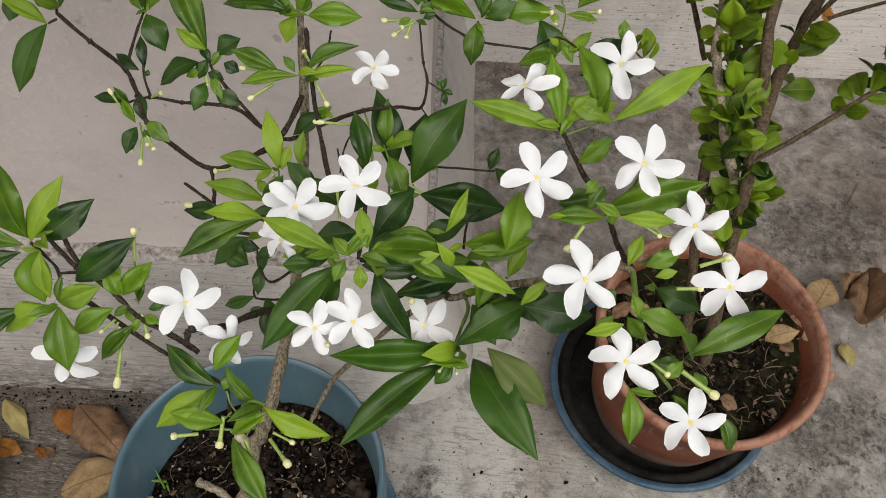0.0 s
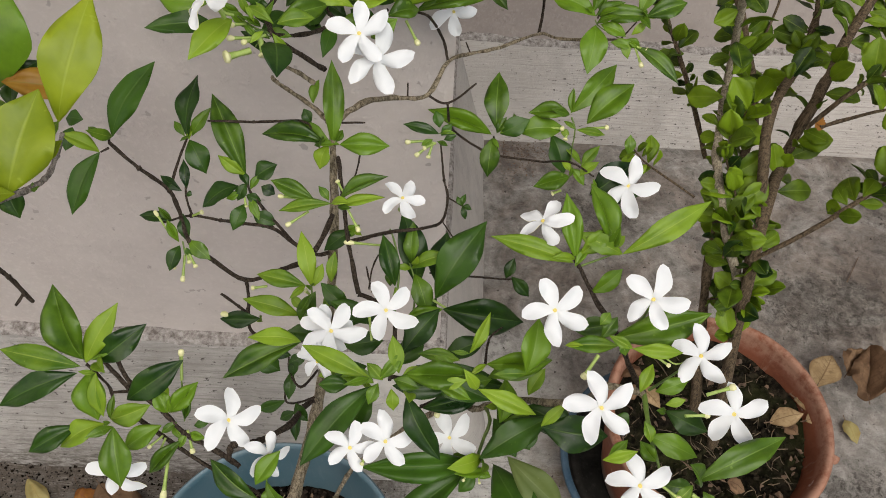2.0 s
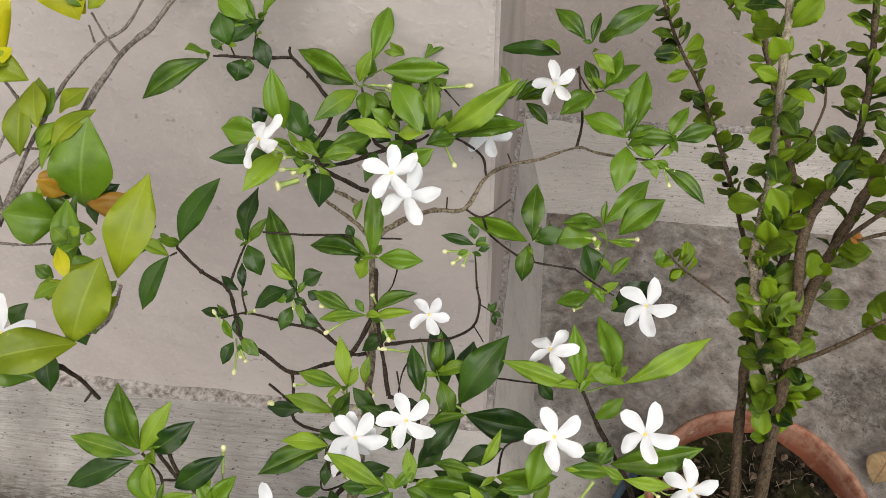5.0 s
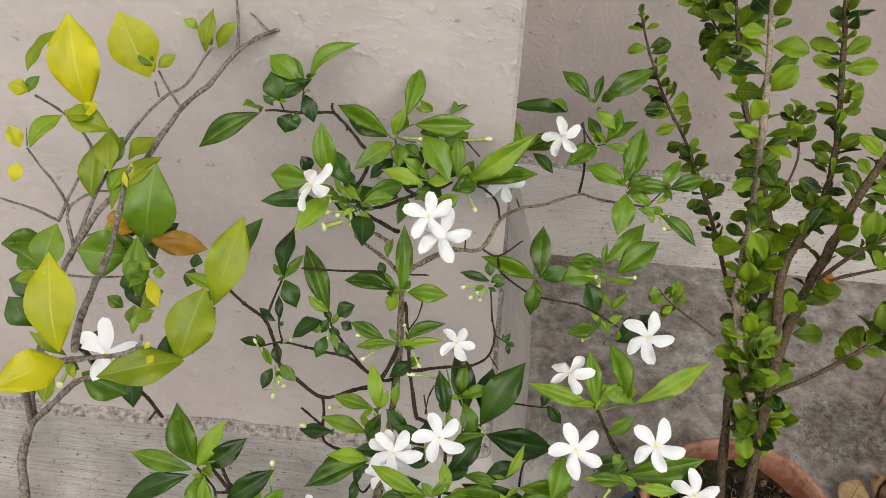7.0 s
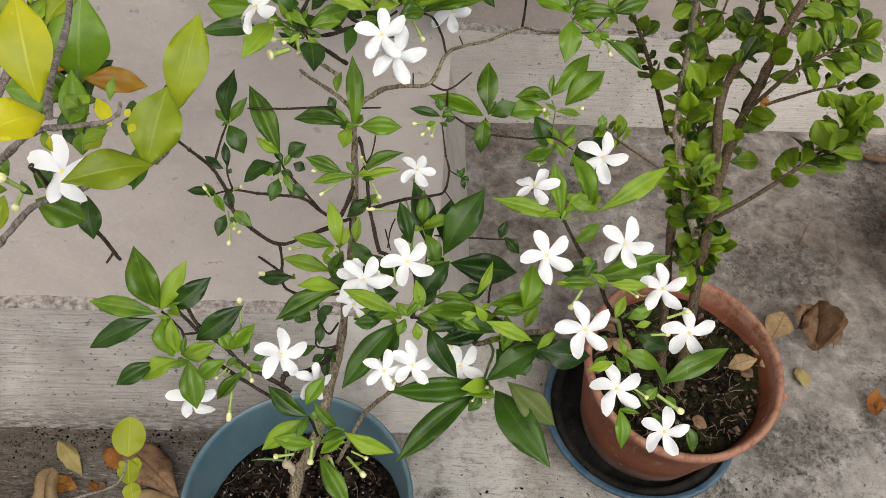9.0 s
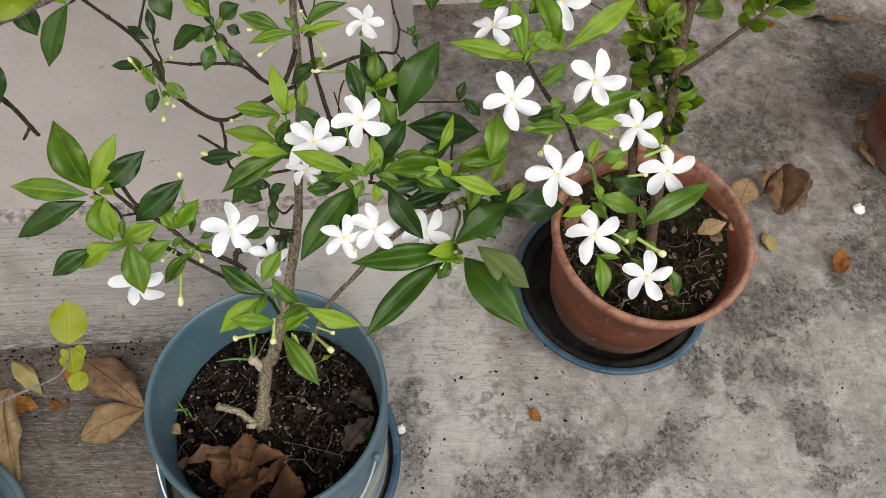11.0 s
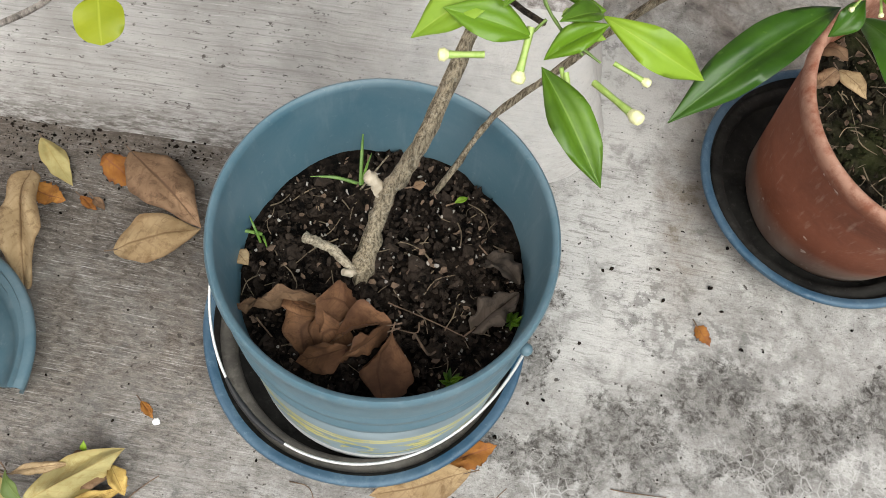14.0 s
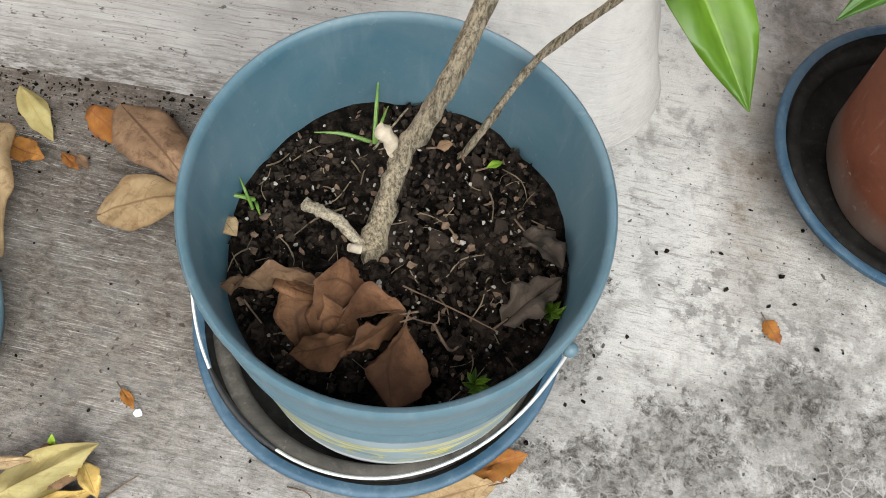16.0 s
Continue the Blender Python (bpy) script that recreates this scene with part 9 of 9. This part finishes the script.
fallen("brown", (0.799, 0.923, 0.020), (0.808, 0.980, 0.020), 0.029, "curled dry brown leaf on the concrete")
fallen("yellow", (0.725, 0.874, 0.006), (0.735, 0.830, 0.006), 0.027, "small yellow-green leaf on the concrete")
fallen("orange", (0.848, 0.785, 0.012), (0.859, 0.838, 0.020), 0.034, "dry orange seed pod on the concrete")
fallen("brown", (0.945, 1.449, 0.012), (1.071, 1.426, 0.012), 0.035, "curled dry brown leaf on the concrete")
fallen("brown", (0.980, 1.265, 0.020), (1.060, 1.243, 0.020), 0.044, "curled dry brown leaf on the concrete")
fallen("brown", (0.980, 1.150, 0.012), (1.031, 1.167, 0.012), 0.029, "curled dry brown leaf on the concrete")
fallen("orange", (0.830, 1.424, 0.010), (0.862, 1.406, 0.010), 0.027, "small crumpled orange dry leaf on the floor")
fallen("brown", (0.969, 1.094, 0.010), (0.983, 1.027, 0.010), 0.029, "curled dry brown leaf on the concrete")
fallen("brown", (0.956, 1.073, 0.010), (0.986, 1.088, 0.010), 0.029, "curled dry brown leaf on the concrete")
fallen("crumpled", (-0.171, 0.393, 0.236), (-0.245, 0.372, 0.226), 0.024, "curled grey-brown leaf arching over the soil in the pail", (0.1, 0.6, 0.75))
fallen("umber", (-0.203, 0.392, 0.240), (-0.167, 0.378, 0.238), 0.011, "rolled pale edge of the curled leaf", (0.2, -0.6, 0.7))
fallen("umber", (-0.137, 0.394, 0.226), (-0.173, 0.404, 0.246), 0.036, "brown leaf leaning on the foot of the trunk", (-0.5, -0.5, 0.7))
fallen("umber", (-0.102, 0.382, 0.248), (-0.159, 0.365, 0.240), 0.034, "large crumpled brown leaf on the soil in the pail", (0.1, 0.35, 0.9))
fallen("umber", (-0.102, 0.377, 0.246), (-0.140, 0.360, 0.234), 0.030, "lit lower half of the crumpled brown leaf", (0.2, -0.65, 0.75))
fallen("umber", (-0.137, 0.359, 0.236), (-0.180, 0.335, 0.228), 0.028, "torn flap of brown leaf on the soil", (-0.1, -0.55, 0.8))
fallen("umber", (-0.101, 0.376, 0.246), (-0.111, 0.320, 0.222), 0.026, "creased brown leaf tip lying on the soil", (0.75, -0.1, 0.65))
fallen("umber", (-0.171, 0.388, 0.232), (-0.187, 0.344, 0.223), 0.030, "shaded brown leaf on the soil in the pail", (-0.55, 0.25, 0.8))
fallen("umber", (-0.147, 0.379, 0.236), (-0.172, 0.352, 0.226), 0.026, "shaded brown leaf on the soil in the pail", (-0.2, 0.5, 0.8))
fallen("grey", (-0.030, 0.400, 0.220), (0.008, 0.445, 0.226), 0.028, "grey-brown dead leaf on the soil in the pail")
fallen("grey", (-0.030, 0.480, 0.220), (0.007, 0.450, 0.224), 0.030, "grey-brown dead leaf on the soil in the pail")
fallen("tan", (-0.263, 0.434, 0.218), (-0.246, 0.421, 0.218), 0.017, "pale scrap of leaf on the soil")
fallen("brown", (-0.111, 0.534, 0.220), (-0.099, 0.540, 0.220), 0.012, "small brown leaf scrap on the soil")
fallen("young", (-0.068, 0.526, 0.218), (-0.055, 0.535, 0.218), 0.007, "green leaf scrap on the soil")
fallen("tan", (0.504, 0.740, 0.225), (0.548, 0.752, 0.235), 0.030, "curled dry leaf on the mossy soil of the clay pot")
fallen("tan", (0.545, 0.783, 0.225), (0.572, 0.766, 0.225), 0.022, "curled dry leaf on the mossy soil of the clay pot")
fallen("tan", (0.555, 0.748, 0.225), (0.572, 0.754, 0.225), 0.018, "curled dry leaf on the mossy soil of the clay pot")
fallen("brown", (0.292, 0.804, 0.222), (0.325, 0.778, 0.235), 0.036, "curled dry leaf on the mossy soil of the clay pot")
fallen("tan", (0.321, 0.777, 0.222), (0.351, 0.742, 0.222), 0.029, "curled dry leaf on the mossy soil of the clay pot")
fallen("brown", (0.433, 0.642, 0.228), (0.458, 0.635, 0.228), 0.028, "curled dry leaf on the mossy soil of the clay pot")
fallen("brown", (0.298, 0.749, 0.222), (0.320, 0.775, 0.222), 0.023, "curled dry leaf on the mossy soil of the clay pot")
fallen("brown", (0.523, 0.740, 0.225), (0.540, 0.724, 0.225), 0.026, "curled dry leaf on the mossy soil of the clay pot")
tagged(limb(None, [(-0.114, 0.388, 0.225), (-0.081, 0.384, 0.230), (-0.079, 0.390, 0.245)], 0.0012, 0.0008, LITTER, "twig", 6), "thin curled dry root on the soil", "twig")
tagged(limb(None, [(-0.081, 0.384, 0.230), (-0.066, 0.370, 0.220), (-0.059, 0.374, 0.220)], 0.0020, 0.0014, LITTER, "twig", 6), "short dry root on the soil", "twig")
tagged(limb(None, [(-0.111, 0.411, 0.220), (-0.069, 0.401, 0.222), (-0.033, 0.392, 0.220)], 0.0012, 0.0008, LITTER, "twig", 6), "thin dry stick on the soil", "twig")
tagged(limb(None, [(-0.156, 0.391, 0.225), (-0.142, 0.375, 0.222)], 0.0015, 0.0010, LITTER, "twig", 6), "short dry stick on the soil", "twig")
tagged(limb(None, [(-0.225, 0.372, 0.222), (-0.207, 0.358, 0.220)], 0.0015, 0.0010, LITTER, "twig", 6), "short dry stick on the soil", "twig")
tagged(limb(None, [(-0.161, 0.519, 0.222), (-0.139, 0.547, 0.250)], 0.0016, 0.0012, BARK, "twig", 6), "short dead shoot in the soil", "twig")
tagged(limb(None, [(0.169, 0.316, 0.003), (0.193, 0.316, 0.004), (0.233, 0.319, 0.003)], 0.0012, 0.0008, LITTER, "twig", 6), "thin dry stalk on the concrete", "twig")
tagged(limb(None, [(-0.497, 0.216, 0.020), (-0.481, 0.211, 0.020)], 0.0012, 0.0010, LITTER, "twig", 6), "leaf stalk by the heap", "twig")
tagged(limb(None, [(-0.523, 0.619, 0.010), (-0.507, 0.600, 0.008)], 0.0010, 0.0008, LITTER, "twig", 6), "leaf stalk on the concrete", "twig")
tagged(limb(None, [(0.786, 1.173, 0.004), (0.820, 1.237, 0.004)], 0.0014, 0.0010, LITTER, "twig", 6), "dark stick on the concrete", "twig")
tagged(limb(None, [(0.846, 0.762, 0.006), (0.854, 0.798, 0.012)], 0.0014, 0.0010, LITTER, "twig", 6), "stalk of the seed pod", "twig")
tagged(limb(None, [(0.374, 0.668, 0.224), (0.397, 0.650, 0.228), (0.422, 0.632, 0.226)], 0.0010, 0.0008, LITTER, "twig", 6), "pale thin stalk on the mossy soil", "twig")

tagged(limb(None, [(-0.187, 0.258, 0.004), (-0.163, 0.255, 0.004), (-0.151, 0.230, 0.004)], 0.0012, 0.0008, LITTER, "twig", 6), "thin dry stalk lying on the concrete", "twig")
tagged(limb(None, [(0.038, 0.273, 0.004), (0.044, 0.285, 0.004), (0.052, 0.295, 0.004)], 0.0012, 0.0008, LITTER, "twig", 6), "thin dry stalk lying on the concrete", "twig")
tagged(limb(None, [(-0.351, 0.210, 0.004), (-0.339, 0.225, 0.004), (-0.326, 0.238, 0.004)], 0.0012, 0.0008, LITTER, "twig", 6), "thin dry stalk by the heap of leaves", "twig")

def fallen_grass(base, tip, width):
    base, tip = Vector(base), Vector(tip)
    mid = base.lerp(tip, 0.5) + Vector((0, 0, 0.006))
    ob = part("grass_blade", tube([base, mid, tip], [width * 0.5, width * 0.45, width * 0.08], 5), GRASS)
    return tagged(ob, "thin green grass blade sprouting from the soil", "grass", "grass blades")


fallen_grass((-0.163, 0.528, 0.212), (-0.170, 0.576, 0.242), 0.0042)
fallen_grass((-0.164, 0.530, 0.212), (-0.212, 0.523, 0.221), 0.0042)
fallen_grass((-0.162, 0.528, 0.212), (-0.157, 0.555, 0.233), 0.0030)
fallen_grass((-0.244, 0.457, 0.212), (-0.273, 0.449, 0.220), 0.0042)
fallen_grass((-0.243, 0.449, 0.212), (-0.256, 0.466, 0.230), 0.0030)
fallen_grass((-0.242, 0.455, 0.212), (-0.235, 0.444, 0.212), 0.0030)
weed = tagged(empty("seedling", (0.004, 0.417, 0.215)), "tiny bright green seedling on the soil", "seedling", "seedlings")
for k in range(9):
    a = k * 2.4
    leaf(weed, "mid", (0, 0, 0.003), (0.011 * math.cos(a), 0.011 * math.sin(a), 0.004 + 0.0015 * k), 0.005)
weed = tagged(empty("seedling", (-0.041, 0.349, 0.215)), "tiny bright green seedling on the soil", "seedling", "seedlings")
for k in range(9):
    a = k * 2.4
    leaf(weed, "mid", (0, 0, 0.003), (0.011 * math.cos(a), 0.011 * math.sin(a), 0.004 + 0.0015 * k), 0.005)
scrap((0.045, 0.496, 0.004), 0.0080)
scrap((0.928, 0.934, 0.004), 0.0120)
scrap((-0.347, 0.294, 0.004), 0.0040)
